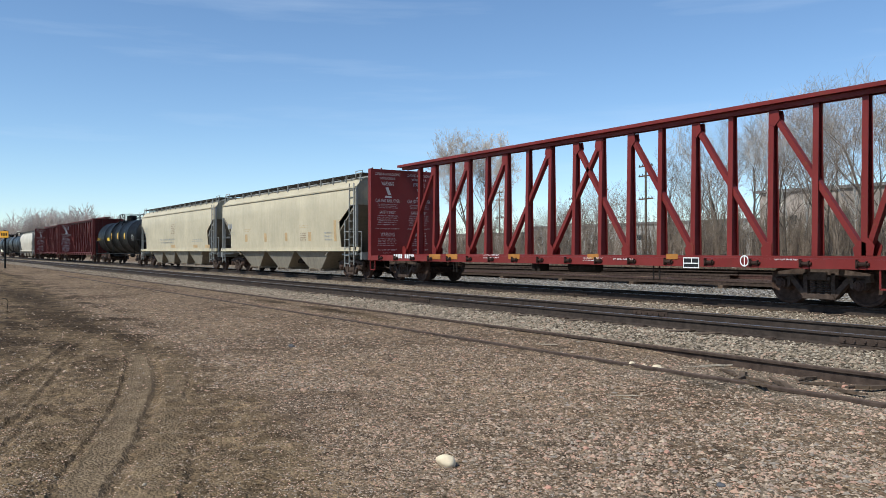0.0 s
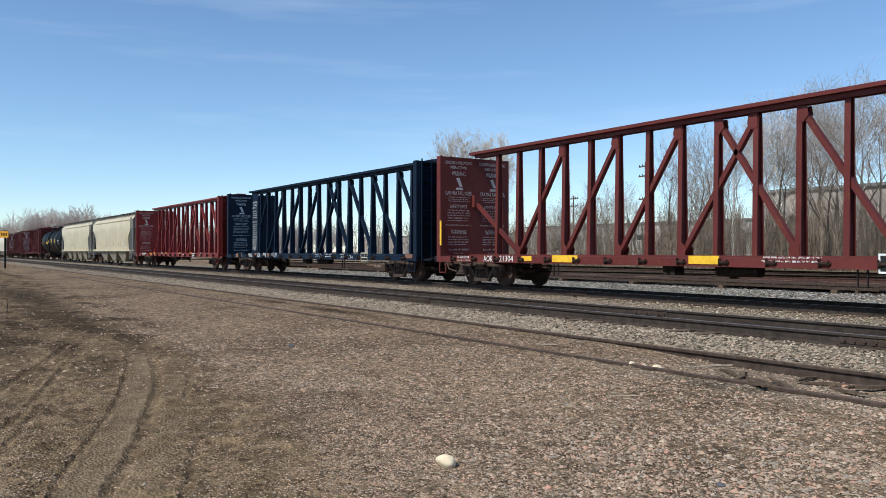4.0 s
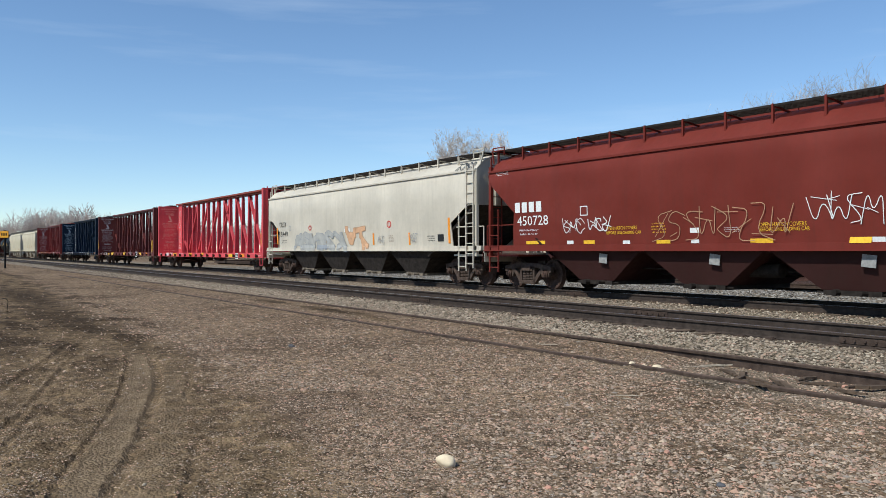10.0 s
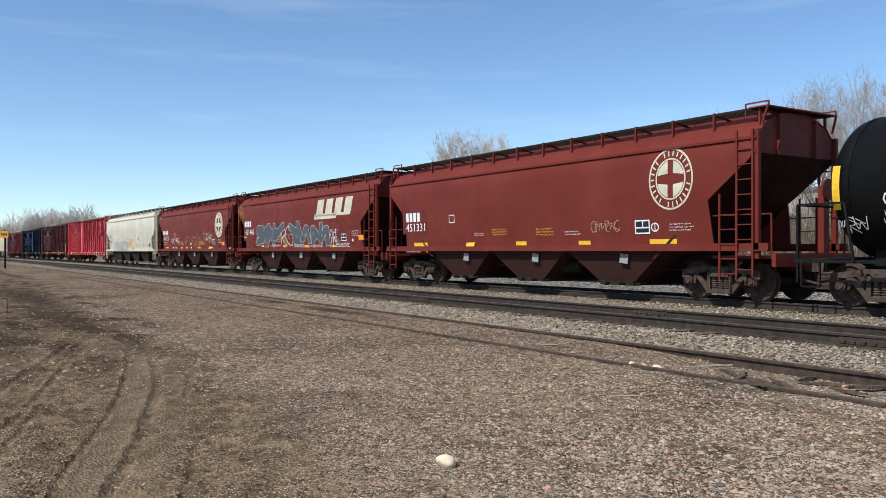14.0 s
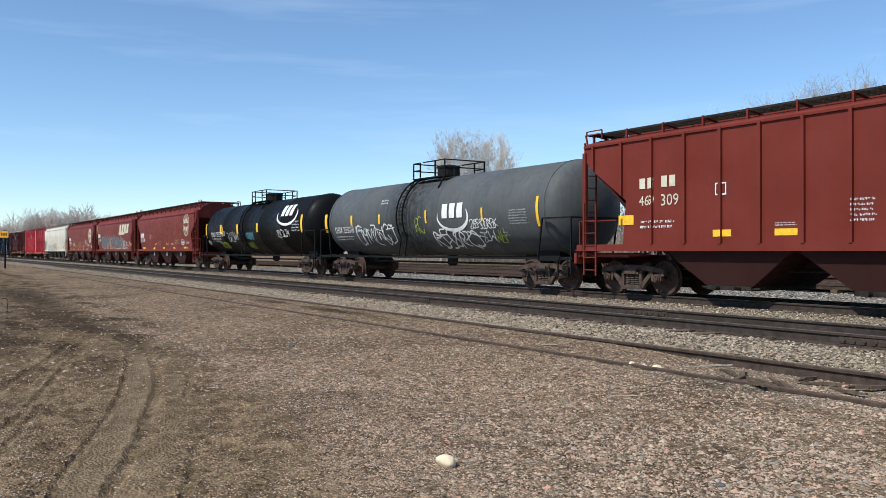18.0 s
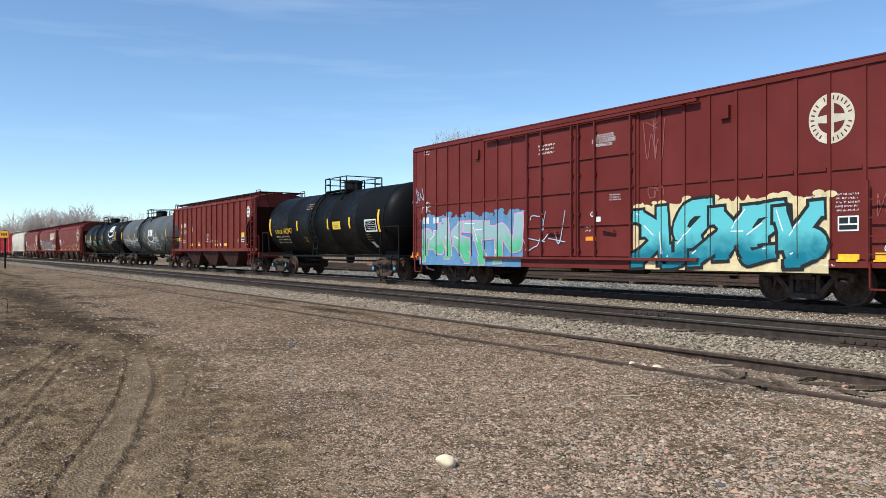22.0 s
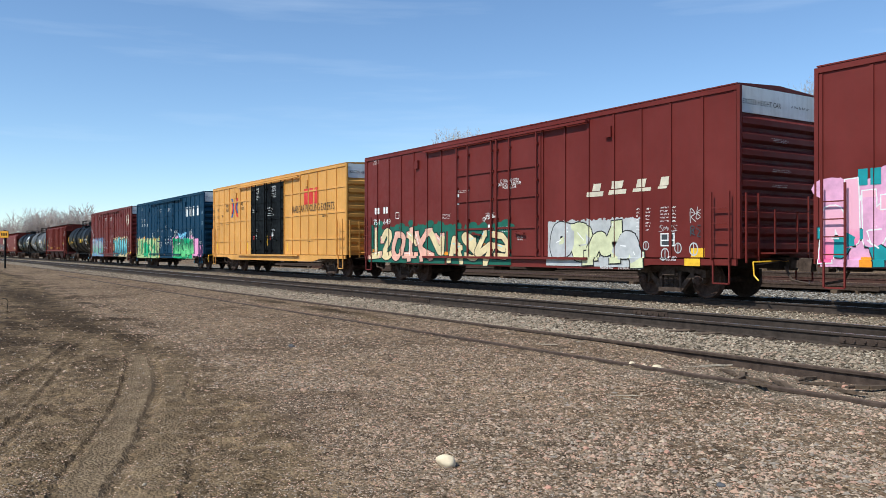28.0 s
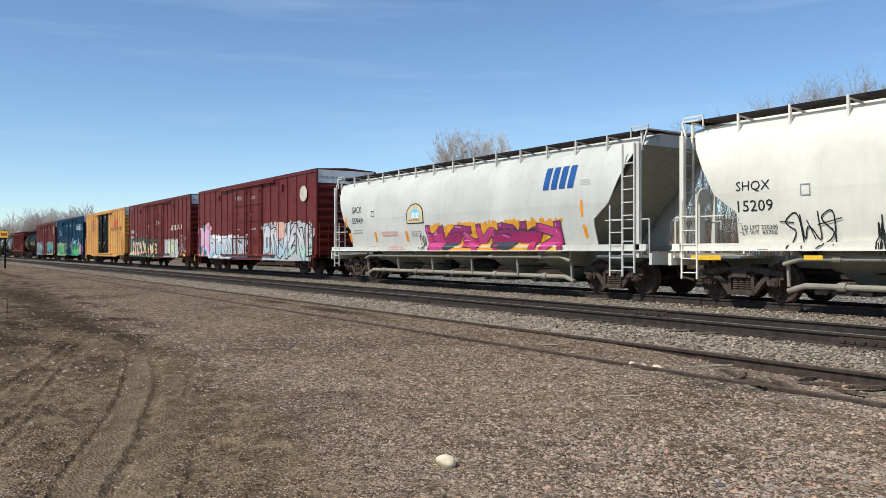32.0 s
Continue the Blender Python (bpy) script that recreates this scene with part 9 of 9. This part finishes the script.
words("gacx", "RUBBER MALLET ONLY", -4.58, -3.37, 1.75, 1.83, "r")
patch("gacx", -7.84, -7.70, 2.18, 2.62, "o", lean=-0.1)
patch("gacx", -5.29, -5.13, 1.56, 1.95, "o", lean=-0.1)
patch("gacx", -2.85, -2.68, 1.55, 1.94, "o", lean=-0.1)
patch("gacx", -7.56, -7.37, 1.55, 1.94, "o", lean=-0.2)
rows("gacx", 2, -7.12, -6.22, 1.87, 2.09, "k")
rows("gacx", 3, -2.39, -1.56, 1.70, 1.93, "k")
rows("gacx", 3, -4.32, -2.69, 1.19, 1.41, "r")
rows("gacx", 1, -5.79, -5.20, 1.32, 1.41, "r")
scrawl("gacx", -1.85, -1.42, 1.16, 1.76, "k", 0.05, 0)
piece("gacx", -1.24, 6.05, 1.14, 2.12, 7, "magenta", "dark", "orange", shine="pink", seed=50, fat=0.46, puff=0.12, fill2="rose", rim=0.05)
patch("gacx", 5.34, 6.02, 1.13, 1.89, "yel")
patch("gacx", -1.27, -0.89, 1.13, 1.89, "yel")
mark("gacx", 4, 5.25, 6.67, 2.97, 3.62, "blue", 0.12)
rows("gacx", 4, 6.81, 7.31, 3.01, 3.19, "grey")
patch("gacx", 6.88, 6.98, 2.14, 2.61, "o")
patch("gacx", 6.93, 7.06, 1.54, 1.91, "o", lean=-0.15)
rows("gacx", 3, 5.51, 6.08, 1.56, 1.79, "k")
words("shqx", "SHQX", -7.09, -6.22, 2.49, 2.74, "k")
words("shqx", "15209", -7.06, -6.16, 2.06, 2.31, "k")
frame_plate("shqx", -5.49, -5.26, 2.34, 2.59, "grey", "")
words("shqx", "LD LMT 220300", -6.99, -6.08, 1.65, 1.75, "k")
words("shqx", "LT WT  65700", -6.99, -6.11, 1.54, 1.63, "k")
scrawl("shqx", -5.96, -4.74, 1.22, 2.08, "k", 0.05, 3)
scrawl("shqx", -7.70, -7.03, 1.56, 1.95, "grey", 0.02, 0)
patch("shqx", -8.41, -7.54, 0.96, 1.07, "y")
patch("shqx", -5.44, -5.01, 0.99, 1.08, "y")
frame_plate("shqx", -6.56, -6.30, 1.04, 1.21, "k", "")
scrawl("shqx", -3.90, -3.70, 1.00, 1.88, "k", 0.05, 0)
rows("tank_c", 3, -8.56, -6.19, 2.19, 2.47, "y")
patch("tank_c", -3.48, -2.44, 2.15, 2.45, "yel")
patch("tank_c", -1.70, -1.28, 2.34, 2.87, "y")
patch("tank_c", 1.02, 1.42, 2.31, 2.82, "y")
patch("tank_c", 3.74, 4.11, 2.27, 2.77, "y")
rows("tank_c", 4, 6.43, 7.53, 1.97, 2.60, "w")


def motions():
    for car, c in CARS:
        walk(car, [(t, pose(c - run(t), YC, 0)) for t in range(0, 33, 2)])
    # wheels roll without slipping: turned about the axle, a row for each turn of less than 90 degrees
    times = [k / FPS for k in [*range(0, 780, 2), *range(780, 961)]]
    turn = [-math.degrees(run(t) / 0.457) for t in times]
    for w, x in TRUCKS:
        walk(w, [(t, pose(x, 0, 0.457, 0, a, 0)) for t, a in zip(times, turn)])


motions()
